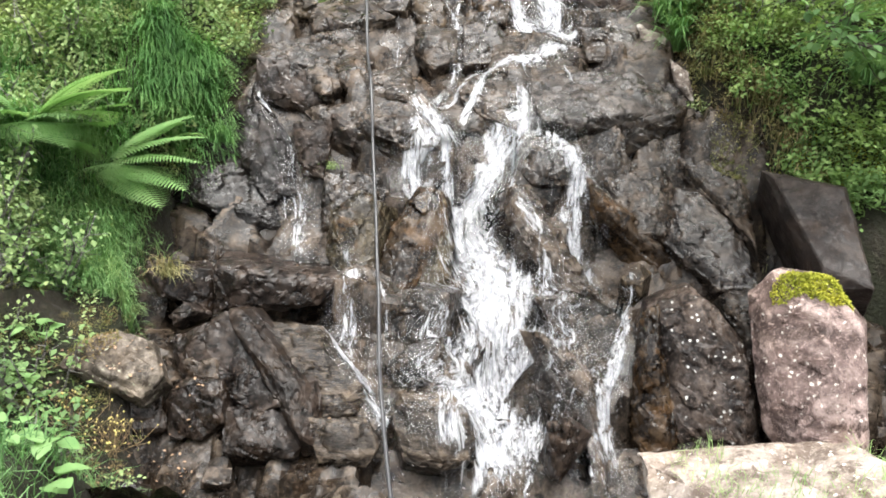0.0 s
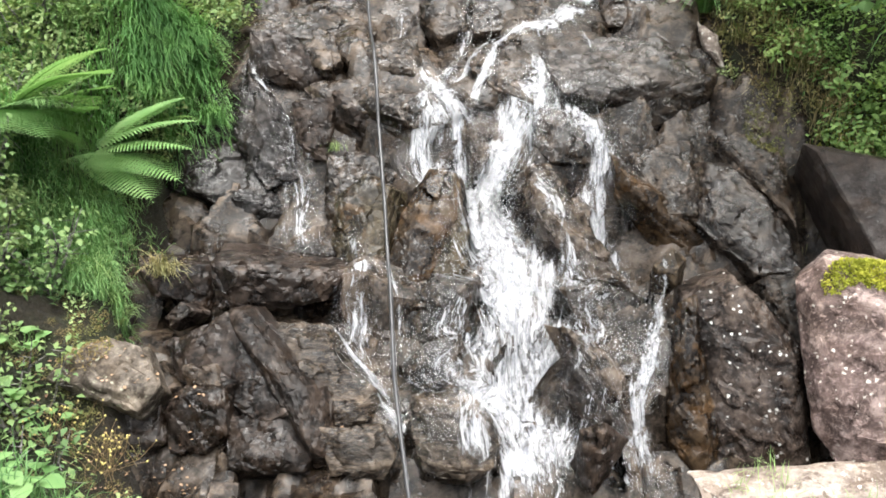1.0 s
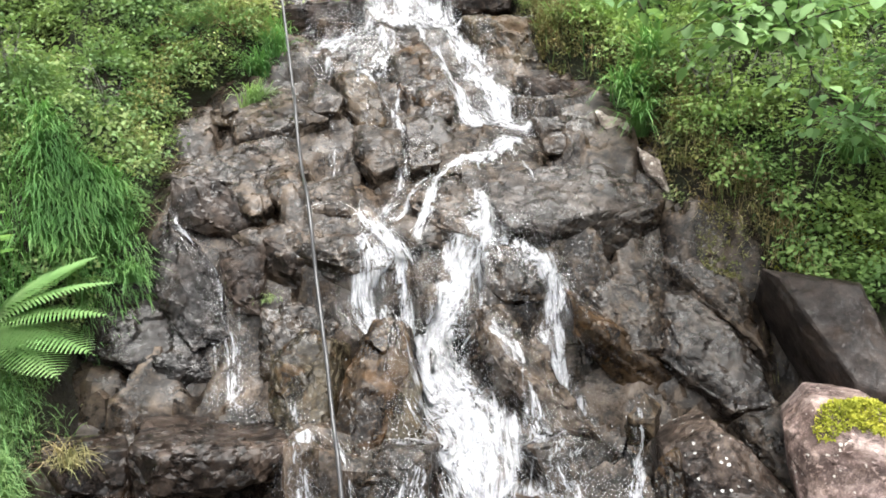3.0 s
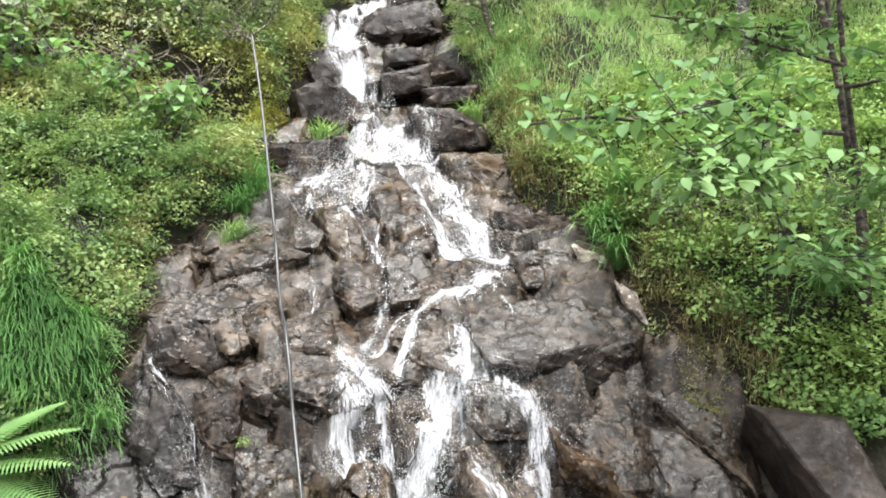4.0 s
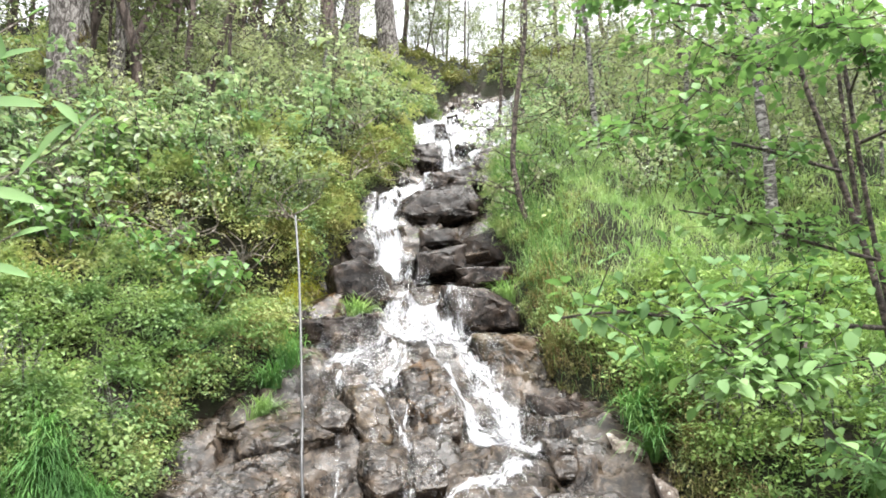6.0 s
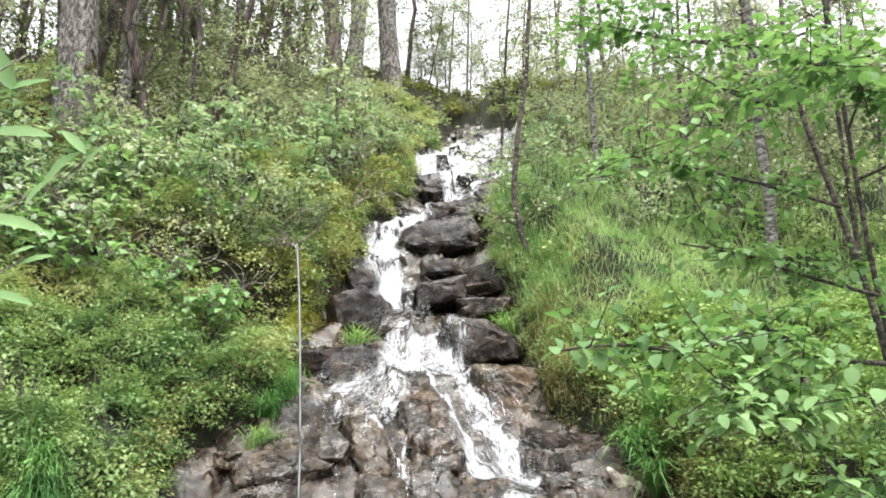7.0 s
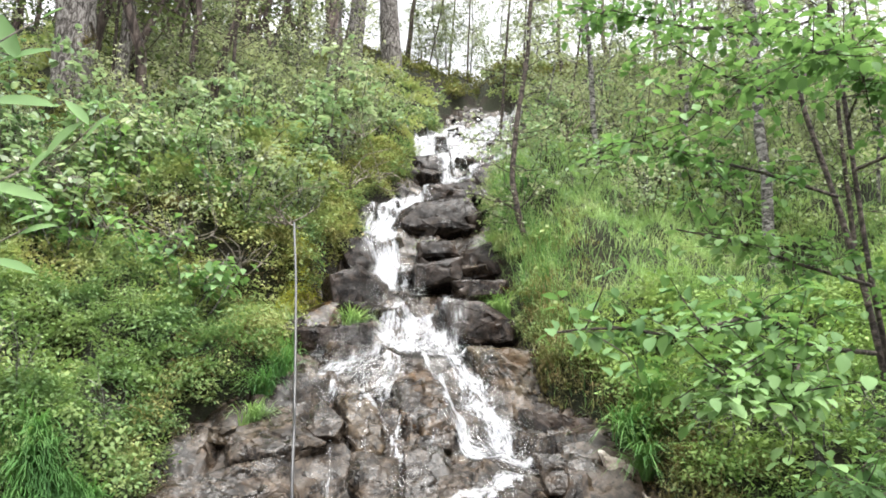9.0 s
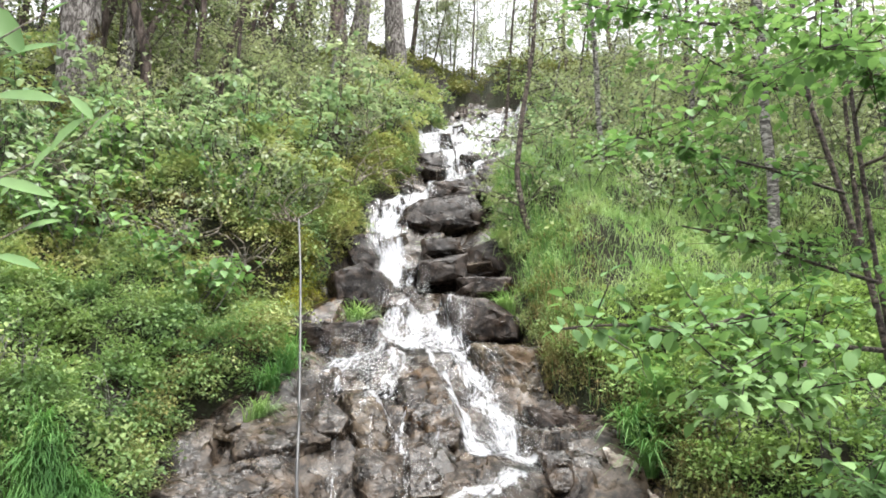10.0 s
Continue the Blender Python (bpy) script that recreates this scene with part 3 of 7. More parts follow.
def slab(label, at, facing, outline, depth, flare, mat, seed, rough=1.0, name="rock"):
    """A rock bedded in the slope: facing (turn, rise) of its face, the face's outline in metres, its depth into the hill."""
    r = random.Random(seed)
    a, e = radians(facing[0]), radians(facing[1])
    out = Vector((math.sin(a) * math.cos(e), -math.cos(a) * math.cos(e), math.sin(e)))
    across = Vector((math.cos(a), math.sin(a), 0))
    rise = out.cross(across)
    frame_of = Matrix((across, rise, out)).transposed().to_4x4()
    span = (max(u for u, _ in outline) - min(u for u, _ in outline) + max(v for _, v in outline) - min(v for _, v in outline)) / 2
    bm = bmesh.new()
    for u, v in outline:
        bm.verts.new((u * 1.02, v * 1.02, r.uniform(-0.09, -0.02) * span))
        bm.verts.new((u * flare * r.uniform(0.98, 1.1) + 0.03 * r.gauss(0, 1) * span, v * flare * r.uniform(0.98, 1.1), -depth * r.uniform(0.8, 1.0)))
        if r.random() < 0.75:
            k = r.uniform(0.45, 0.85)
            bm.verts.new((u * k, v * k, r.uniform(0.0, 0.045) * span))
    hull = bmesh.ops.convex_hull(bm, input=bm.verts)
    bmesh.ops.delete(bm, geom=list({g for g in hull["geom_interior"] + hull["geom_unused"] if isinstance(g, bmesh.types.BMVert)}), context="VERTS")
    bmesh.ops.dissolve_limit(bm, angle_limit=radians(5), verts=bm.verts, edges=bm.edges)
    bmesh.ops.bevel(bm, geom=bm.edges[:], offset=0.006 * span + 0.003, segments=1, affect="EDGES", profile=0.6)
    bmesh.ops.triangulate(bm, faces=bm.faces)
    goal = 0.019 if at[1] < 6.5 else 0.04
    for _ in range(6):
        buried = -0.55 * depth
        long_edges = [ed for ed in bm.edges if ed.calc_length() > goal * (1.5 if max(ed.verts[0].co.z, ed.verts[1].co.z) > buried else 5)]
        if not long_edges or len(bm.verts) > 6000:
            break
        bmesh.ops.subdivide_edges(bm, edges=long_edges, cuts=1)
        bmesh.ops.triangulate(bm, faces=[f for f in bm.faces if len(f.verts) > 3])
    bm.normal_update()
    off = Vector((seed * 3.7, seed * 1.3, seed * 2.1))
    bed = Vector((0.28, 0.35, 0.9)).normalized()
    moves = []
    for v in bm.verts:
        q = v.co + off
        n1 = noise.fractal(q * 2.6, 0.9, 2.1, 3)
        n2 = noise.fractal(q * 15, 0.8, 2.0, 4)
        warp = q + 0.02 * noise.noise_vector(q * 7)
        ds, ps = noise.voronoi(warp * 6.5)
        chip = noise.cell_vector(ps[0] * 7.3)
        away = (warp * 6.5 - ps[0]).dot(chip - Vector((0.5, 0.5, 0.5)))
        d2, p2 = noise.voronoi(warp * 17.0)
        chip2 = noise.cell_vector(p2[0] * 5.1)
        lay = (warp.dot(bed) * 16.0) % 1.0
        crack = max(0.0, 0.06 - abs(noise.noise(q * 4.3))) * (1.0 if noise.noise(q * 1.9) > 0.0 else 0.3)
        moves.append(v.normal * rough * (0.006 * n1 + 0.0035 * n2 + 0.016 * (chip.x - 0.5) + 0.018 * away + 0.009 * (chip2.y - 0.5) + 0.007 * lay - 0.09 * crack))
    for v, d in zip(bm.verts, moves):
        v.co += d
    me = bpy.data.meshes.new(name)
    bm.to_mesh(me)
    bm.free()
    me.materials.append(mat)
    for f in me.polygons:
        f.use_smooth = True
    me.set_sharp_from_angle(angle=radians(22))
    ob = new(name, me)
    ob.matrix_world = pose(*at) @ frame_of
    tagged(ob, label, "rock", "rocks of the stream bed")
    ROCKS.append(ob)
    return ob


ROCKS = []
rock("pale beige rock with grass at its foot", (1.27, 1.83, -0.14), (1.19, 0.66, 0.46), (0, -7, -34), 13, 2.0, ROCK_PALE)
rock("tan and ochre wet stone", (1.02, 3.48, 0.14), (0.19, 0.20, 0.25), (0, 0, -16), 18, 2.5, ROCK_TAN)
rock("small round dark boulder with yellow lichen", (0.61, 2.67, -0.46), (0.28, 0.29, 0.31), (0, 0, -12), 21, 2.5, ROCK_DUSK)
rock("pale lichen-crusted beige rock", (-1.58, 7.77, 3.30), (0.17, 0.22, 0.26), (-5, 40, 12), 83, 8, ROCK_PALE, "rock", 1.5)
slab("large smooth grey-brown rock dome", (0.86, 4.63, 1.05), (5, 54), [(-0.3, 0.33), (0.39, 0.35), (0.61, -0.05), (0.18, -0.2), (-0.11, -0.25), (-0.34, -0.19), (-0.41, 0.07)], 0.35, 1.0, ROCK_DOME, 400, 0.7)
slab("dark wet rock with sharp broken edges", (1.13, 4.54, 0.84), (5, 5), [(-0.22, 0.04), (0.04, 0.13), (0.35, 0.2), (0.34, -0.01), (0.3, -0.17), (-0.38, -0.17), (-0.42, -0.03)], 0.30, 1.0, ROCK_WET, 401)
slab("grey-brown wet rock with worn corners", (1.16, 4.25, 0.49), (-8, 52), [(-0.34, 0.24), (0.15, 0.29), (0.21, 0.11), (0.16, -0.26), (-0.0, -0.29), (-0.19, -0.04)], 0.30, 1.1, ROCK_GREY, 402)
slab("dark glistening wet rock slope", (1.55, 4.02, 0.31), (-12, 45), [(-0.25, 0.37), (-0.08, 0.34), (0.17, 0.08), (0.3, -0.31), (0.08, -0.36), (-0.26, -0.06)], 0.35, 1.05, ROCK_GLINT, 403)
slab("rust-brown wet rock under an overhang", (1.17, 4.05, 0.16), (0, -2), [(-0.36, 0.41), (-0.11, 0.25), (0.46, -0.21), (0.45, -0.35), (0.1, -0.33), (-0.17, -0.01), (-0.32, 0.2)], 0.30, 1.0, ROCK_BROWN, 404)
slab("grey-brown wet rock with worn corners", (1.63, 4.34, 0.65), (-20, 52), [(-0.29, 0.43), (-0.14, 0.48), (-0.01, 0.22), (0.21, -0.07), (0.3, -0.48), (0.19, -0.39), (-0.09, -0.12), (-0.26, 0.07)], 0.30, 1.1, ROCK_GREY, 405)
slab("smooth dark leaning rock slab", (2.03, 3.59, 0.47), (-22, 42), [(-0.36, 0.38), (0.09, 0.32), (0.27, -0.3), (0.03, -0.34), (-0.07, -0.0)], 0.50, 1.0, ROCK_SMOOTH, 406, 0.3)
slab("dark wet rock with sharp broken edges", (0.58, 4.35, 0.67), (0, 30), [(-0.18, 0.17), (-0.0, 0.19), (0.15, 0.07), (0.25, -0.07), (0.11, -0.16), (-0.11, -0.16), (-0.22, -0.04)], 0.30, 1.05, ROCK_WET, 520)
slab("long slanting grey rock between two streams", (0.61, 3.86, 0.23), (25, 45), [(-0.13, 0.45), (-0.01, 0.45), (0.09, 0.07), (0.19, -0.38), (0.2, -0.46), (-0.03, -0.25), (-0.13, -0.06), (-0.2, 0.22)], 0.30, 1.15, ROCK_GREY, 407)
slab("dark wet rock with sharp broken edges", (0.74, 3.48, -0.09), (10, 30), [(-0.22, 0.12), (-0.04, 0.17), (0.2, 0.04), (0.22, -0.13), (0.0, -0.14), (-0.16, -0.06)], 0.25, 1.1, ROCK_WET, 408)
slab("dark purplish-brown wet rock block", (0.61, 3.03, -0.35), (-15, 20), [(-0.14, 0.19), (-0.08, 0.23), (0.08, 0.07), (0.19, -0.15), (0.12, -0.18), (-0.05, -0.19), (-0.13, 0.03)], 0.25, 1.1, ROCK_DUSK, 409)
slab("grey-brown wet rock with worn corners", (0.73, 3.06, -0.30), (35, 35), [(-0.14, 0.32), (0.01, 0.22), (0.11, -0.05), (0.09, -0.28), (-0.01, -0.24), (-0.05, 0.02)], 0.20, 1.1, ROCK_GREY, 410)
slab("dark purplish rock block with white lichen specks", (1.33, 3.06, -0.22), (-12, 18), [(-0.31, 0.33), (-0.09, 0.43), (0.04, 0.34), (0.12, 0.21), (0.24, 0.13), (0.33, -0.51), (-0.14, -0.62), (-0.22, -0.32)], 0.45, 1.05, ROCK_LICHEN, 411)
slab("rust-brown wet rock under an overhang", (1.05, 3.04, -0.31), (-45, 15), [(-0.19, 0.31), (-0.12, 0.42), (0.0, 0.16), (0.17, -0.19), (0.17, -0.41), (-0.03, -0.28)], 0.30, 1.0, ROCK_BROWN, 412)
slab("grey-brown wet rock with worn corners", (1.72, 3.52, -0.05), (-15, 45), [(-0.2, 0.13), (0.01, 0.23), (0.1, 0.17), (0.1, -0.1), (0.05, -0.25), (-0.07, -0.17)], 0.25, 1.1, ROCK_GREY, 413)
slab("rust-brown wet rock slab streaked with algae", (-0.28, 3.76, 0.16), (-12, 35), [(-0.15, 0.14), (-0.02, 0.44), (0.13, 0.44), (0.18, 0.18), (0.11, -0.09), (0.02, -0.46), (-0.1, -0.47), (-0.16, -0.1)], 0.30, 1.1, ROCK_BROWN, 414)
slab("olive-brown rock slab veiled with running water", (-0.09, 3.79, 0.15), (15, 35), [(0.07, 0.38), (0.11, 0.07), (0.03, -0.26), (-0.14, -0.24), (-0.1, -0.09), (0.04, 0.17)], 0.30, 1.1, ROCK_OLIVE, 415)
slab("olive-brown rock slab veiled with running water", (-0.64, 3.87, 0.21), (-12, 35), [(-0.19, 0.18), (-0.02, 0.33), (0.13, 0.26), (0.17, -0.11), (0.09, -0.36), (-0.03, -0.18), (-0.16, -0.1)], 0.30, 1.15, ROCK_OLIVE, 416)
slab("dark wet rock with sharp broken edges", (-0.17, 3.41, -0.15), (-10, 20), [(-0.18, -0.03), (-0.03, 0.21), (0.16, 0.19), (0.18, -0.04), (0.0, -0.11), (-0.15, -0.22)], 0.30, 1.1, ROCK_WET, 417)
slab("dark wet rock with sharp broken edges", (-0.14, 3.18, -0.27), (15, 35), [(-0.18, 0.0), (-0.02, 0.1), (0.15, 0.13), (0.12, -0.11), (-0.07, -0.12)], 0.25, 1.1, ROCK_WET, 418)
slab("layered grey-brown slanting rock face", (-0.04, 2.82, -0.46), (0, 40), [(-0.19, 0.18), (0.03, 0.22), (0.18, 0.09), (0.2, -0.13), (0.08, -0.2), (-0.12, -0.16), (-0.19, 0.02)], 0.35, 1.1, ROCK_LAYER, 419)
slab("flat-topped dark brown rock ledge", (-1.02, 3.45, -0.01), (10, 8), [(-0.3, 0.14), (-0.07, 0.1), (0.37, 0.07), (0.27, -0.08), (0.07, -0.12), (-0.31, -0.13)], 0.60, 1.0, ROCK_DUSK, 420)
slab("flat-topped dark brown rock ledge", (-1.52, 3.46, -0.04), (25, 10), [(-0.19, 0.15), (0.16, 0.11), (0.15, -0.15), (0.03, -0.1), (-0.14, -0.02)], 0.50, 1.0, ROCK_DUSK, 421)
slab("dark blue-grey wet cliff face filmed with water", (-1.29, 4.36, 0.68), (12, 32), [(-0.1, 0.41), (0.05, 0.25), (0.18, -0.04), (0.2, -0.31), (0.01, -0.38), (-0.16, -0.1), (-0.18, 0.19)], 0.30, 1.05, ROCK_CLIFF, 422)
slab("dark blue-grey wet cliff face filmed with water", (-1.51, 4.17, 0.38), (15, 36), [(-0.31, 0.26), (0.1, 0.27), (0.28, -0.03), (0.4, -0.25), (0.07, -0.2), (-0.16, -0.08), (-0.35, 0.03)], 0.30, 1.05, ROCK_CLIFF, 423)
slab("black soaked rock with sharp broken edges", (-0.98, 4.36, 0.68), (0, 25), [(-0.15, 0.17), (0.11, 0.21), (0.09, -0.2), (-0.06, -0.17)], 0.25, 1.1, ROCK_SOAKED, 424)
slab("dark purplish-brown wet rock block", (-1.18, 4.62, 1.06), (15, 18), [(-0.23, 0.19), (-0.04, 0.24), (0.16, 0.03), (0.28, -0.07), (0.2, -0.21), (-0.08, -0.13), (-0.26, -0.06)], 0.35, 1.05, ROCK_DUSK, 425)
slab("grey-brown wet rock with worn corners", (-1.01, 4.69, 1.12), (-8, 50), [(-0.23, 0.1), (0.05, 0.19), (0.16, -0.04), (0.07, -0.15), (-0.05, -0.09)], 0.30, 1.03, ROCK_GREY, 426)
slab("grey-brown wet rock with worn corners", (-0.81, 4.76, 1.18), (0, 50), [(-0.14, 0.11), (0.06, 0.19), (0.14, -0.05), (-0.0, -0.14), (-0.06, -0.09)], 0.25, 1.03, ROCK_GREY, 427)
slab("black soaked rock with sharp broken edges", (-0.65, 4.43, 0.70), (5, 2), [(-0.21, 0.19), (0.04, 0.09), (0.24, 0.04), (0.24, -0.16), (-0.08, -0.15), (-0.23, -0.01)], 0.35, 1.0, ROCK_SOAKED, 428)
slab("grey-brown wet rock with worn corners", (-0.60, 4.49, 0.89), (-5, 60), [(-0.48, 0.21), (0.15, 0.21), (0.36, -0.02), (0.2, -0.22), (0.01, -0.15), (-0.27, -0.0)], 0.20, 1.05, ROCK_GREY, 429)
slab("dark wet rock with sharp broken edges", (-0.67, 4.19, 0.37), (8, 30), [(-0.2, 0.21), (0.13, 0.21), (0.22, 0.08), (0.09, -0.09), (-0.05, -0.24), (-0.19, -0.16)], 0.25, 1.1, ROCK_WET, 430)
slab("dark purplish-brown wet rock block", (-1.14, 3.02, -0.30), (-20, 32), [(-0.42, 0.07), (-0.13, 0.28), (0.21, 0.08), (0.35, -0.11), (0.26, -0.18), (-0.04, -0.04), (-0.28, -0.08)], 0.25, 1.05, ROCK_DUSK, 431)
slab("long dark slanting rock ridge", (-0.87, 2.94, -0.34), (-30, 14), [(-0.42, 0.29), (-0.33, 0.3), (0.13, 0.05), (0.34, -0.23), (0.24, -0.3), (-0.01, -0.07)], 0.20, 1.0, ROCK_SOAKED, 432)
slab("layered grey-brown slanting rock face", (-0.64, 3.05, -0.30), (18, 48), [(-0.38, 0.35), (0.03, 0.28), (0.19, 0.03), (0.27, -0.15), (0.14, -0.23), (-0.08, -0.24), (-0.17, -0.02)], 0.35, 1.05, ROCK_LAYER, 433)
slab("layered grey-brown slanting rock face", (-0.45, 2.77, -0.54), (8, 30), [(-0.2, 0.12), (0.09, 0.11), (0.15, -0.02), (0.1, -0.12), (-0.14, -0.1)], 0.30, 1.05, ROCK_LAYER, 434)
slab("grey-brown wet rock with worn corners", (-1.27, 3.01, -0.31), (-10, 30), [(-0.1, 0.03), (0.06, 0.06), (0.1, -0.03), (-0.06, -0.06)], 0.20, 1.1, ROCK_GREY, 435)
slab("dark purplish-brown wet rock block", (-1.25, 2.83, -0.45), (-12, 28), [(-0.16, 0.02), (-0.09, 0.13), (0.12, 0.17), (0.17, -0.04), (0.06, -0.14), (-0.1, -0.14)], 0.25, 1.1, ROCK_DUSK, 436)
slab("dark purplish-brown wet rock block", (-0.88, 2.79, -0.53), (5, 45), [(-0.22, 0.12), (0.05, 0.17), (0.2, -0.05), (0.15, -0.12), (-0.18, -0.1)], 0.25, 1.1, ROCK_DUSK, 437)
slab("dark wet rock with sharp broken edges", (-1.02, 2.97, -0.39), (0, 35), [(-0.15, 0.07), (0.1, 0.08), (0.16, -0.05), (-0.11, -0.1)], 0.20, 1.1, ROCK_WET, 438)
slab("dark purplish-brown wet rock block", (-1.50, 3.33, -0.13), (-15, 30), [(-0.08, -0.02), (0.0, 0.07), (0.1, 0.03), (-0.03, -0.07)], 0.15, 1.1, ROCK_DUSK, 439)
slab("dark purplish-brown wet rock block", (-1.55, 2.82, -0.52), (10, 40), [(-0.13, 0.1), (0.11, 0.19), (0.15, -0.05), (0.01, -0.12), (-0.13, -0.11)], 0.25, 1.1, ROCK_DUSK, 440)
slab("grey-brown wet rock with worn corners", (-0.53, 4.68, 1.11), (0, 56), [(-0.21, 0.16), (0.13, 0.21), (0.18, -0.02), (0.15, -0.17), (-0.07, -0.14), (-0.18, -0.01)], 0.25, 1.03, ROCK_GREY, 441)
slab("grey-brown wet rock with worn corners", (-0.38, 4.46, 0.85), (8, 50), [(-0.24, 0.19), (0.02, 0.22), (0.19, 0.04), (0.24, -0.17), (-0.01, -0.19), (-0.21, -0.06)], 0.25, 1.03, ROCK_GREY, 442)
slab("grey-brown wet rock with worn corners", (-0.83, 4.49, 0.87), (-5, 45), [(-0.26, 0.07), (0.12, 0.17), (0.23, -0.09), (0.07, -0.13), (-0.17, -0.02)], 0.25, 1.03, ROCK_GREY, 443)
slab("loose grey wet stone lying on the slab", (-0.63, 5.51, 1.72), (-10, 45), [(-0.12, 0.11), (-0.06, 0.21), (0.14, 0.03), (0.13, -0.12), (-0.02, -0.14), (-0.09, -0.07)], 0.12, 1.05, ROCK_GREY, 444, 0.5)
slab("tan and ochre wet rock slab", (-0.35, 5.57, 1.71), (5, 50), [(-0.19, 0.31), (0.06, 0.35), (0.16, -0.08), (0.12, -0.27), (-0.03, -0.27), (-0.14, 0.02)], 0.20, 1.03, ROCK_TAN, 445)
slab("grey-brown wet rock with worn corners", (-0.24, 5.09, 1.38), (-6, 52), [(-0.18, 0.24), (0.13, 0.2), (0.18, -0.14), (0.01, -0.24), (-0.15, -0.03)], 0.20, 1.03, ROCK_GREY, 446)
slab("brown wet rock slab under the falls", (0.10, 5.73, 1.82), (-8, 50), [(-0.18, 0.18), (0.07, 0.4), (0.23, -0.16), (0.01, -0.29), (-0.15, -0.09)], 0.25, 1.03, ROCK_BROWN, 447)
slab("dark wet rock with sharp broken edges", (0.11, 5.15, 1.42), (8, 48), [(-0.14, 0.22), (0.11, 0.29), (0.17, -0.01), (0.03, -0.21), (-0.16, -0.24)], 0.25, 1.03, ROCK_WET, 448)
slab("grey-brown wet rock with worn corners", (-1.10, 5.04, 1.34), (10, 58), [(-0.39, 0.02), (0.18, 0.22), (0.38, 0.33), (0.39, -0.11), (-0.01, -0.25), (-0.48, -0.16)], 0.20, 1.03, ROCK_GREY, 449)
slab("grey-brown wet rock with worn corners", (-0.97, 5.41, 1.59), (-4, 55), [(-0.32, 0.03), (0.02, 0.45), (0.38, 0.01), (0.11, -0.22), (-0.19, -0.22)], 0.20, 1.03, ROCK_GREY, 450)
slab("tan and ochre wet rock slab", (-1.29, 5.41, 1.60), (0, 15), [(-0.1, 0.06), (0.09, 0.05), (0.09, -0.06), (-0.08, -0.05)], 0.20, 1.03, ROCK_TAN, 451)
slab("dark wet rock with sharp broken edges", (-0.40, 6.11, 2.09), (-5, 52), [(-0.37, 0.1), (0.1, 0.31), (0.4, 0.12), (0.22, -0.2), (-0.34, -0.29)], 0.25, 1.1, ROCK_WET, 452)
slab("rust-brown wet rock under an overhang", (0.04, 5.80, 1.88), (-10, 48), [(-0.25, 0.25), (0.0, 0.44), (0.24, -0.1), (0.1, -0.29), (-0.12, -0.24)], 0.25, 1.1, ROCK_BROWN, 453)
slab("olive-brown rock slab veiled with running water", (0.70, 6.09, 2.09), (-20, 24), [(-0.36, 0.29), (0.21, 0.25), (0.3, -0.19), (0.05, -0.34), (-0.22, 0.03)], 0.25, 1.1, ROCK_OLIVE, 454)
slab("dark wet rock with sharp broken edges", (0.16, 5.40, 1.59), (0, 20), [(-0.13, 0.03), (0.13, 0.08), (0.1, -0.05), (-0.1, -0.06)], 0.25, 1.1, ROCK_WET, 455)
slab("black soaked rock with sharp broken edges", (1.05, 5.56, 1.67), (-15, 15), [(-0.31, 0.17), (0.19, 0.11), (0.23, -0.14), (-0.12, -0.13)], 0.30, 1.03, ROCK_SOAKED, 456)
slab("dark wet rock with sharp broken edges", (1.03, 5.17, 1.43), (-10, 35), [(-0.27, 0.14), (0.18, 0.12), (0.21, -0.1), (-0.14, -0.15)], 0.25, 1.03, ROCK_WET, 457)
slab("pale lichen-crusted beige rock", (1.31, 5.11, 1.43), (-25, 20), [(-0.13, 0.15), (0.08, 0.07), (0.1, -0.12), (-0.06, -0.09)], 0.25, 1.05, ROCK_PALE, 458)
slab("pale lichen-crusted beige rock", (1.47, 4.81, 1.22), (-25, 30), [(-0.11, 0.15), (0.03, 0.04), (0.1, -0.15), (-0.03, -0.04)], 0.20, 1.05, ROCK_PALE, 459)
slab("grey-brown wet rock with worn corners", (0.43, 5.11, 1.37), (10, 58), [(-0.24, 0.16), (0.27, 0.32), (0.29, 0.06), (0.01, -0.23), (-0.29, -0.26)], 0.20, 1.03, ROCK_GREY, 460)
slab("dark wet rock with sharp broken edges", (-0.01, 4.53, 0.91), (-5, 45), [(-0.2, 0.04), (-0.06, 0.13), (0.15, 0.04), (0.14, -0.11), (-0.04, -0.1)], 0.20, 1.03, ROCK_WET, 461)
slab("grey-brown wet rock with worn corners", (0.18, 4.64, 1.05), (0, 55), [(-0.24, 0.21), (0.1, 0.27), (0.22, -0.01), (0.17, -0.27), (-0.05, -0.17), (-0.21, 0.02)], 0.20, 1.03, ROCK_GREY, 462)
slab("pinkish boulder with yellow-green moss on top", (1.71, 2.90, -0.03), (-25, 14), [(-0.27, 0.28), (-0.17, 0.41), (0.07, 0.4), (0.24, 0.2), (0.36, -0.45), (0.04, -0.51), (-0.1, -0.36), (-0.21, 0.0)], 0.70, 1.0, ROCK_PINK, 463, 0.6)
slab("pale grey angular rock at the grassy bank", (-1.62, 2.79, -0.19), (15, 38), [(-0.18, 0.1), (0.01, 0.16), (0.14, 0.12), (0.23, -0.08), (0.13, -0.19), (-0.06, -0.09), (-0.26, -0.01)], 0.30, 1.1, ROCK_DRY, 464)
slab("big black wet boulder beside the cascade", (0.17, 8.63, 4.10), (0, 20), [(-0.5, -0.13), (-0.41, 0.07), (-0.22, 0.2), (0.39, 0.36), (0.52, 0.08), (0.45, -0.14), (0.11, -0.2), (-0.34, -0.22)], 0.60, 1.05, ROCK_SOAKED, 465)
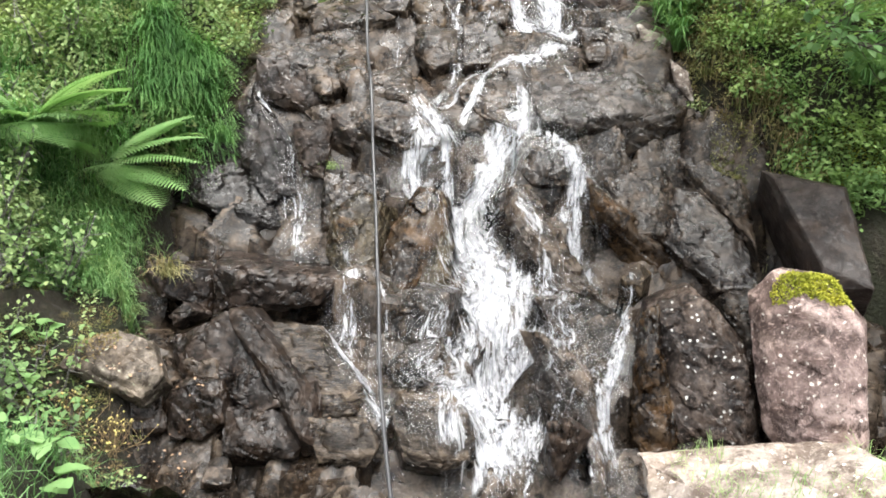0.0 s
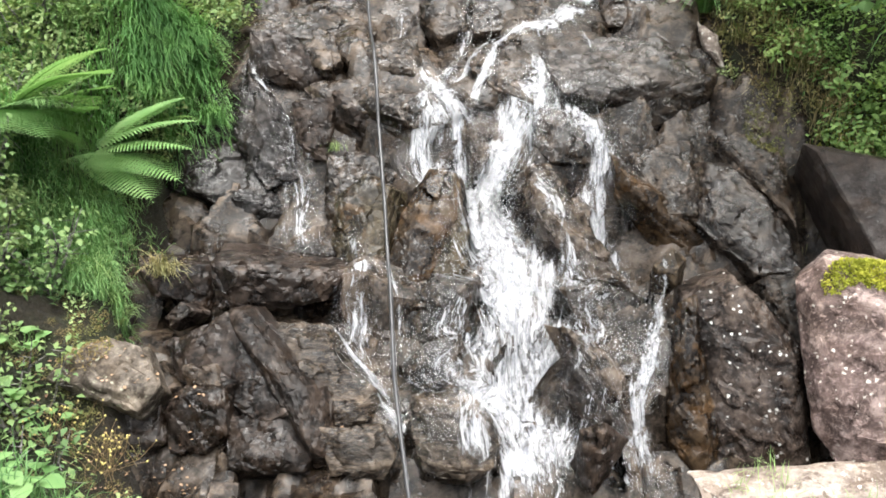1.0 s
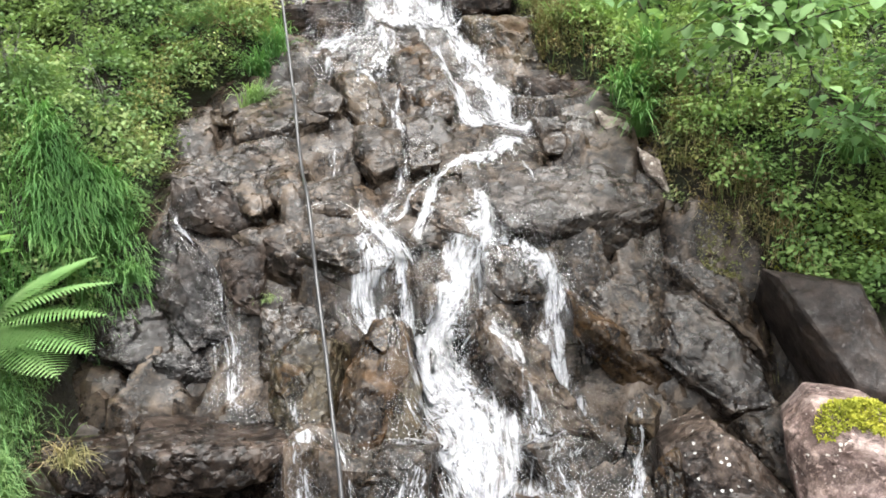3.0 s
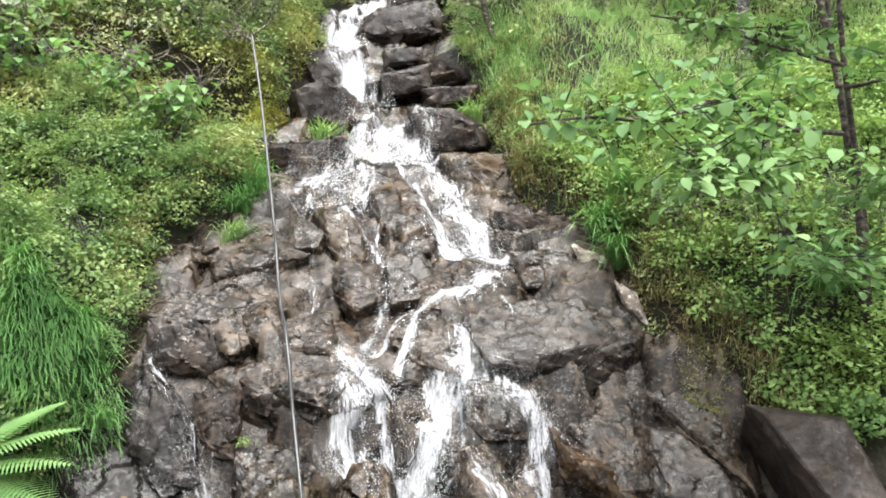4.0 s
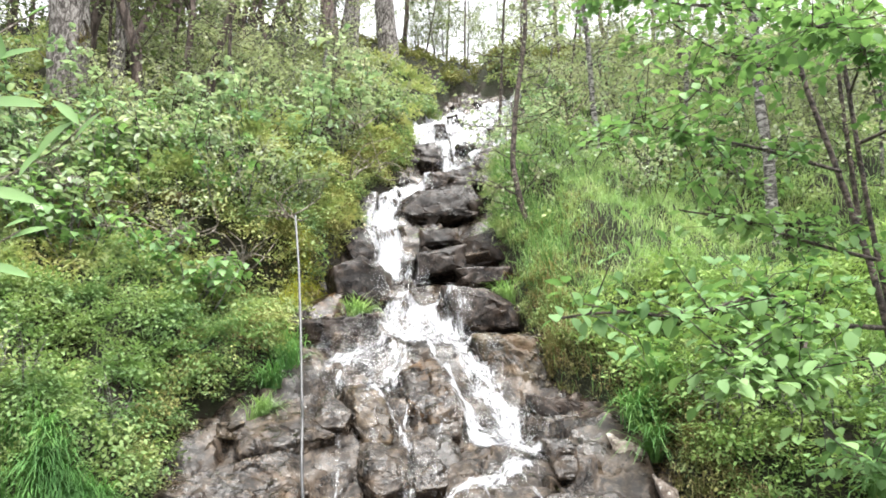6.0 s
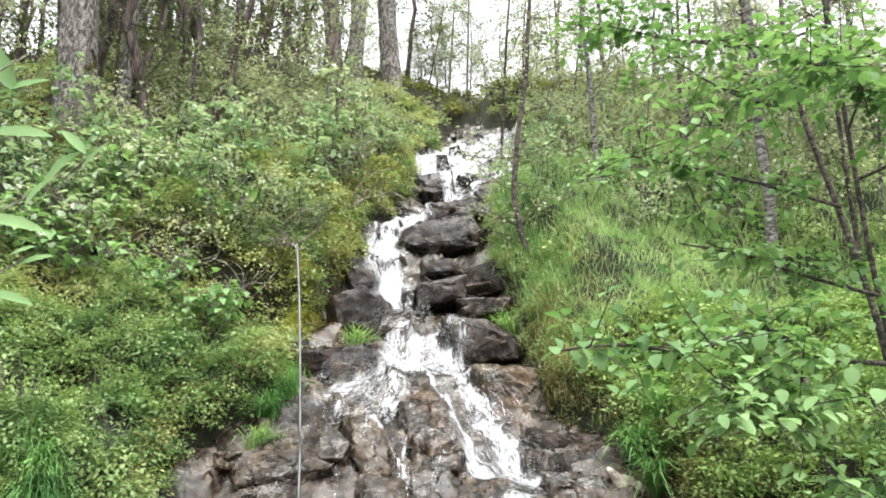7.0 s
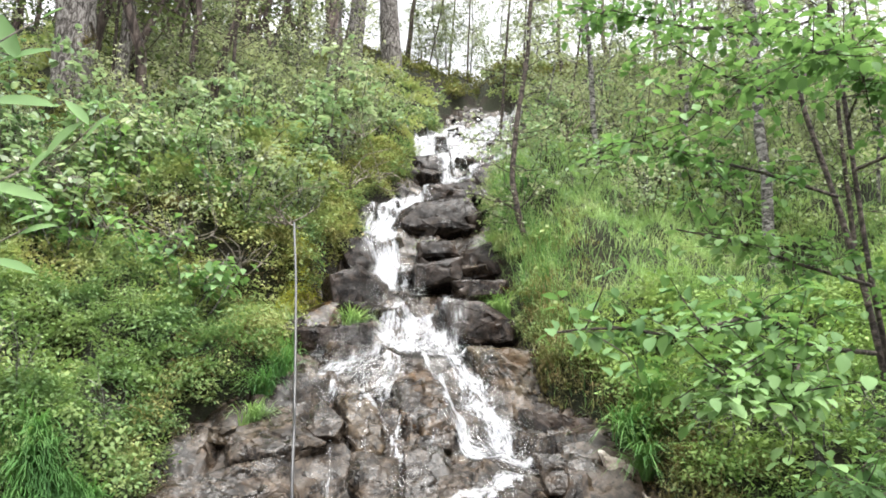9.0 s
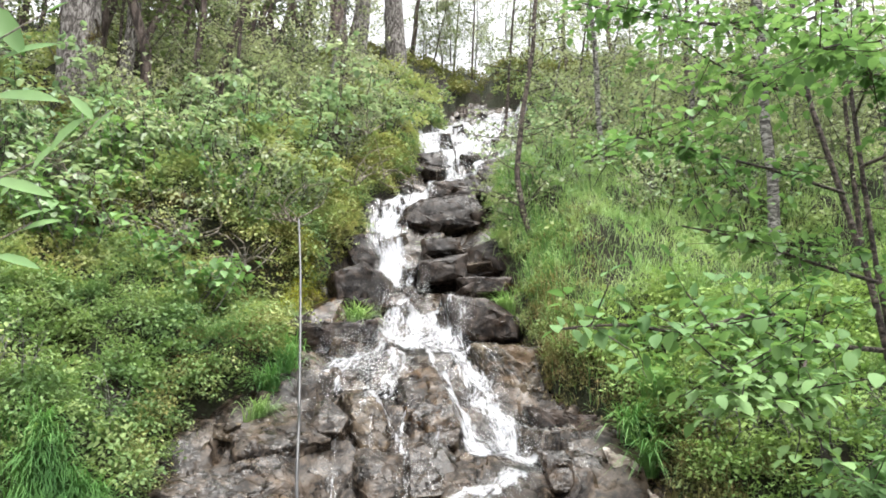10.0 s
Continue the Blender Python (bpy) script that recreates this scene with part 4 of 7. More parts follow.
slab("black soaked rock with sharp broken edges", (0.39, 9.66, 4.74), (-5, 25), [(-0.39, 0.11), (0.29, 0.23), (0.45, -0.05), (-0.01, -0.16), (-0.35, -0.13)], 0.48, 1.05, ROCK_SOAKED, 466)
slab("black soaked rock with sharp broken edges", (0.18, 8.03, 3.57), (0, 20), [(-0.21, 0.07), (0.15, 0.12), (0.25, -0.07), (-0.19, -0.12)], 0.36, 1.05, ROCK_SOAKED, 467)
slab("black soaked rock with sharp broken edges", (0.19, 7.53, 3.21), (3, 15), [(-0.25, 0.08), (0.25, 0.18), (0.22, -0.09), (-0.21, -0.16)], 0.35, 1.05, ROCK_SOAKED, 468)
slab("black soaked rock with sharp broken edges", (0.70, 7.82, 3.44), (-20, 25), [(-0.32, 0.1), (0.08, 0.27), (0.22, 0.07), (0.19, -0.17), (-0.18, -0.26)], 0.35, 1.05, ROCK_SOAKED, 469)
slab("black soaked rock with sharp broken edges", (0.61, 7.31, 3.02), (-5, 15), [(-0.3, 0.08), (0.24, 0.1), (0.2, -0.06), (-0.13, -0.11)], 0.35, 1.05, ROCK_SOAKED, 470)
slab("dark purplish wet rock beside the cascade", (-0.54, 7.14, 2.90), (15, 14), [(-0.29, 0.16), (-0.02, 0.3), (0.27, 0.11), (0.24, -0.17), (0.04, -0.27), (-0.24, -0.12)], 0.35, 1.1, ROCK_SOAKED, 471)
slab("dark purplish wet rock beside the cascade", (0.55, 6.86, 2.64), (-12, 14), [(-0.39, 0.22), (0.0, 0.18), (0.31, 0.01), (0.3, -0.19), (-0.24, -0.22)], 0.35, 1.1, ROCK_SOAKED, 472)
slab("dark flat overhanging rock shelf", (-0.73, 6.47, 2.38), (5, 5), [(-0.38, 0.08), (0.35, 0.15), (0.35, -0.01), (0.07, -0.05), (-0.36, -0.16)], 0.50, 1.0, ROCK_SOAKED, 473)
slab("black soaked rock with sharp broken edges", (-0.62, 7.90, 3.46), (20, 25), [(-0.24, 0.14), (0.15, 0.29), (0.21, -0.19), (-0.1, -0.23)], 0.35, 1.05, ROCK_SOAKED, 474)
slab("black soaked rock with sharp broken edges", (-0.71, 8.60, 4.02), (20, 25), [(-0.15, 0.16), (0.24, 0.34), (0.16, -0.21), (-0.24, -0.27)], 0.42, 1.05, ROCK_SOAKED, 475)
slab("black soaked rock with sharp broken edges", (0.16, 11.12, 5.66), (0, 20), [(-0.32, 0.15), (0.27, 0.25), (0.27, -0.16), (-0.22, -0.23)], 0.48, 1.05, ROCK_SOAKED, 476)
slab("black soaked rock with sharp broken edges", (1.02, 10.69, 5.38), (-10, 25), [(-0.37, 0.15), (0.24, 0.4), (0.3, -0.22), (-0.17, -0.32)], 0.48, 1.05, ROCK_SOAKED, 477)
slab("black soaked rock with sharp broken edges", (0.04, 12.50, 6.56), (0, 15), [(-0.38, 0.06), (0.34, 0.16), (0.24, -0.1), (-0.19, -0.12)], 0.48, 1.05, ROCK_SOAKED, 478)
slab("black soaked rock with sharp broken edges", (1.53, 13.49, 7.23), (-10, 25), [(-0.51, 0.14), (0.27, 0.6), (0.39, -0.06), (-0.15, -0.65)], 0.60, 1.05, ROCK_SOAKED, 479)

# more broken rock filling the bed
r_bed = np.random.default_rng(77)
shapes = [rock("broken wet rock wedged in the stream bed", (0, 0, 0), ((0.5, 0.42, 0.26), (0.36, 0.4, 0.3))[k % 2], (0, 0, 0), 300 + k, (8, 5, 9, 4, 8, 5, 6, 9)[k], (ROCK_SOAKED, ROCK_WET, ROCK_DUSK, ROCK_SOAKED, ROCK_GREY, ROCK_SOAKED, ROCK_BROWN, ROCK_SOAKED)[k], "rock", 2.5) for k in range(8)]
laid = 0
while laid < 46:
    x, y = r_bed.uniform(-1.9, 1.9), 6.6 + 8.0 * r_bed.uniform(0, 1)
    lft, rgt = outside(np.array([x]), np.array([y]))
    if max(lft[0], rgt[0]) > 0.0 or y < 6.7:
        continue
    s = 0.35 + 1.1 * r_bed.uniform(0, 1) ** 1.6
    m = pose(x, y, float(profile(y)) - (0.1 if y < 4.6 else 0.16 if y < 6.6 else 0.19) * s, -math.degrees(math.atan2(profile(y + 0.2) - profile(y - 0.2), 0.4)) * -0.8, r_bed.uniform(-22, 22), r_bed.uniform(-70, 70)) @ Matrix.Diagonal((s, s, s * 0.9, 1))
    if laid < 8:
        ob = shapes[laid]
    else:
        ob = copy_thing(shapes[laid % 8], pose(0, 0, 0))
        ROCKS.append(ob)
    ob.matrix_world = m
    laid += 1

# ---- where things come to rest ----
from mathutils.bvhtree import BVHTree


def tree_of(objects):
    vs, fs = [], []
    bpy.context.view_layer.update()
    for ob in objects:
        m = np.array(ob.matrix_world)
        co = np.empty(len(ob.data.vertices) * 3, np.float32)
        ob.data.vertices.foreach_get("co", co)
        co = co.reshape(-1, 3) @ m[:3, :3].T + m[:3, 3]
        off = len(vs)
        vs.extend(co.tolist())
        fs.extend([[i + off for i in p.vertices] for p in ob.data.polygons])
    return BVHTree.FromPolygons(vs, fs)


SURFACE = tree_of([ground, bedrock, *ROCKS])


def rest(x, y, top=30.0):
    """Height of the uppermost surface at a place."""
    hit = SURFACE.ray_cast(Vector((x, y, top)), Vector((0, 0, -1)))
    return hit[0].z if hit[0] else float(profile(y))


def rest_many(xs, ys):
    return np.array([rest(float(a), float(b)) for a, b in zip(xs, ys)])


# ---- running water ----
def stream(label, line, widths, mat, seed=1, lift=0.014, drops=0):
    """Water down a line of places (x, y): sheets that follow the rock, with loose drops over them."""
    r = np.random.default_rng(seed)
    base = np.asarray(line, float)
    length = np.linalg.norm(np.diff(base, axis=0), axis=1).sum()
    count = max(12, int(length / 0.018))
    mid = smooth_line(base, count)
    w = np.interp(np.linspace(0, 1, count), np.linspace(0, 1, len(widths)), widths) * (1.1 if mat is FILM else 1.55)
    tang = np.gradient(mid, axis=0)
    tang /= np.linalg.norm(tang, axis=1)[:, None] + 1e-9
    side = np.stack([-tang[:, 1], tang[:, 0]], -1)
    wob = 0.25 * np.array([[noise.noise(Vector((seed * 7.1, i * 0.11, k))) for k in (0, 5)] for i in range(count)])
    half = np.stack([w * (0.5 + wob[:, 0]), w * (0.5 + wob[:, 1])], -1)
    nu = max(5, int(max(widths) / 0.022))
    u = np.linspace(-1, 1, nu)
    px = mid[:, None, :] + side[:, None, :] * np.where(u < 0, u * half[:, :1], u * half[:, 1:])[:, :, None]
    z = rest_many(px[..., 0].ravel(), px[..., 1].ravel()).reshape(count, nu)
    ker = np.array([1, 2, 3, 2, 1]) / 9.0
    zs = np.apply_along_axis(lambda c: np.convolve(np.pad(c, 2, "edge"), ker, "valid"), 0, z)
    for _ in range(1 if mat is FILM else 3):
        zs = np.apply_along_axis(lambda c: np.convolve(np.pad(c, 1, "edge"), [0.25, 0.5, 0.25], "valid"), 1, zs)
        zs = np.apply_along_axis(lambda c: np.convolve(np.pad(c, 2, "edge"), ker, "valid"), 0, zs)
    zs = np.maximum(zs, z * 0.5 + zs * 0.5) + lift * (1 - 0.8 * np.abs(u)[None, :] ** 2)
    zs += 0.012 * fractal(px[..., 0] * 22, px[..., 1] * 22, seed, 3) * (1 - np.abs(u)[None, :])
    v = np.concatenate([px, zs[..., None]], -1)
    i, j = np.meshgrid(np.arange(nu - 1), np.arange(count - 1))
    a = (j * nu + i).ravel()
    root = new("stream")
    root.location = (float(mid[0, 0]), float(mid[0, 1]), float(zs[0].mean()))
    shift = np.array(root.location)
    run = np.r_[0, np.cumsum(np.linalg.norm(np.diff(v[:, nu // 2], axis=0), axis=1))]
    idx = None
    body = (1 - np.abs(u)[None, :] ** 1.8) * np.ones((count, 1))
    fall = np.abs(np.gradient(zs, axis=1)) / (np.linalg.norm(np.gradient(px, axis=1), axis=2) + 1e-6)
    body = body * np.clip(1.8 - 0.5 * fall, 0.45, 1)
    ends = (step(np.linspace(0, 1, count), 0, 0.06) * (1 - 0.7 * step(np.linspace(0, 1, count), 0.86, 1.0)))[:, None]
    for sheet_no in range(1 if mat is FILM else 2):
        vv = v.copy()
        vv[..., 2] += sheet_no * (0.012 + 0.02 * fractal(px[..., 0] * 14 + 3, px[..., 1] * 14, seed + 40, 2))
        vv[..., 1] -= sheet_no * 0.012
        ob = mesh_object("water_sheet", vv.reshape(-1, 3) - shift, np.stack([a, a + 1, a + nu + 1, a + nu], -1), mat, True, root)
        flow = np.stack([np.broadcast_to(u[None, :] * w[:, None] * 0.5 + seed + 7.3 * sheet_no, (count, nu)), np.broadcast_to(run[:, None], (count, nu))], -1).reshape(-1, 2)
        layer = ob.data.uv_layers.new(name="flow")
        idx = np.empty(len(ob.data.loops), np.int32)
        ob.data.loops.foreach_get("vertex_index", idx)
        layer.data.foreach_set("uv", flow[idx].astype(np.float32).ravel())
        thick = ob.data.attributes.new("thick", "FLOAT", "POINT")
        thick.data.foreach_set("value", (body * ends * (1 - 0.25 * sheet_no)).astype(np.float32).ravel())
    if drops:
        oct_v = np.array([[1, 0, 0], [-1, 0, 0], [0, 1, 0], [0, -1, 0], [0, 0, 1.6], [0, 0, -1.6]], float)
        oct_f = np.array([[0, 2, 4], [2, 1, 4], [1, 3, 4], [3, 0, 4], [2, 0, 5], [1, 2, 5], [3, 1, 5], [0, 3, 5]])
        row, col = r.integers(0, count, drops), r.integers(0, nu, drops)
        p = v[row, col] + np.abs(r.normal(0, 1, (drops, 3))) * (0, -0.02, 0.03) + r.normal(0, 0.012, (drops, 3)) - shift
        ob = scatter("water_drop", (oct_v, oct_f), p, turns(r.uniform(0, 6, drops), r.normal(0, 0.3, drops), np.zeros(drops)), r.uniform(0.001, 0.003, drops), DROPS, root)
        ob["kind"] = "stuff"
    tagged(root, label, "stream", kind="structure")
    return root


stream("white water rushing down a steep rock chute", [(-0.12, 4.25), (0.04, 4.07), (0.19, 3.87), (0.27, 3.69), (0.27, 3.48), (0.28, 3.26), (0.28, 3.06), (0.31, 2.87), (0.34, 2.73), (0.35, 2.62)], [0.22, 0.34, 0.46, 0.62, 0.78, 0.84, 0.84, 0.76, 0.68, 0.6], FOAM, 3, 0.03, 900)
stream("white water pouring through a rock notch", [(-0.4, 4.57), (-0.33, 4.55), (-0.2, 4.47), (-0.11, 4.42), (-0.08, 4.31), (-0.09, 4.23), (0.04, 4.08), (0.2, 3.92), (0.27, 3.72), (0.31, 3.54)], [0.06, 0.07, 0.08, 0.1, 0.18, 0.24, 0.24, 0.26, 0.3, 0.3], FOAM, 41, 0.03, 160)
stream("narrow white run along a slanting rock", [(0.76, 4.2), (0.77, 4.03), (0.83, 3.9), (0.91, 3.76), (0.93, 3.64), (0.94, 3.45)], [0.08, 0.09, 0.09, 0.1, 0.07, 0.06], FOAM, 42, 0.02, 40)
stream("white water sliding down into the rock notch", [(0.4, 4.74), (0.41, 4.59), (0.4, 4.47), (0.28, 4.38), (0.18, 4.29), (0.11, 4.21), (0.1, 4.05)], [0.06, 0.08, 0.12, 0.14, 0.15, 0.16, 0.18], FOAM, 43, 0.025, 60)
stream("thin branching white trickle over a rock shelf", [(0.78, 5.24), (0.66, 5.21), (0.48, 5.01), (0.29, 4.92), (0.08, 4.81), (-0.08, 4.68), (-0.21, 4.62), (-0.25, 4.57), (-0.15, 4.49), (-0.05, 4.44), (0.0, 4.38), (0.04, 4.33)], [0.1, 0.1, 0.1, 0.07, 0.06, 0.06, 0.06, 0.06, 0.07, 0.08, 0.12, 0.16], FOAM, 4, 0.015, 100)
stream("thin white arm over the shelf", [(0.15, 4.9), (0.1, 4.69), (0.03, 4.56), (-0.05, 4.46)], [0.06, 0.06, 0.07, 0.08], FOAM, 31, 0.015, 20)
stream("thin white trickle along a rock edge", [(-0.64, 4.6), (-0.53, 4.61), (-0.42, 4.6), (-0.28, 4.57)], [0.03, 0.035, 0.04, 0.05], FILM, 5, 0.01, 10)
stream("thin white trickle over brown slabs", [(-0.43, 5.93), (-0.34, 5.78), (-0.15, 5.56), (-0.08, 5.34), (-0.07, 5.0), (-0.14, 4.81), (-0.26, 4.67), (-0.29, 4.6)], [0.1, 0.09, 0.07, 0.06, 0.06, 0.06, 0.06, 0.07], VEIL, 6, 0.012, 30)
stream("white water forking over dark rock", [(0.35, 4.76), (0.38, 4.63), (0.39, 4.52), (0.28, 4.44), (0.21, 4.38), (0.18, 4.33)], [0.08, 0.11, 0.15, 0.16, 0.17, 0.2], FOAM, 7, 0.02, 90)
stream("white water from the fork into the chute", [(0.2, 4.35), (0.16, 4.27), (0.09, 4.22), (0.1, 4.07), (0.17, 3.9)], [0.16, 0.19, 0.19, 0.2, 0.22], FOAM, 8, 0.02, 60)
stream("narrow white fall behind a slanting rock", [(0.4, 4.51), (0.58, 4.45), (0.71, 4.4), (0.76, 4.34), (0.77, 4.27), (0.77, 4.19), (0.81, 3.99), (0.88, 3.81), (0.95, 3.68), (0.97, 3.53), (0.97, 3.39), (0.9, 3.18), (0.84, 3.05), (0.83, 2.92), (0.85, 2.8), (0.86, 2.68)], [0.09, 0.12, 0.12, 0.16, 0.24, 0.2, 0.13, 0.12, 0.06, 0.08, 0.09, 0.1, 0.12, 0.15, 0.2, 0.22], FOAM, 9, 0.018, 180)
stream("small white fall beside a brown slab", [(-0.66, 3.85), (-0.62, 3.64), (-0.57, 3.47), (-0.56, 3.3), (-0.53, 3.19), (-0.42, 3.09), (-0.31, 2.97), (-0.23, 2.87), (-0.15, 2.75)], [0.05, 0.1, 0.17, 0.2, 0.18, 0.12, 0.1, 0.08, 0.08], VEIL, 10, 0.015, 110)
stream("thin white trickle at the foot of a fall", [(-0.69, 3.32), (-0.58, 3.2), (-0.47, 3.11), (-0.36, 3.03)], [0.03, 0.04, 0.05, 0.05], FOAM, 11, 0.012, 20)
stream("white water crossing a ledge", [(-0.24, 3.09), (-0.14, 3.07), (-0.01, 3.05), (0.12, 2.99), (0.21, 2.9)], [0.04, 0.05, 0.08, 0.12, 0.14], FOAM, 12, 0.02, 30)
stream("thin film of water on a dark cliff", [(-1.44, 4.6), (-1.29, 4.5), (-1.2, 4.42), (-1.12, 4.33), (-1.06, 4.23), (-1.0, 3.98), (-0.87, 3.95)], [0.05, 0.1, 0.16, 0.18, 0.18, 0.14, 0.1], FILM, 13, 0.01, 20)
stream("white curtain of water spilling off a rock lip", [(-0.35, 4.45), (-0.29, 4.4), (-0.28, 4.31), (-0.15, 4.25)], [0.12, 0.28, 0.28, 0.16], FOAM, 14, 0.016, 60)
stream("thin white trickle round a small boulder", [(0.49, 2.88), (0.63, 2.86), (0.73, 2.82), (0.78, 2.75)], [0.04, 0.04, 0.05, 0.08], FOAM, 15, 0.015, 20)
stream("white cascade at the top of the slope", [(1.72, 13.1), (1.29, 12.03), (0.86, 11.18), (0.57, 10.58), (0.15, 10.06), (-0.21, 9.5), (-0.41, 8.97), (-0.48, 8.54), (-0.36, 8.01), (-0.27, 7.52), (-0.09, 7.22), (0.01, 7.07)], [0.35, 0.3, 0.24, 0.36, 0.26, 0.3, 0.3, 0.3, 0.3, 0.28, 0.36, 0.5], FOAM_DENSE, 16, 0.05, 300)
stream("white side arm of the upper cascade", [(1.23, 14.54), (0.5, 13.66), (-0.02, 12.51), (0.2, 11.74), (0.42, 11.12), (0.57, 10.58)], [0.5, 0.6, 0.5, 0.5, 0.3, 0.24], FOAM_DENSE, 17, 0.03, 60)
stream("white sheet of water spreading over the top ledges", [(1.95, 15.0), (1.55, 14.5), (1.03, 13.43), (0.59, 12.14), (0.46, 11.19)], [0.6, 0.95, 0.95, 0.65, 0.4], FOAM_DENSE, 18, 0.04, 60)
stream("broad veil of white water spreading over rock", [(-0.07, 7.17), (-0.11, 6.91), (-0.13, 6.61), (-0.13, 6.34)], [0.4, 0.6, 0.7, 0.55], FOAM, 19, 0.02, 160)
stream("white chute down to a ledge", [(0.09, 7.25), (0.19, 6.96), (0.26, 6.55), (0.42, 6.17), (0.5, 5.86), (0.6, 5.62), (0.66, 5.44), (0.81, 5.32)], [0.42, 0.36, 0.27, 0.25, 0.22, 0.24, 0.28, 0.22], FOAM, 20, 0.025, 150)
stream("white arm beside the chute", [(0.05, 6.46), (0.13, 6.17), (0.28, 5.74), (0.37, 5.54), (0.51, 5.38)], [0.06, 0.07, 0.08, 0.18, 0.26], FOAM, 21, 0.02, 50)
stream("white water spreading on a ledge", [(0.34, 5.5), (0.52, 5.42), (0.68, 5.34), (0.84, 5.29)], [0.1, 0.2, 0.24, 0.12], FOAM, 22, 0.02, 60)
stream("thin veil of water over a dark ledge", [(-0.24, 6.52), (-0.44, 6.34), (-0.62, 6.17), (-0.73, 5.9)], [0.3, 0.36, 0.4, 0.3], VEIL, 23, 0.014, 60)
stream("thin veil of water over brown rock", [(-0.19, 6.37), (-0.22, 6.15), (-0.31, 5.95), (-0.34, 5.79)], [0.3, 0.3, 0.22, 0.12], VEIL, 24, 0.014, 40)


def slope_at(x, y, d=0.05):
    return (rest(x + d, y) - rest(x - d, y)) / (2 * d), (rest(x, y + d) - rest(x, y - d)) / (2 * d)


def trickle(x, y, length, seed):
    """A thin run of water that finds its own way down the rock."""
    line, vx, vy = [(x, y)], 0.0, -1.0
    for _ in range(int(length / 0.04)):
        gx, gy = slope_at(x, y)
        n = math.hypot(gx, gy) + 1e-6
        vx, vy = 0.6 * vx - 0.4 * gx / n, 0.6 * vy - 0.4 * gy / n - 0.12
        n = math.hypot(vx, vy)
        x, y = x + 0.04 * vx / n, y + 0.04 * vy / n
        line.append((x, y))
    return stream("thin trickle of water over wet rock", line[::2], [0.02, 0.04, 0.035, 0.05], VEIL if seed % 3 == 0 else FILM, seed, 0.008, 8)


r_water = np.random.default_rng(909)
for k, (x, y) in enumerate([(0.62, 5.2), (0.4, 5.0), (0.1, 4.95), (-0.3, 5.6), (-0.55, 5.5), (0.2, 5.7), (-0.1, 5.75), (-0.7, 5.9), (-0.3, 4.72), (0.3, 4.6), (0.6, 4.45), (0.75, 4.4), (-0.35, 4.5), (-1.0, 4.4), (-1.2, 4.5), (0.2, 4.2), (-0.2, 4.2), (0.45, 3.4), (0.0, 3.6), (0.5, 3.1), (0.9, 3.6), (-0.5, 3.7), (-0.75, 4.0), (0.1, 6.2), (-0.45, 6.2), (0.6, 5.9), (0.7, 6.6)]):
    trickle(x + r_water.normal(0, 0.03), y, r_water.uniform(0.4, 0.9), 120 + k)


# ---- the hose ----
def hose():
    line = smooth_line([(-1.17, 6.9, 3.49), (-1.05, 6.5, 2.92), (-0.93, 6.0, 2.3), (-0.82, 5.5, 1.74), (-0.73, 5.0, 1.38), (-0.62, 4.5, 1.0), (-0.5, 3.95, 0.44), (-0.39, 3.4, -0.14), (-0.33, 3.05, -0.36), (-0.21, 2.55, -0.61), (-0.12, 2.2, -0.75)], 160)
    root = new("water_hose")
    over = rest_many(line[:, 0], line[:, 1]) + 0.016
    over = np.max([np.pad(over, 5, "edge")[k:k + 160] for k in range(11)], axis=0)
    over = np.convolve(np.pad(over, 4, "edge"), np.ones(9) / 9, "valid")
    line[:, 2] = np.maximum(line[:, 2], over)
    v, f = tube(line, np.full(160, 0.0105), 10)
    mesh_object("pipe", v, f, HOSE_BLACK, True, root)
    return tagged(root, "thin black plastic water hose lying down the falls", "hose")


hose()


# ---- leaf and blade shapes ----
def leaf_shape(length, width, fold=0.25, droop=0.2):
    """A pointed oval leaf with a folded midrib: six vertices a side of quads."""
    ts = [0, 0.25, 0.55, 0.82, 1.0]
    ws = [0.02, 0.42, 0.5, 0.3, 0.01]
    v, f = [], []
    for t, w in zip(ts, ws):
        y, z = t * length, -droop * length * t * t
        v += [(-w * width, y, z + fold * w * width), (0, y, z), (w * width, y, z + fold * w * width)]
    for i in range(len(ts) - 1):
        a = i * 3
        f += [(a, a + 1, a + 4, a + 3), (a + 1, a + 2, a + 5, a + 4)]
    return np.array(v), np.array(f)


def small_leaf():
    return np.array([(0, 0, 0), (0.3, 0.5, 0.05), (0, 1, -0.05), (-0.3, 0.5, 0.05)], float), np.array([(0, 1, 2, 3)])


def sprig(seed, leaves=14, height=0.17, leaf=0.027, spread=0.07):
    """A small twiggy shoot with oval leaves."""
    r = np.random.default_rng(seed)
    lv, lf = small_leaf()
    t = np.sort(r.uniform(0.15, 1, leaves))
    ang = r.uniform(0, 6.28, leaves)
    rad = spread * t * r.uniform(0.4, 1.2, leaves)
    p = np.stack([np.cos(ang) * rad, np.sin(ang) * rad, t * height], -1)
    rot = turns(ang - 1.57 + r.normal(0, 0.5, leaves), r.uniform(-0.3, 0.7, leaves), np.zeros(leaves))
    v = np.einsum("nij,nvj->nvi", rot, np.broadcast_to(lv * leaf, (leaves, *lv.shape)) * r.uniform(0.7, 1.3, leaves)[:, None, None]) + p[:, None, :]
    f = lf[None] + (np.arange(leaves) * len(lv))[:, None, None]
    stem_v = np.array([(-0.0015, 0, 0), (0.0015, 0, 0), (0.001, 0.004, height), (-0.001, 0.004, height)])
    return joined([(v.reshape(-1, 3), f.reshape(-1, 4)), (stem_v, np.array([(0, 1, 2, 3)]))])


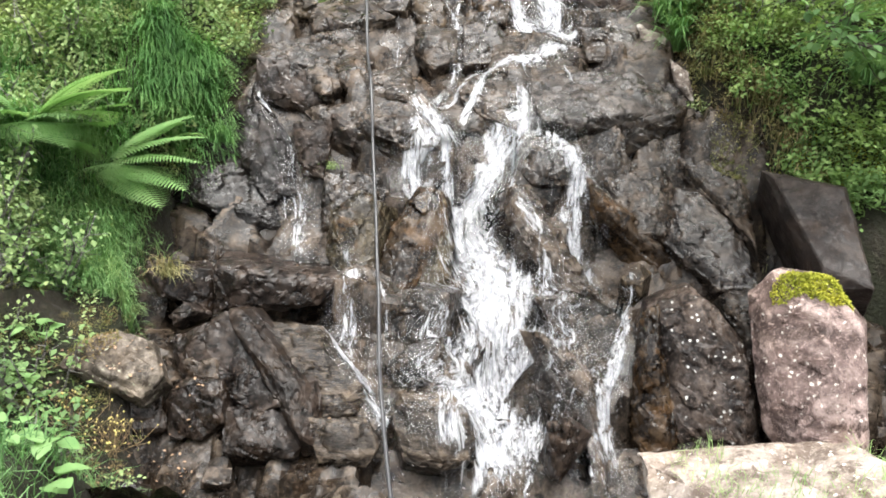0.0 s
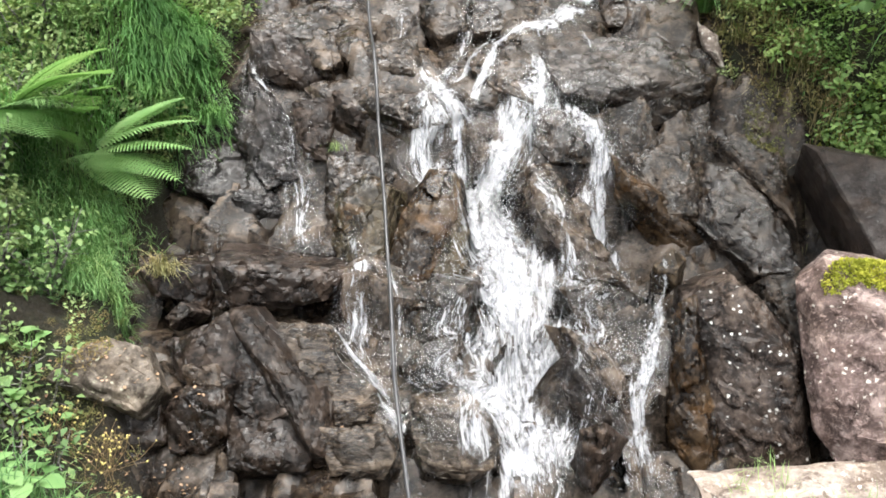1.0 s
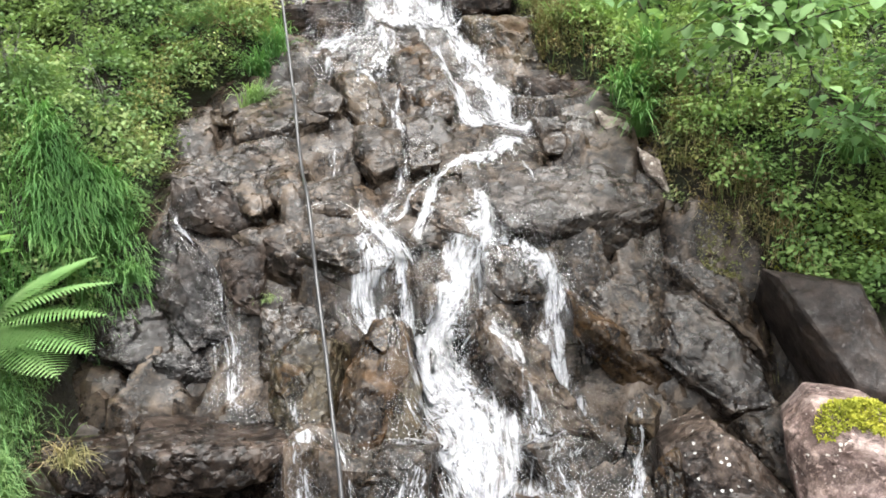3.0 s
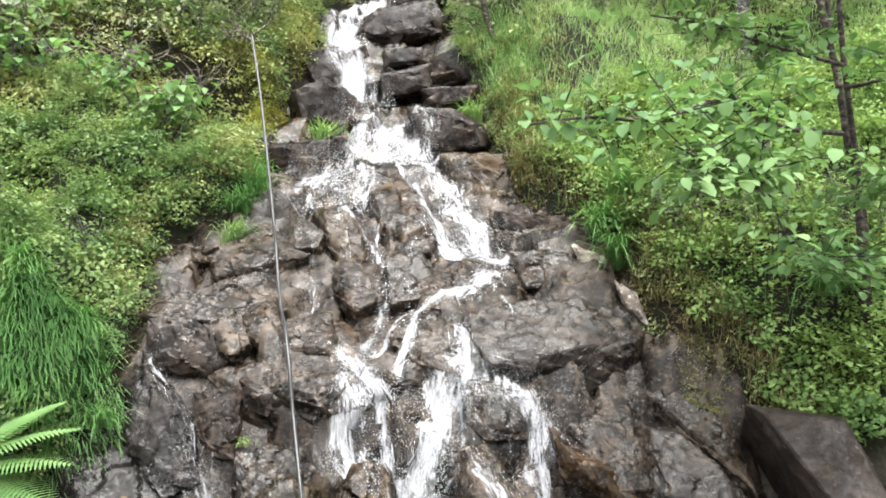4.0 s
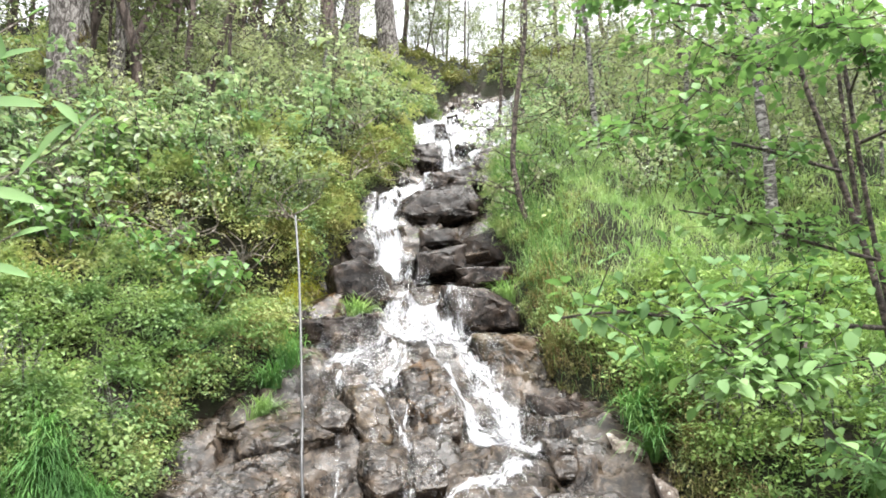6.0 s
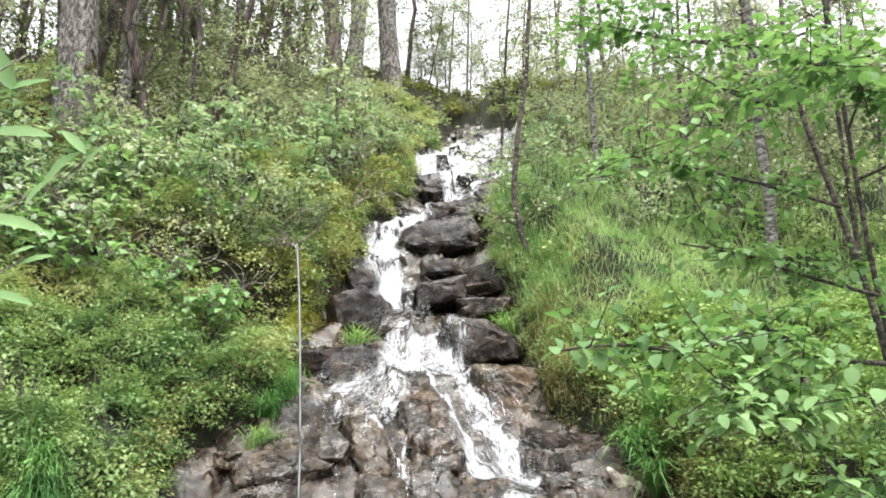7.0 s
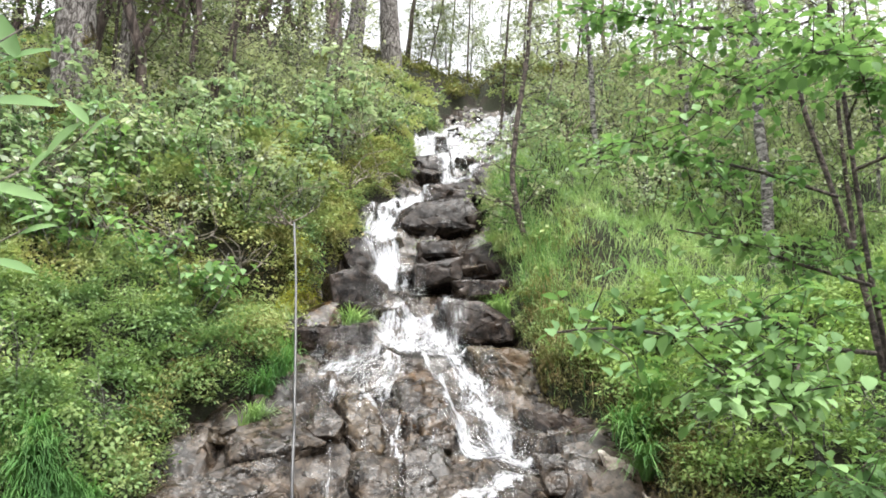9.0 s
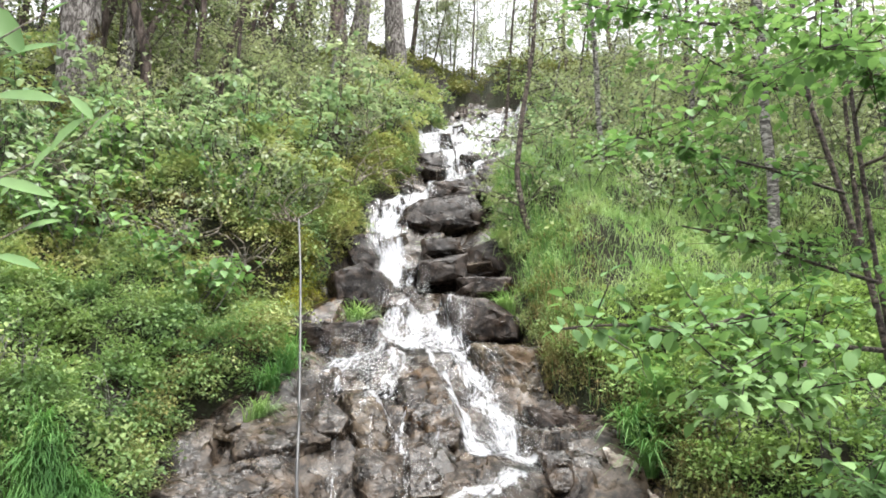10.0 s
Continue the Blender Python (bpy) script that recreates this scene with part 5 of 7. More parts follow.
def blade(bend, segs=4, width=0.012):
    """A grass blade 1 long that bows over."""
    v, f = [], []
    for i in range(segs + 1):
        t = i / segs
        a = bend * t
        y = (1 - math.cos(a)) / bend if bend > 1e-3 else 0
        z = math.sin(a) / bend if bend > 1e-3 else t
        w = width * (1 - t) ** 0.7 + 0.0008
        v += [(-w, y, z), (w, y, z)]
    for i in range(segs):
        f.append((2 * i, 2 * i + 1, 2 * i + 3, 2 * i + 2))
    return np.array(v), np.array(f)


def spread_on(count, x_of, y_of, keep, seed):
    """Places on the ground: random ones of which keep(x, y) lets some through."""
    r = np.random.default_rng(seed)
    x, y = r.uniform(*x_of, count), r.uniform(*y_of, count)
    ok = r.uniform(0, 1, count) < keep(x, y)
    x, y = x[ok], y[ok]
    return np.stack([x, y, ground_height(x, y)], -1)


def cover(name, label, category, templates, places, mat, seed, size=(0.8, 1.3), tilt=0.35, lean_down=0.0, toward=None):
    """One mass of small plants."""
    r = np.random.default_rng(seed)
    vs, fs, off = [], [], 0
    pick = r.integers(0, len(templates), len(places))
    for k, tpl in enumerate(templates):
        p = places[pick == k]
        if not len(p):
            continue
        tv, tf = tpl
        yaw = r.uniform(0, 6.28, len(p))
        rot = turns(yaw, r.normal(0, tilt, len(p)), r.uniform(0, 6.28, len(p)))
        if toward is not None:
            rot = turns(np.radians(r.normal(toward, 24, len(p))), r.normal(0, 0.12, len(p)), np.zeros(len(p)))
        elif lean_down:
            rot = turns(np.zeros(len(p)), np.full(len(p), lean_down), np.zeros(len(p))) @ rot
        s = r.uniform(*size, len(p)) * (1 + 0.035 * np.clip(p[:, 1] - 6, 0, 12))
        v = np.einsum("nij,nvj->nvi", rot, tv[None] * s[:, None, None]) + p[:, None, :]
        f = tf[None] + (np.arange(len(p)) * len(tv))[:, None, None] + off
        vs.append(v.reshape(-1, 3))
        fs.append(f.reshape(-1, tf.shape[1]))
        off += len(p) * len(tv)
    ob = mesh_object(name, np.concatenate(vs), np.concatenate(fs), mat)
    return tagged(ob, label, category, kind="stuff")


SPRIGS = [sprig(s) for s in range(40, 46)]
TUFT_BLADES = [blade(b, 3, 0.0125) for b in (0.6, 1.7, 2.2, 2.7)]


def bank_left(x, y):
    left, right = outside(x, y)
    patch = 0.85 + 0.5 * fractal(x * 1.4, y * 1.4, 81, 3)
    lie = 7.1 + 0.25 * fractal(x * 1.1, x * 0 + 2, 41, 3)
    bare = (1 - step(np.abs(y - lie - 0.02), 0.02, 0.1)) * step(-x, 1.0, 1.3)
    return np.clip(step(left, -0.02, 0.08) * patch * (1 - 0.25 * bare), 0, 1)


def bank_right(x, y):
    left, right = outside(x, y)
    patch = 0.75 + 0.8 * fractal(x * 1.2, y * 1.2, 91, 3)
    low = 1 - step(y, 5.8, 6.6)
    return np.clip(step(right, -0.02 + 0.07 * low, 0.1 + 0.08 * low) * (patch + 0.2 * low), 0, 1)


def clump(seed, leaves, radius, leaf):
    """A rounded little bush whose leaves make an uneven shell."""
    r = np.random.default_rng(seed)
    lv, lf = small_leaf()
    d = r.normal(0, 1, (leaves, 3))
    d[:, 2] = np.abs(d[:, 2]) * 1.1 - 0.25
    d /= np.linalg.norm(d, axis=1)[:, None]
    lump = 1 + 0.35 * np.sin(d[:, 0] * 5 + seed) * np.cos(d[:, 1] * 4 + 2 * seed) + 0.2 * np.sin(d[:, 2] * 9 + d[:, 0] * 7)
    p = d * (radius * lump * r.uniform(0.62, 1.12, leaves))[:, None] * (1, 1, 0.85)
    yaw = np.arctan2(d[:, 1], d[:, 0]) - 1.57 + r.normal(0, 0.7, leaves)
    rot = turns(yaw, r.normal(-0.15, 0.55, leaves), r.normal(0, 0.4, leaves))
    v = np.einsum("nij,nvj->nvi", rot, np.broadcast_to(lv * leaf, (leaves, *lv.shape)) * r.uniform(0.6, 1.3, leaves)[:, None, None]) + p[:, None, :]
    f = lf[None] + (np.arange(leaves) * len(lv))[:, None, None]
    return v.reshape(-1, 3), f.reshape(-1, 4)


CLUMPS = [clump(s, 280, 0.17, 0.035) for s in range(60, 66)]
CLUMPS_MOSS = [clump(s, 150, 0.16, 0.034) for s in range(80, 85)]
CLUMPS_FAR = [clump(s, 140, 0.24, 0.07) for s in range(70, 75)]

cover("bilberry_thicket", "dense bilberry shrubs with small yellow-green leaves on the bank", "shrubs", CLUMPS, spread_on(680, (-4.2, -0.3), (6.1, 9.0), bank_left, 101), BILBERRY, 1, (0.6, 1.25), 0.3)
cover("bilberry_thicket", "lush green bilberry shrubs on the lower bank", "shrubs", CLUMPS, spread_on(560, (-4.2, -0.9), (4.4, 6.2), bank_left, 121), BILBERRY_FRESH, 16, (0.55, 1.15), 0.3)
cover("bilberry_thicket", "sparse bilberry shrubs higher on the wooded slope", "shrubs", CLUMPS_FAR, spread_on(760, (-8, 0.3), (8.5, 15), bank_left, 102), BILBERRY, 2, (0.5, 1.0), 0.3)
cover("bilberry_thicket", "deep green bilberry shrubs above the dark slab", "shrubs", CLUMPS, spread_on(400, (1.2, 4.0), (4.0, 6.0), bank_right, 103), SHADE_HERB, 3, (0.6, 1.2), 0.3)
cover("peat_moss", "brown-green peat moss and heather on the bank step", "moss", CLUMPS_MOSS, np.concatenate([spread_on(1500, (-3.8, -1.0), (6.6, 7.7), lambda x, y: 0.8 * (1 - step(np.abs(y - 7.12 - 0.25 * fractal(x * 1.1, x * 0 + 2, 41, 3)), 0.06, 0.22)), 111), spread_on(110, (-1.8, -0.85), (5.3, 6.3), lambda x, y: step(outside(x, y)[0], -0.03, 0.03), 112)]), MOSS_BROWN, 10, (0.35, 0.75), 0.3)
cover("bilberry_thicket", "mixed green herbs on the lower bank", "shrubs", CLUMPS, spread_on(380, (-4.2, -1.9), (3.2, 4.7), lambda x, y: step(outside(x, y)[0], 0.25, 0.4) * (1 - 0.9 * step(0.5 - np.hypot(x + 2.2, y - 3.8), 0, 0.2)), 109), BILBERRY_DEEP, 9, (0.5, 1.0), 0.3)
cover("bilberry_thicket", "green shrubs on the grassy slope", "shrubs", CLUMPS_FAR, spread_on(420, (0.8, 8), (6.0, 16), bank_right, 104), BILBERRY_DEEP, 4, (0.4, 0.9), 0.3)
cover("bilberry_thicket", "loose bilberry sprigs standing above the shrubs", "shrubs", SPRIGS, spread_on(1900, (-4.2, -0.3), (6.1, 9.0), bank_left, 105), BILBERRY, 5, (1.0, 1.5))
cover("bilberry_thicket", "loose green sprigs on the lower bank", "shrubs", SPRIGS, spread_on(1700, (-4.2, -0.9), (4.4, 6.2), bank_left, 122), BILBERRY_FRESH, 17, (0.9, 1.4))
cover("bilberry_thicket", "loose leafy sprigs above the slab", "shrubs", SPRIGS, spread_on(1500, (1.2, 4.0), (4.0, 6.2), bank_right, 106), SHADE_HERB, 6, (1.1, 1.7))
cover("bilberry_thicket", "mossy fringe of shrubs along the rock edge", "shrubs", CLUMPS, spread_on(1700, (-2.6, 0.2), (4.0, 12.0), lambda x, y: step(outside(x, y)[0], -0.06, 0.02) * (1 - step(outside(x, y)[0], 0.12, 0.2)), 107), BILBERRY, 7, (0.45, 0.9), 0.3)
cover("bilberry_thicket", "leafy fringe along the rock edge", "shrubs", CLUMPS, spread_on(1400, (0.5, 2.6), (4.3, 12.0), lambda x, y: step(outside(x, y)[1], -0.06, 0.02) * (1 - step(outside(x, y)[1], 0.12, 0.2)) * (0.12 + 0.88 * step(y, 6.2, 6.8)), 108), BILBERRY_DEEP, 8, (0.4, 0.8), 0.3)

cover("peat_moss", "olive-brown moss and dry heath hanging over the undercut bank", "moss", CLUMPS_MOSS, spread_on(3200, (0.9, 2.6), (4.3, 6.8), lambda x, y: step(outside(x, y)[1], -0.06, -0.02) * (1 - step(outside(x, y)[1], 0.2, 0.34)), 115), MOSS_BROWN, 13, (0.25, 0.6), 0.3)
cover("peat_moss", "yellow-olive moss hummocks along the bank lip", "moss", CLUMPS_MOSS, spread_on(420, (0.8, 2.4), (4.6, 7.6), lambda x, y: step(outside(x, y)[1], 0.08, 0.15) * (1 - step(outside(x, y)[1], 0.5, 0.7)), 119), MOSS_OLIVE, 18, (0.4, 0.85), 0.3)
cover("bilberry_thicket", "shrubs closing the view above the top ledges", "shrubs", CLUMPS_FAR, spread_on(330, (-2.5, 5), (15.2, 18.5), lambda x, y: step(np.maximum(*outside(x, y)), 0, 0.1), 116), MOSS_OLIVE, 14, (0.3, 0.75), 0.3)

cover("peat_moss", "olive hummocks of moss and heather on the upper bank", "moss", CLUMPS_MOSS, np.concatenate([spread_on(700, (-4.5, -0.5), (6.4, 9.5), lambda x, y: bank_left(x, y) * np.clip(5 * fractal(x * 1.6, y * 1.6, 141, 2) - 0.2, 0, 1), 117), spread_on(500, (-1.6, -0.3), (6.3, 11), lambda x, y: step(outside(x, y)[0], -0.02, 0.05) * (1 - step(outside(x, y)[0], 0.4, 0.6)), 118)]), MOSS_OLIVE, 15, (0.5, 1.15), 0.3)

cover("peat_moss", "yellow-olive moss draped over the rock edge of the bank", "moss", CLUMPS_MOSS, spread_on(1100, (-2.2, -0.6), (4.9, 7.4), lambda x, y: step(outside(x, y)[0], -0.05, 0.0) * (1 - step(outside(x, y)[0], 0.15, 0.3)) * np.clip(0.6 + 2 * fractal(x * 3, y * 3, 151, 2), 0, 1), 123), MOSS_OLIVE, 19, (0.4, 0.8), 0.3)


def grass(name_label, count, x_of, y_of, keep, length, mat, seed, tilt=0.45, lean=0.0, droop=False, toward=None):
    p = spread_on(count, x_of, y_of, keep, seed)
    tpl = [(v * 1.0, f) for v, f in (TUFT_BLADES[1:] if droop else TUFT_BLADES)]
    return cover("grass", name_label, "grass", tpl, p, mat, seed, length, tilt, lean, toward)


def patches(side, scale, seed, least):
    def keep(x, y):
        left, right = outside(x, y)
        far = left if side < 0 else right
        return np.clip(step(far, 0, 0.1) * (fractal(x * scale, y * scale, seed, 3) - least) * 6, 0, 1)
    return keep


def edge_band(side, lo, hi):
    def keep(x, y):
        left, right = outside(x, y)
        far = left if side < 0 else right
        return step(far, lo - 0.03, lo + 0.03) * (1 - step(far, hi - 0.1, hi + 0.1))
    return keep


grass("fresh green grass hanging over the rock edge", 7500, (-2.1, -1.3), (4.3, 4.58), edge_band(-1, -0.04, 0.7), (0.24, 0.4), GRASS_FRESH, 201, 0.6, 0.95, True, 212)
grass("long green grass on the lower bank", 11000, (-3.4, -1.6), (3.2, 3.75), edge_band(-1, 0.02, 1.4), (0.14, 0.26), GRASS, 202, 0.6, 0.7, True, 215)
grass("long green grass behind the fern", 5000, (-3.4, -1.9), (3.6, 4.6), edge_band(-1, 0.2, 1.4), (0.18, 0.32), GRASS_FRESH, 212, 0.6, 0.7, True, 215)
grass("bright fine grass on the open slope", 44000, (0.8, 5.5), (5.2, 11), patches(1, 0.9, 301, -0.6), (0.12, 0.28), GRASS_PALE, 203, 0.5, 0.2)
grass("green grass tufts at the edge of the bank", 6000, (0.6, 2.6), (4.2, 9.5), lambda x, y: edge_band(1, 0.06, 0.5)(x, y) * (0.3 + 0.7 * step(y, 6.3, 6.8)), (0.16, 0.34), GRASS, 204, 0.6, 0.5, True, 148)
grass("withered straw-coloured grass under the bank", 3200, (0.9, 2.6), (4.1, 6.8), edge_band(1, -0.04, 0.3), (0.12, 0.28), STRAW, 205, 0.6, 0.8, True, 150)
grass("withered grass and moss hanging under the bank lip", 1600, (1.5, 2.8), (4.05, 4.6), edge_band(1, -0.06, 0.3), (0.1, 0.22), STRAW, 210, 0.5, 1.3, True, 155)
cover("herb_sprigs", "small herbs and moss on damp soil by the stones", "herbs", SPRIGS, spread_on(220, (-2.2, -1.1), (2.1, 3.2), lambda x, y: np.clip(0.5 + 2 * fractal(x * 5, y * 5, 77, 2), 0, 1) * step(outside(x, y)[0], -0.05, 0.1), 113), BILBERRY_DEEP, 11, (0.4, 0.9))
cover("peat_moss", "low brown moss on damp soil", "moss", CLUMPS_MOSS, spread_on(320, (-2.4, -1.1), (2.0, 3.2), lambda x, y: step(outside(x, y)[0], -0.05, 0.1), 114), MOSS_BROWN, 12, (0.12, 0.3), 0.3)
grass("rough green grass beside the path", 5000, (-2.6, -0.9), (0.9, 2.3), lambda x, y: np.where(x < -1.0, 0.9, 0.3), (0.1, 0.25), GRASS, 211, 0.5)
grass("grass among the shrubs", 9000, (-5, -0.6), (4.6, 12), patches(-1, 1.3, 302, 0.0), (0.12, 0.28), GRASS, 206, 0.5, 0.2)
grass("pale grass on the lower bank edge", 3500, (-2.4, -1.5), (3.25, 3.9), edge_band(-1, -0.02, 0.45), (0.08, 0.2), GRASS_PALE, 207, 0.6, 0.4)
grass("thin grass on the wooded crest", 9000, (-8, 8), (11, 20), patches(1, 0.8, 303, -0.2), (0.2, 0.4), GRASS_PALE, 208, 0.4)


# ---- ferns ----
def frond_mesh(length, pinnae=30):
    """A fern frond: a bowed midrib with toothed pinnae on both sides."""
    vs, fs, off = [], [], 0
    for i in range(pinnae):
        t = 0.12 + 0.88 * i / (pinnae - 1)
        y = length * t
        z = length * (0.32 * t - 0.42 * t * t)
        span_p = length * 0.34 * math.sin(math.pi * min(1, t * 0.93 + 0.1)) ** 0.75 + 0.004
        wide = length * 1.18 / pinnae
        for s in (-1, 1):
            seg = 7
            v = []
            for k in range(seg + 1):
                u = k / seg
                tooth = 0.62 if k % 2 else 1.0
                ww = wide * (1 - u) ** 0.6 * tooth * 0.5 + 0.0006
                cx, cy = s * span_p * u, y + span_p * 0.42 * u
                v += [(cx, cy - ww, z - span_p * 0.12 * u * u), (cx, cy + ww, z - span_p * 0.12 * u * u)]
            vs += v
            for k in range(seg):
                a = off + 2 * k
                fs.append((a, a + 1, a + 3, a + 2))
            off += len(v)
    ts = np.linspace(0, 1, 10)
    rv, rf = tube(np.stack([ts * 0, ts * length, length * (0.32 * ts - 0.42 * ts * ts)], -1), 0.004 * (1.05 - ts), 4)
    return joined([(np.array(vs), np.array(fs)), (rv, rf)])


FROND = frond_mesh(0.6)


def fern(at, aims, label, seed):
    """aims: rows of heading (degrees from +y to the left), rise (degrees) and size."""
    root = new("fern")
    root.location = (at[0], at[1], float(ground_height(at[0], at[1])) + 0.03)
    me = None
    for head, rise, size in aims:
        if me is None:
            ob = mesh_object("frond", FROND[0], FROND[1], FERN, True, root)
            me = ob.data
        else:
            ob = new("frond", me)
            ob.parent = root
        ob.matrix_local = pose(0, 0, 0, 0, 0, head) @ pose(0, 0, 0, rise, 0, 0) @ Matrix.Diagonal((size, size, size, 1))
    return tagged(root, label, "fern", "ferns on the banks")


fern((-2.2, 3.93, 0.6), [(-66, 34, 1.1), (-80, 22, 1.15), (-92, 10, 1.1), (-104, -4, 1.05), (-118, -14, 0.95), (-52, 32, 1.0), (-140, 4, 0.85), (170, 30, 0.9), (60, 40, 0.9)], "bright green fern with arching fronds beside the falls", 1)
fern((-2.5, 3.75, 0.5), [(-98, 24, 1.15), (-115, 10, 1.15), (-84, 36, 1.1), (-132, -2, 1.0), (180, 15, 0.9), (120, 40, 0.8), (-155, 0, 0.9)], "green fern half hidden in bank grass", 2)
fern((-2.6, 4.1, 0.95), [(-95, 30, 1.0), (-120, 18, 1.0), (-75, 40, 1.0), (-150, 10, 0.9), (140, 40, 0.8)], "green fern under the hanging grass", 4)


# ---- trees ----
LEAF = leaf_shape(1.0, 0.72, 0.3, 0.18)
LEAF_SMALL = (np.array([(0, 0, 0), (0.34, 0.45, 0.1), (0, 1, -0.12), (0, 0.45, 0), (-0.34, 0.45, 0.1)], float), np.array([(0, 1, 2, 3), (0, 3, 2, 4)]))


def wander(a, b, bow, seed, count=12):
    """A limb's line from a to b, bowed and slightly crooked."""
    r = np.random.default_rng(seed)
    t = np.linspace(0, 1, count)[:, None]
    a, b = np.asarray(a, float), np.asarray(b, float)
    side = r.normal(0, 1, 3)
    size = np.linalg.norm(b - a)
    crook = np.cumsum(r.normal(0, 0.02 * size, (count, 3)), axis=0) * np.sin(np.pi * t)
    return a + (b - a) * t + side * bow * size * np.sin(np.pi * t) + crook


def leaves_along(name, lines, per_metre, leaf_size, shape, mat, parent, seed, out=0.05, hang=0.3, label=""):
    """Leaves set on both sides of twigs, turned up to the light."""
    r = np.random.default_rng(seed)
    ps, yaws = [], []
    for line in lines:
        line = np.asarray(line)
        d = np.linalg.norm(np.diff(line, axis=0), axis=1)
        n = max(2, int(d.sum() * per_metre))
        s = np.r_[0, np.cumsum(d)]
        at = r.uniform(0.1 * s[-1], s[-1], n)
        p = np.stack([np.interp(at, s, line[:, k]) for k in range(3)], -1)
        way = line[-1] - line[0]
        base = math.atan2(way[1], way[0]) - math.pi / 2
        yaws.append(base + r.choice([-1, 1], n) * r.uniform(0.3, 1.5, n))
        ps.append(p + r.normal(0, out, (n, 3)) * (1, 1, 0.6))
    p, yaw = np.concatenate(ps), np.concatenate(yaws)
    n = len(p)
    return scatter(name, shape, p, turns(yaw, r.normal(-hang, 0.45, n), r.normal(0, 0.3, n)), leaf_size * r.uniform(0.6, 1.2, n), mat, parent, label)


def twigs_from(line, count, reach, seed, rise=0.15, start=0.25):
    r = np.random.default_rng(seed)
    line = np.asarray(line)
    out = []
    for _ in range(count):
        i = int(r.uniform(start, 1) * (len(line) - 1))
        way = r.normal(0, 1, 3) * (1, 1, 0.5) + (0, 0, rise)
        way = way / np.linalg.norm(way) * reach * r.uniform(0.5, 1.2)
        out.append(wander(line[i], line[i] + way, 0.08, int(r.integers(1e6)), 4))
    return out


def limbed_tree(name, label, stems, limbs, bark, leaf_mat, leaf_size, per_metre, seed, shape=None, twig_reach=0.28, twigs=9, out=0.03, group="", fine=22):
    """A tree of given stems and limbs (line, thickness at foot and tip), with twigs and leaves."""
    base = np.asarray(stems[0][0][0], float)
    root = new(name)
    root.location = base
    for pts, r0, r1 in stems:
        line = smooth_line(pts, 40)
        wob = np.stack([np.interp(np.arange(40), np.arange(0, 44, 4), np.random.default_rng(seed + k).normal(0, 0.25 * r0, 11)) for k in range(3)], -1)
        wob[0] = 0
        v, f = tube(line + wob - base, np.linspace(r0, r1, 40), 10)
        mesh_object("trunk", v, f, bark, True, root)
    lines = []
    for k, (pts, r0, r1) in enumerate(limbs):
        line = smooth_line(pts, fine)
        v, f = tube(line - base, np.linspace(r0, r1, fine), 6)
        mesh_object("limb", v, f, bark, True, root)
        lines += twigs_from(line, twigs, twig_reach, seed * 31 + k)
        lines.append(line[fine // 2:])
    tw = [tube(ln[[0, len(ln) // 2, -1]] - base, [0.0035, 0.0024, 0.0012], 3) for ln in lines]
    v, f = joined(tw)
    mesh_object("twig", v, f, bark, True, root)["kind"] = "stuff"
    leaves_along("crown", [ln - base for ln in lines], per_metre, leaf_size, LEAF if shape is None else shape, leaf_mat, root, seed, out)["kind"] = "stuff"
    return tagged(root, label, "tree", group)


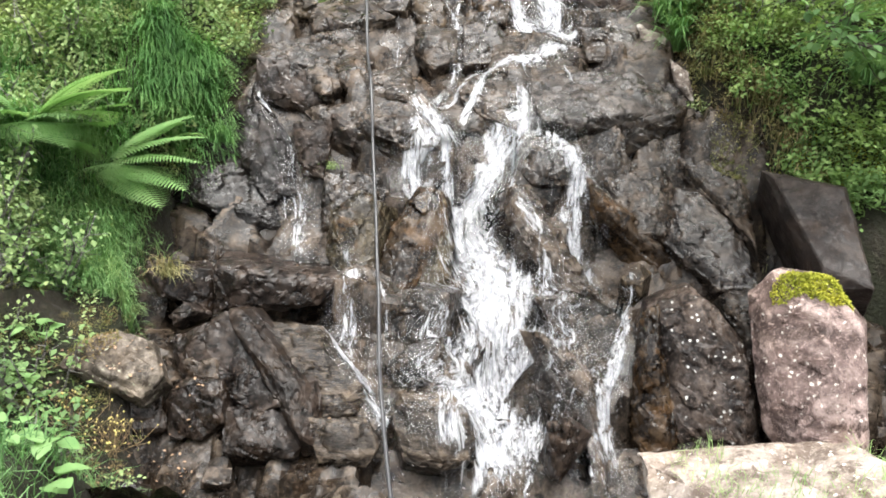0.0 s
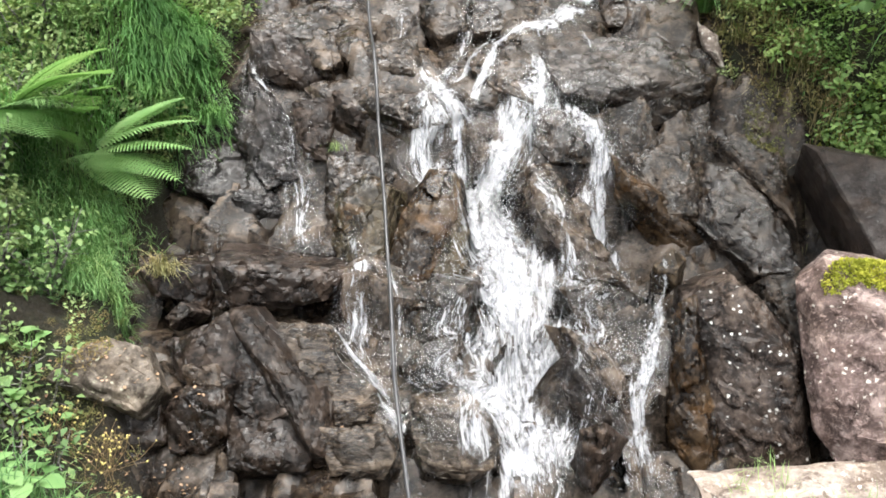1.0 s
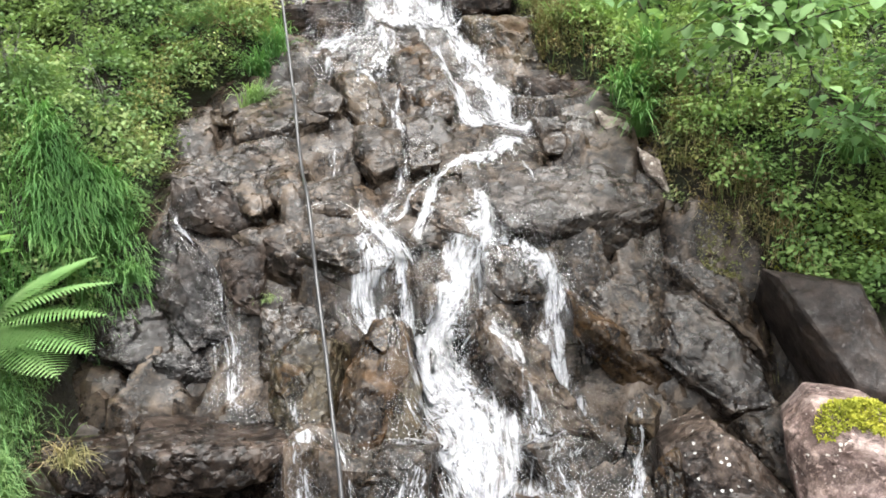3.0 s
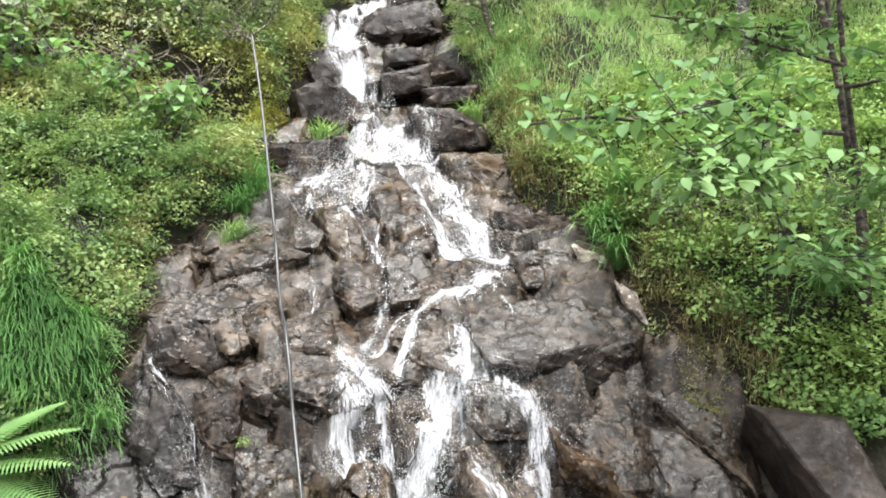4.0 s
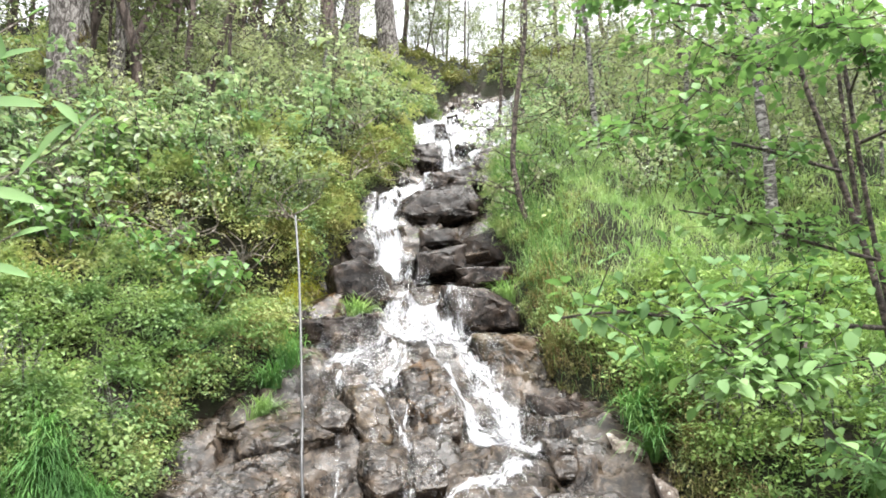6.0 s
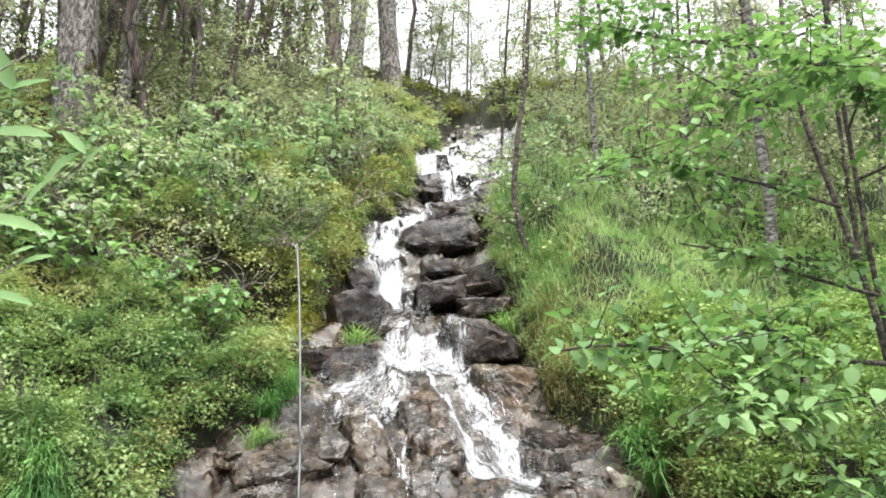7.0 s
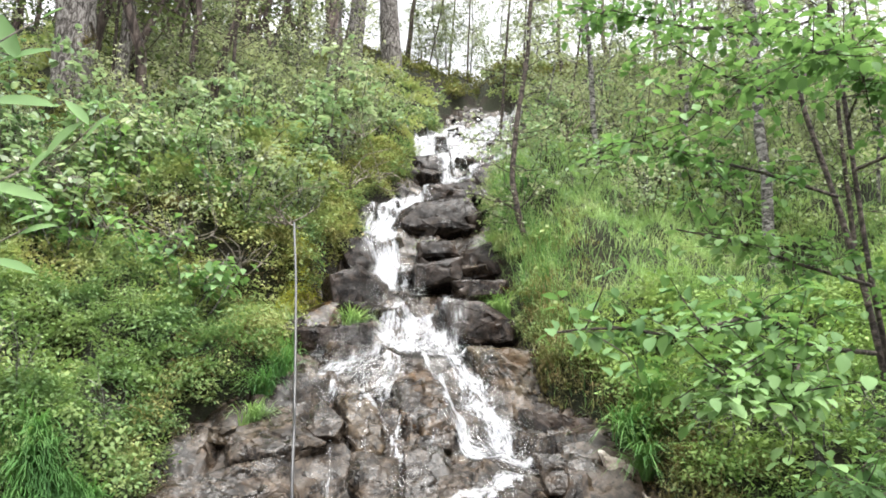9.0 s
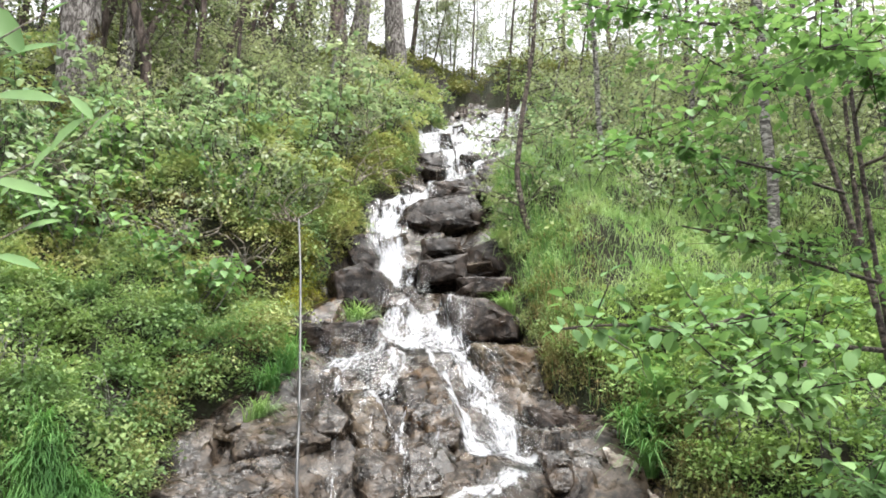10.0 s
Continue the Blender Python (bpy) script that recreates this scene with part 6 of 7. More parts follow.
limbed_tree("alder_tree", "young alder with dark stems and broad pale green leaves",
    [([(2.72, 4.3, 0.75), (2.64, 4.3, 1.67), (2.57, 4.35, 2.49), (2.47, 4.4, 3.14), (2.37, 4.45, 3.67), (2.33, 4.5, 4.36), (2.35, 4.5, 5.31)], 0.025, 0.011),
     ([(2.72, 4.3, 0.8), (2.67, 4.3, 1.65), (2.54, 4.25, 2.6), (2.48, 4.2, 3.53), (2.43, 4.15, 4.23), (2.5, 4.15, 5.23)], 0.02, 0.009)],
    [([(2.52, 4.25, 2.15), (1.78, 3.5, 2.08), (1.35, 3.1, 2.16), (0.9, 2.8, 2.02), (0.65, 2.75, 2.04), (0.45, 2.75, 2.01)], 0.016, 0.004),
     ([(1.56, 3.3, 2.12), (1.15, 2.8, 1.85), (0.92, 2.6, 1.91)], 0.008, 0.003),
     ([(1.68, 3.4, 2.09), (1.23, 2.7, 1.78), (1.21, 2.6, 1.74)], 0.008, 0.003),
     ([(2.48, 4.38, 3.09), (1.78, 3.9, 3.05), (1.23, 3.6, 3.03), (0.92, 3.5, 3.04), (0.73, 3.5, 2.89)], 0.011, 0.003),
     ([(2.35, 4.45, 3.74), (1.9, 4.2, 3.68), (1.56, 4.0, 3.71), (1.31, 3.9, 3.81)], 0.011, 0.003),
     ([(2.48, 4.2, 3.71), (2.21, 3.6, 3.56), (1.76, 3.1, 3.33), (1.52, 2.9, 3.18)], 0.01, 0.003),
     ([(2.54, 4.25, 2.53), (2.07, 4.0, 2.56), (1.57, 3.8, 2.64), (1.25, 3.7, 2.66)], 0.012, 0.004),
     ([(2.44, 4.2, 4.19), (1.89, 4.0, 3.9), (1.37, 3.9, 3.89), (1.0, 3.9, 3.97)], 0.01, 0.003),
     ([(2.34, 4.5, 4.3), (1.8, 4.6, 4.3), (1.3, 4.7, 4.4), (0.9, 4.7, 4.5)], 0.01, 0.003),
     ([(2.64, 4.28, 1.5), (2.07, 3.6, 1.44), (1.69, 3.2, 1.54)], 0.012, 0.003),
     ([(2.5, 4.2, 3.2), (2.6, 3.7, 3.2), (2.4, 3.3, 3.0)], 0.012, 0.003),
     ([(2.55, 4.25, 2.4), (2.7, 3.8, 2.4), (2.4, 3.4, 2.3)], 0.012, 0.003),
     ([(2.6, 4.28, 1.9), (2.6, 3.8, 1.8), (2.2, 3.4, 1.85)], 0.012, 0.003),
     ([(2.38, 4.45, 3.9), (2.7, 4.8, 4.2), (2.9, 5.0, 4.4)], 0.012, 0.003),
     ([(2.48, 4.2, 3.5), (2.1, 3.4, 3.4), (1.87, 3.2, 3.36), (1.66, 3.1, 3.3)], 0.008, 0.003)],
    BARK_ALDER, ALDER, 0.06, 40, 5, None, 0.36, 24, 0.035)


def leafy_shoot(label, foot, stems, leaves):
    """Thin pale stems with single broad leaves, each given by its base, tip and width ratio."""
    root = new("willow_shoot")
    root.location = foot
    off = np.asarray(foot, float)
    for pts in stems:
        line = smooth_line([foot, (foot[0], foot[1], pts[0][2] - 0.4), *pts], 36)
        v, f = tube(line - off, np.linspace(0.006, 0.0014, 36), 6)
        mesh_object("stem", v, f, DEAD_WOOD, True, root)
    for k, (a, b, ratio) in enumerate(leaves):
        a, b = np.asarray(a), np.asarray(b)
        ln = np.linalg.norm(b - a)
        ahead = (b - a) / ln
        across = np.cross(ahead, (0.3 * math.sin(k * 2.1), -0.75, 0.65))
        across /= np.linalg.norm(across)
        up = np.cross(across, ahead)
        tv, tf = leaf_shape(1.0, 0.8 * ratio, 0.35, 0.06 + 0.04 * (k % 3))
        tv = tv * ln
        v = a + tv[:, :1] * across + tv[:, 1:2] * ahead + tv[:, 2:] * up
        mesh_object("leaf", v - off, tf, ALDER, True, root)
    return tagged(root, label, "shoot")


leafy_shoot("broad-leaved green shoots reaching in from the bank", (-1.75, 0.9, -0.1), [
    [(-0.829, 1.35, 1.891), (-0.812, 1.55, 2.064), (-0.79, 1.6, 2.125), (-0.73, 1.6, 2.144), (-0.664, 1.6, 2.192), (-0.611, 1.6, 2.256)],
    [(-0.874, 1.4, 2.192), (-0.824, 1.5, 2.296), (-0.805, 1.55, 2.382), (-0.753, 1.55, 2.42), (-0.694, 1.55, 2.454)],
    [(-0.808, 1.4, 1.859), (-0.763, 1.5, 1.945), (-0.74, 1.55, 1.983), (-0.696, 1.55, 2.016)]], [
    ((-0.841, 1.6, 2.274), (-0.7, 1.58, 2.269), 0.4),
    ((-0.64, 1.6, 2.234), (-0.682, 1.58, 2.279), 0.5),
    ((-0.649, 1.6, 2.241), (-0.713, 1.58, 2.166), 0.5),
    ((-0.646, 1.6, 2.202), (-0.594, 1.58, 2.255), 0.3),
    ((-0.686, 1.6, 2.189), (-0.659, 1.58, 2.209), 0.6),
    ((-0.698, 1.6, 2.183), (-0.735, 1.58, 2.13), 0.5),
    ((-0.818, 1.6, 2.109), (-0.684, 1.58, 2.079), 0.3),
    ((-0.806, 1.55, 2.326), (-0.698, 1.53, 2.364), 0.35),
    ((-0.835, 1.55, 2.439), (-0.756, 1.53, 2.338), 0.4),
    ((-0.738, 1.55, 2.423), (-0.687, 1.53, 2.444), 0.4),
    ((-0.755, 1.55, 1.955), (-0.662, 1.53, 1.936), 0.3),
    ((-0.713, 1.55, 2.0), (-0.643, 1.53, 2.024), 0.35),
    ((-0.726, 1.55, 2.02), (-0.673, 1.53, 2.035), 0.35)])


def slender_tree(name, label, pts, r0, r1, bark, leaf_mat, leaf_size, crown, seed, reach=0.9, limbs=16, per_metre=20, start=0.3, shape=None, group="", twigs=6):
    """A thin tree with limbs all round from start upward."""
    line = smooth_line(pts, 40)
    r = np.random.default_rng(seed)
    arms = []
    for _ in range(limbs):
        i = int((start + (1 - start) * r.uniform(0, 1)) * 39)
        a = r.uniform(0, 6.28)
        ln = reach * r.uniform(0.5, 1.1) * (1.1 - 0.6 * i / 39)
        tip = line[i] + np.array([math.cos(a) * ln, math.sin(a) * ln, ln * r.uniform(0.1, 0.7)])
        arms.append((wander(line[i], tip, 0.06, int(r.integers(1e6)), 8), max(0.004, r0 * 0.18), 0.003))
    return limbed_tree(name, label, [(pts, r0, r1)], arms, bark, leaf_mat, leaf_size, per_metre, seed, LEAF_SMALL if shape is None else shape, crown, twigs, 0.05, group, 9)


def footed(x, y, *more):
    """A trunk line whose foot stands in the ground."""
    z = float(ground_height(x, y))
    return [(x, y, z - 0.1), *more]


slender_tree("rowan_sapling", "slim crooked sapling with grey bark beside the cascade", footed(1.2, 7.6, (1.04, 7.65, 3.7), (0.95, 7.7, 4.3), (1.02, 7.8, 5.05), (1.16, 7.9, 5.93), (1.26, 8.0, 7.4)), 0.035, 0.02, BARK_ALDER, BIRCH, 0.055, 0.3, 71, 0.7, 26, 22, 0.1)
slender_tree("birch_tree", "slim pale birch on the grassy slope", footed(3.34, 7.0, (3.35, 7.0, 4.5), (3.36, 7.0, 5.42), (3.3, 7.1, 8.0)), 0.06, 0.03, BARK_BIRCH, BIRCH, 0.05, 0.35, 72, 1.2, 26, 22, 0.35, group="thin birches")
slender_tree("birch_tree", "thin birch with bare lower stem", footed(2.2, 9.0, (2.14, 9.0, 6.2), (2.0, 9.1, 9.5)), 0.04, 0.02, BARK_BIRCH, BIRCH, 0.05, 0.35, 73, 1.1, 20, 18, 0.3, group="thin birches")
slender_tree("birch_tree", "thin grey birch beside the old pine", footed(-4.2, 10.0, (-4.32, 10.0, 6.22), (-4.3, 10.0, 7.55), (-4.5, 10.0, 11)), 0.1, 0.07, BARK_PINE, BIRCH, 0.05, 0.3, 74, 0.8, 12, 10, 0.45, group="thin birches")


def pine(label, pts, r0, r1, bark, seed, burl=None):
    line = smooth_line(pts, 50)
    base = np.asarray(pts[0], float)
    root = new("pine_tree")
    root.location = base
    r = np.random.default_rng(seed)
    v, f = tube(line - base, np.linspace(r0, r1, 50), 28)
    cen = np.repeat(line - base, 28, axis=0)
    d = v - cen
    ang = np.arctan2(d[:, 1], d[:, 0])
    rough = 0.16 * fractal(ang * 5, v[:, 2] * 3.5, seed, 4)
    v = cen + d * (1 + rough)[:, None]
    mesh_object("trunk", v, f, bark, True, root)
    if burl:
        (bx, by, bz), br = burl
        stub = wander((bx, by, bz), (bx + 0.16, by - 0.25, bz + 0.12), 0.2, seed, 10)
        v, f = tube(stub - base, np.linspace(br, br * 0.35, 10), 8)
        mesh_object("branch_stub", v, f, BARK_RED, True, root)
        k = 260
        p = np.array([bx + 0.1, by - 0.12, bz - 0.1]) + r.normal(0, 1, (k, 3)) * (0.05, 0.05, 0.1) - base
        mesh_object_moss = scatter("moss", small_leaf(), p, turns(r.uniform(0, 6, k), r.uniform(-1, 1, k), r.uniform(0, 6, k)), r.uniform(0.015, 0.03, k), MOSS_BROWN, root, "brown-green moss tuft")
        mesh_object_moss["kind"] = "stuff"
    arms = []
    for k in range(14):
        i = int(r.uniform(0.6, 1) * 49)
        a = r.uniform(0, 6.28)
        ln = r.uniform(0.7, 1.6)
        arms.append(wander(line[i] - base, line[i] - base + np.array([math.cos(a) * ln, math.sin(a) * ln, r.uniform(-0.2, 0.4)]), 0.1, int(r.integers(1e6)), 9))
    v, f = joined([tube(a, np.linspace(0.02, 0.005, 9), 5) for a in arms])
    mesh_object("limb", v, f, bark, True, root)["kind"] = "stuff"
    tw = [t for k, a in enumerate(arms) for t in twigs_from(a, 8, 0.35, seed + k)]
    leaves_along("crown", tw, 90, 0.07, blade(0.4, 1, 0.05), NEEDLE, root, seed, 0.05, -0.5)["kind"] = "stuff"
    return tagged(root, label, "tree", "pines on the slope")


pine("thick old pine with flaky grey bark and a mossy stub", footed(-4.38, 9.2, (-4.5, 9.2, 5.43), (-4.65, 9.2, 7.03), (-4.9, 9.2, 9.7), (-5.0, 9.2, 12.5)), 0.26, 0.18, BARK_PINE, 81, ((-4.37, 9.0, 6.37), 0.042))
pine("reddish-grey pine trunk on the crest", footed(-1.58, 13.0, (-1.84, 13.0, 9.54), (-2.1, 13, 14)), 0.17, 0.12, BARK_RED, 82)
pine("grey pine trunk on the crest", footed(-1.5, 14.0, (-1.43, 14.0, 10.2), (-1.3, 14, 15)), 0.17, 0.12, BARK_PINE, 83)
pine("mossy grey pine trunk on the crest", footed(-0.68, 15.0, (-0.9, 15.0, 10.84), (-1.0, 15, 15)), 0.22, 0.17, BARK_PINE, 84)

# thin trees and undergrowth on the slope and crest, built once in a few forms and set out
r_wood = np.random.default_rng(404)
forms = []
for k in range(5):
    h = (3.2, 4.5, 2.2, 5.5, 3.6)[k]
    forms.append(slender_tree("birch_tree", "thin young birch among undergrowth on the slope", [(0, 0, -0.1), (0.1 * k - 0.2, 0.1, h * 0.5), (0.05, 0.2 - 0.1 * k, h)], 0.026, 0.008, BARK_ALDER if k % 2 else BARK_BIRCH, BIRCH, 0.052, 0.3, 500 + k, 0.75, 30, 34, 0.12, group="young trees on the slope"))
spots = [(1.9, 11.5), (2.6, 12.6), (3.3, 10.8), (1.4, 13.2), (0.3, 16.5), (1.1, 17.5), (2.2, 15.6), (3.6, 13.5), (4.6, 12.2), (4.4, 9.6), (5.2, 10.8), (4.0, 8.2), (5.6, 8.6), (3.0, 15.2), (5.0, 15.0), (6.2, 13.0), (6.6, 10.2), (-0.2, 17.8), (-1.0, 18.2), (4.0, 17.5), (2.4, 19.0), (0.0, 16.4), (0.5, 17.2), (1.0, 16.6), (-0.9, 16.2), (0.2, 18.2),
         (-2.6, 9.6), (-3.2, 11.0), (-4.4, 10.0), (-5.0, 8.4), (-2.2, 12.0), (-5.6, 11.0), (-4.2, 13.0), (-3.0, 14.4), (-6.2, 9.4), (-1.6, 10.6), (3.8, 6.4), (4.6, 7.2), (0.6, 18.8), (1.8, 21.0), (3.2, 21.0), (5.6, 19.0), (7.4, 16.0), (3.4, 9.3), (2.9, 8.1)]
for k, (x, y) in enumerate(spots):
    s = r_wood.uniform(0.7, 1.25)
    place = pose(x, y, float(ground_height(x, y)), r_wood.uniform(-6, 6), r_wood.uniform(-6, 6), r_wood.uniform(0, 360)) @ Matrix.Diagonal((s, s, s, 1))
    if k < len(forms):
        forms[k].matrix_world = place
    else:
        dup = copy_thing(forms[k % len(forms)], pose(0, 0, 0))
        dup.matrix_world = place

# leafy bushes of the undergrowth
def bush(label, height, stems, leaf_size, per_metre, mat, seed, group):
    r = np.random.default_rng(seed)
    root = new("bush")
    lines = []
    for _ in range(stems):
        a, ln = r.uniform(0, 6.28), height * r.uniform(0.6, 1.1)
        tip = np.array([math.cos(a) * ln * 0.6, math.sin(a) * ln * 0.6, ln])
        stem = wander((0, 0, -0.05), tip, 0.08, int(r.integers(1e6)), 9)
        v, f = tube(stem, np.linspace(0.008, 0.002, 9), 5)
        mesh_object("stem", v, f, BARK_BIRCH, True, root)
        lines += twigs_from(stem, 7, height * 0.3, int(r.integers(1e6)))
        lines.append(stem[4:])
    v, f = joined([tube(ln[[0, -1]], [0.003, 0.001], 3) for ln in lines])
    mesh_object("twig", v, f, BARK_BIRCH, True, root)["kind"] = "stuff"
    leaves_along("foliage", lines, per_metre, leaf_size, LEAF_SMALL, mat, root, seed, 0.035)["kind"] = "stuff"
    return tagged(root, label, "bush", group)


def set_out(forms_made, places, seed, sizes=(0.7, 1.2)):
    r = np.random.default_rng(seed)
    for k, (x, y) in enumerate(places):
        s = r.uniform(*sizes)
        m = pose(x, y, float(ground_height(x, y)), 0, 0, r.uniform(0, 360)) @ Matrix.Diagonal((s, s, s, 1))
        ob = forms_made[k] if k < len(forms_made) else copy_thing(forms_made[k % len(forms_made)], pose(0, 0, 0))
        ob.matrix_world = m


def strewn(count, x_of, y_of, side, seed, least=0.15):
    r = np.random.default_rng(seed)
    out = []
    while len(out) < count:
        x, y = r.uniform(*x_of), r.uniform(*y_of)
        left, right = outside(np.array([x]), np.array([y]))
        if (left if side < 0 else right)[0] > least:
            out.append((x, y))
    return out


set_out([bush("broad-leaved pale green herb bush on the bank", 0.5 + 0.1 * k, 7, 0.1, 16, ALDER, 730 + k, "broad-leaved bank bushes") for k in range(2)], strewn(26, (-5, -1.6), (6.3, 8.4), -1, 46, 0.4), 47)
set_out([bush("leafy green undergrowth bush on the wooded slope", 0.7 + 0.1 * k, 8, 0.055, 30, BIRCH, 700 + k, "undergrowth bushes") for k in range(4)], strewn(64, (-5.5, 0.2), (6.5, 13), -1, 41, 0.35), 42)
set_out([bush("light green leafy bush in the grass", 0.8 + 0.1 * k, 8, 0.055, 30, BIRCH, 710 + k, "bushes on the grassy slope") for k in range(3)], strewn(50, (1.0, 7), (7.5, 14), 1, 43, 0.3), 44)
set_out([bush("low green bush on the lower bank", 0.4, 8, 0.04, 50, BILBERRY_FRESH, 720, "low bank bushes")], [(-2.5, 3.4), (-2.3, 3.0), (2.3, 4.75), (2.7, 4.9), (2.0, 5.2), (-2.0, 5.0), (2.9, 4.6), (-2.7, 4.4), (-2.5, 4.8), (-1.95, 2.6), (-2.2, 2.7), (-1.75, 2.15), (-2.1, 3.2), (-2.4, 3.1), (-2.3, 4.1), (-2.6, 4.0), (-2.8, 3.7), (1.9, 4.9), (2.4, 5.6)], 45)

# young sallows: dark upright stems with flat tiers of pale leaves
def sallow(label, height, stems, mat, seed, group, leaf=0.085):
    r = np.random.default_rng(seed)
    root = new("sallow_shrub")
    lines = []
    for _ in range(stems):
        a, ln = r.uniform(0, 6.28), height * r.uniform(0.65, 1.1)
        tip = np.array([math.cos(a) * ln * 0.3, math.sin(a) * ln * 0.3, ln])
        stem = wander((0, 0, -0.05), tip, 0.1, int(r.integers(1e6)), 11)
        v, f = tube(stem, np.linspace(0.009, 0.003, 11), 5)
        mesh_object("stem", v, f, BARK_ALDER, True, root)
        for i in range(4, 11):
            way = r.uniform(0, 6.28)
            reach = height * r.uniform(0.22, 0.42) * (1.25 - i / 14)
            end = stem[i] + np.array([math.cos(way) * reach, math.sin(way) * reach, r.uniform(-0.02, 0.07)])
            lines.append(wander(stem[i], end, 0.07, int(r.integers(1e6)), 5))
    v, f = joined([tube(ln, np.linspace(0.004, 0.0015, 5), 3) for ln in lines])
    mesh_object("twig", v, f, BARK_ALDER, True, root)["kind"] = "stuff"
    leaves_along("foliage", lines, 34, leaf, LEAF, mat, root, seed, 0.012, 0.1)["kind"] = "stuff"
    return tagged(root, label, "bush", group)


set_out([sallow("young sallow with dark stems and flat tiers of pale leaves", 0.85 + 0.15 * k, 4, SALLOW, 760 + k, "young sallows on the wooded bank") for k in range(3)],
    [(-2.9, 7.5), (-2.2, 7.6), (-1.9, 8.3), (-2.6, 8.4), (-3.4, 8.0), (-1.4, 8.9), (-2.2, 9.2), (-3.1, 9.1), (-3.9, 8.6), (-1.5, 10.0), (-3.7, 7.2), (-1.0, 9.8), (-2.7, 10.2), (-4.2, 7.6), (-1.35, 7.9), (-3.2, 6.7), (-4.0, 6.5), (-0.6, 11.2)], 761, (0.8, 1.2))
set_out([sallow("pale leafy sapling bush in the grass beside the cascade", 0.8 + 0.2 * k, 4, SALLOW, 770 + k, "young sallows on the grassy bank", 0.07) for k in range(2)],
    [(1.15, 8.3), (1.5, 9.0), (1.2, 9.7), (1.9, 9.9), (1.7, 10.8), (2.4, 8.5), (2.6, 9.6), (2.2, 11.3), (2.9, 10.4), (1.75, 7.9), (2.9, 7.4), (3.5, 8.2), (2.3, 7.2), (1.6, 12.0)], 771, (0.7, 1.15))


# dense dark wood at the back
def far_wood(label, count, x_of, y_of, seed, height, keep_out):
    r = np.random.default_rng(seed)
    pieces, tips = [], []
    for _ in range(count):
        x, y = r.uniform(*x_of), r.uniform(*y_of)
        if keep_out(x, y):
            continue
        z = float(ground_height(x, y))
        h = r.uniform(*height)
        lean = r.normal(0, 0.25, 2)
        line = wander((x, y, z - 0.2), (x + lean[0], y + lean[1], z + h), 0.02, int(r.integers(1e6)), 10)
        th = r.uniform(0.03, 0.11)
        pieces.append(tube(line, np.linspace(th, th * 0.4, 10), 7))
        for _ in range(16):
            i = int(r.uniform(1, 9.9))
            a, ln = r.uniform(0, 6.28), r.uniform(0.3, 1.3)
            tip = line[i] + np.array([math.cos(a) * ln, math.sin(a) * ln, r.uniform(-0.3, 0.3)])
            arm = wander(line[i], tip, 0.08, int(r.integers(1e6)), 4)
            pieces.append(tube(arm, np.linspace(0.012, 0.004, 4), 3))
            tips.append(arm)
    root = new("far_wood")
    v, f = joined(pieces)
    mesh_object("trunk", v, f, BARK_RED, True, root)["kind"] = "stuff"
    leaves_along("foliage", tips, 24, 0.11, LEAF_SMALL, NEEDLE, root, seed, 0.16)["kind"] = "stuff"
    return tagged(root, label, "woods", kind="stuff")


far_wood("dense dark wood of thin conifers behind the slope", 130, (-13, -1.8), (9.5, 22), 601, (4, 8), lambda x, y: x > -2.6 and y < 15)
# second wood is never in view: added to block low sky light from behind
far_wood("unseen tall wood added behind the path to darken low reflections", 44, (-22, 22), (-24, -7), 603, (7, 12), lambda x, y: False)
far_wood("open light wood on the skyline", 22, (-2, 18), (16.5, 28), 602, (2.5, 6), lambda x, y: False)


# ---- small things ----
def dead_twigs(at, count, reach, label, seed):
    r = np.random.default_rng(seed)
    root = new("dead_shrub")
    root.location = at
    for _ in range(count):
        a = r.uniform(0, 6.28)
        tip = np.array([math.cos(a) * reach, math.sin(a) * reach * 0.6 - 0.1, r.uniform(-0.2, 1.0) * reach])
        line = wander((0, 0, 0), tip * r.uniform(0.5, 1.1), 0.18, int(r.integers(1e6)), 10)
        v, f = tube(line, np.linspace(0.01, 0.003, 10), 5)
        mesh_object("twig", v, f, DEAD_WOOD, True, root)
    return tagged(root, label, "dead twigs")


def on_ground(x, y, up=0.02):
    return (x, y, float(ground_height(x, y)) + up)


dead_twigs(on_ground(-2.9, 6.95, 0.4), 12, 0.45, "bare brown roots under the bank step", 14)
dead_twigs(on_ground(-1.65, 7.0, 0.4), 10, 0.4, "dry twigs and roots at the bank step", 15)
dead_twigs(on_ground(-1.3, 7.3, 0.2), 12, 0.4, "grey bare twigs hanging over the stream edge", 16)
dead_twigs(on_ground(-3.3, 7.0, 0.4), 12, 0.5, "grey bare branches over a dark hollow", 17)
dead_twigs(on_ground(-2.3, 6.95, 0.45), 14, 0.5, "tangle of bare grey twigs on the bank", 11)
dead_twigs(on_ground(-0.85, 8.6, 0.2), 12, 0.5, "bare grey roots and twigs hanging at the stream edge", 12)
dead_twigs(on_ground(-0.62, 9.1, 0.35), 16, 0.45, "grey bare roots hanging below the heather bank", 18)
dead_twigs(on_ground(-0.78, 9.3, 0.5), 14, 0.5, "tangle of dead heather stems over the stream", 19)
dead_twigs(on_ground(1.9, 9.4, 0.2), 10, 0.6, "dry brown twigs in the grass", 13)


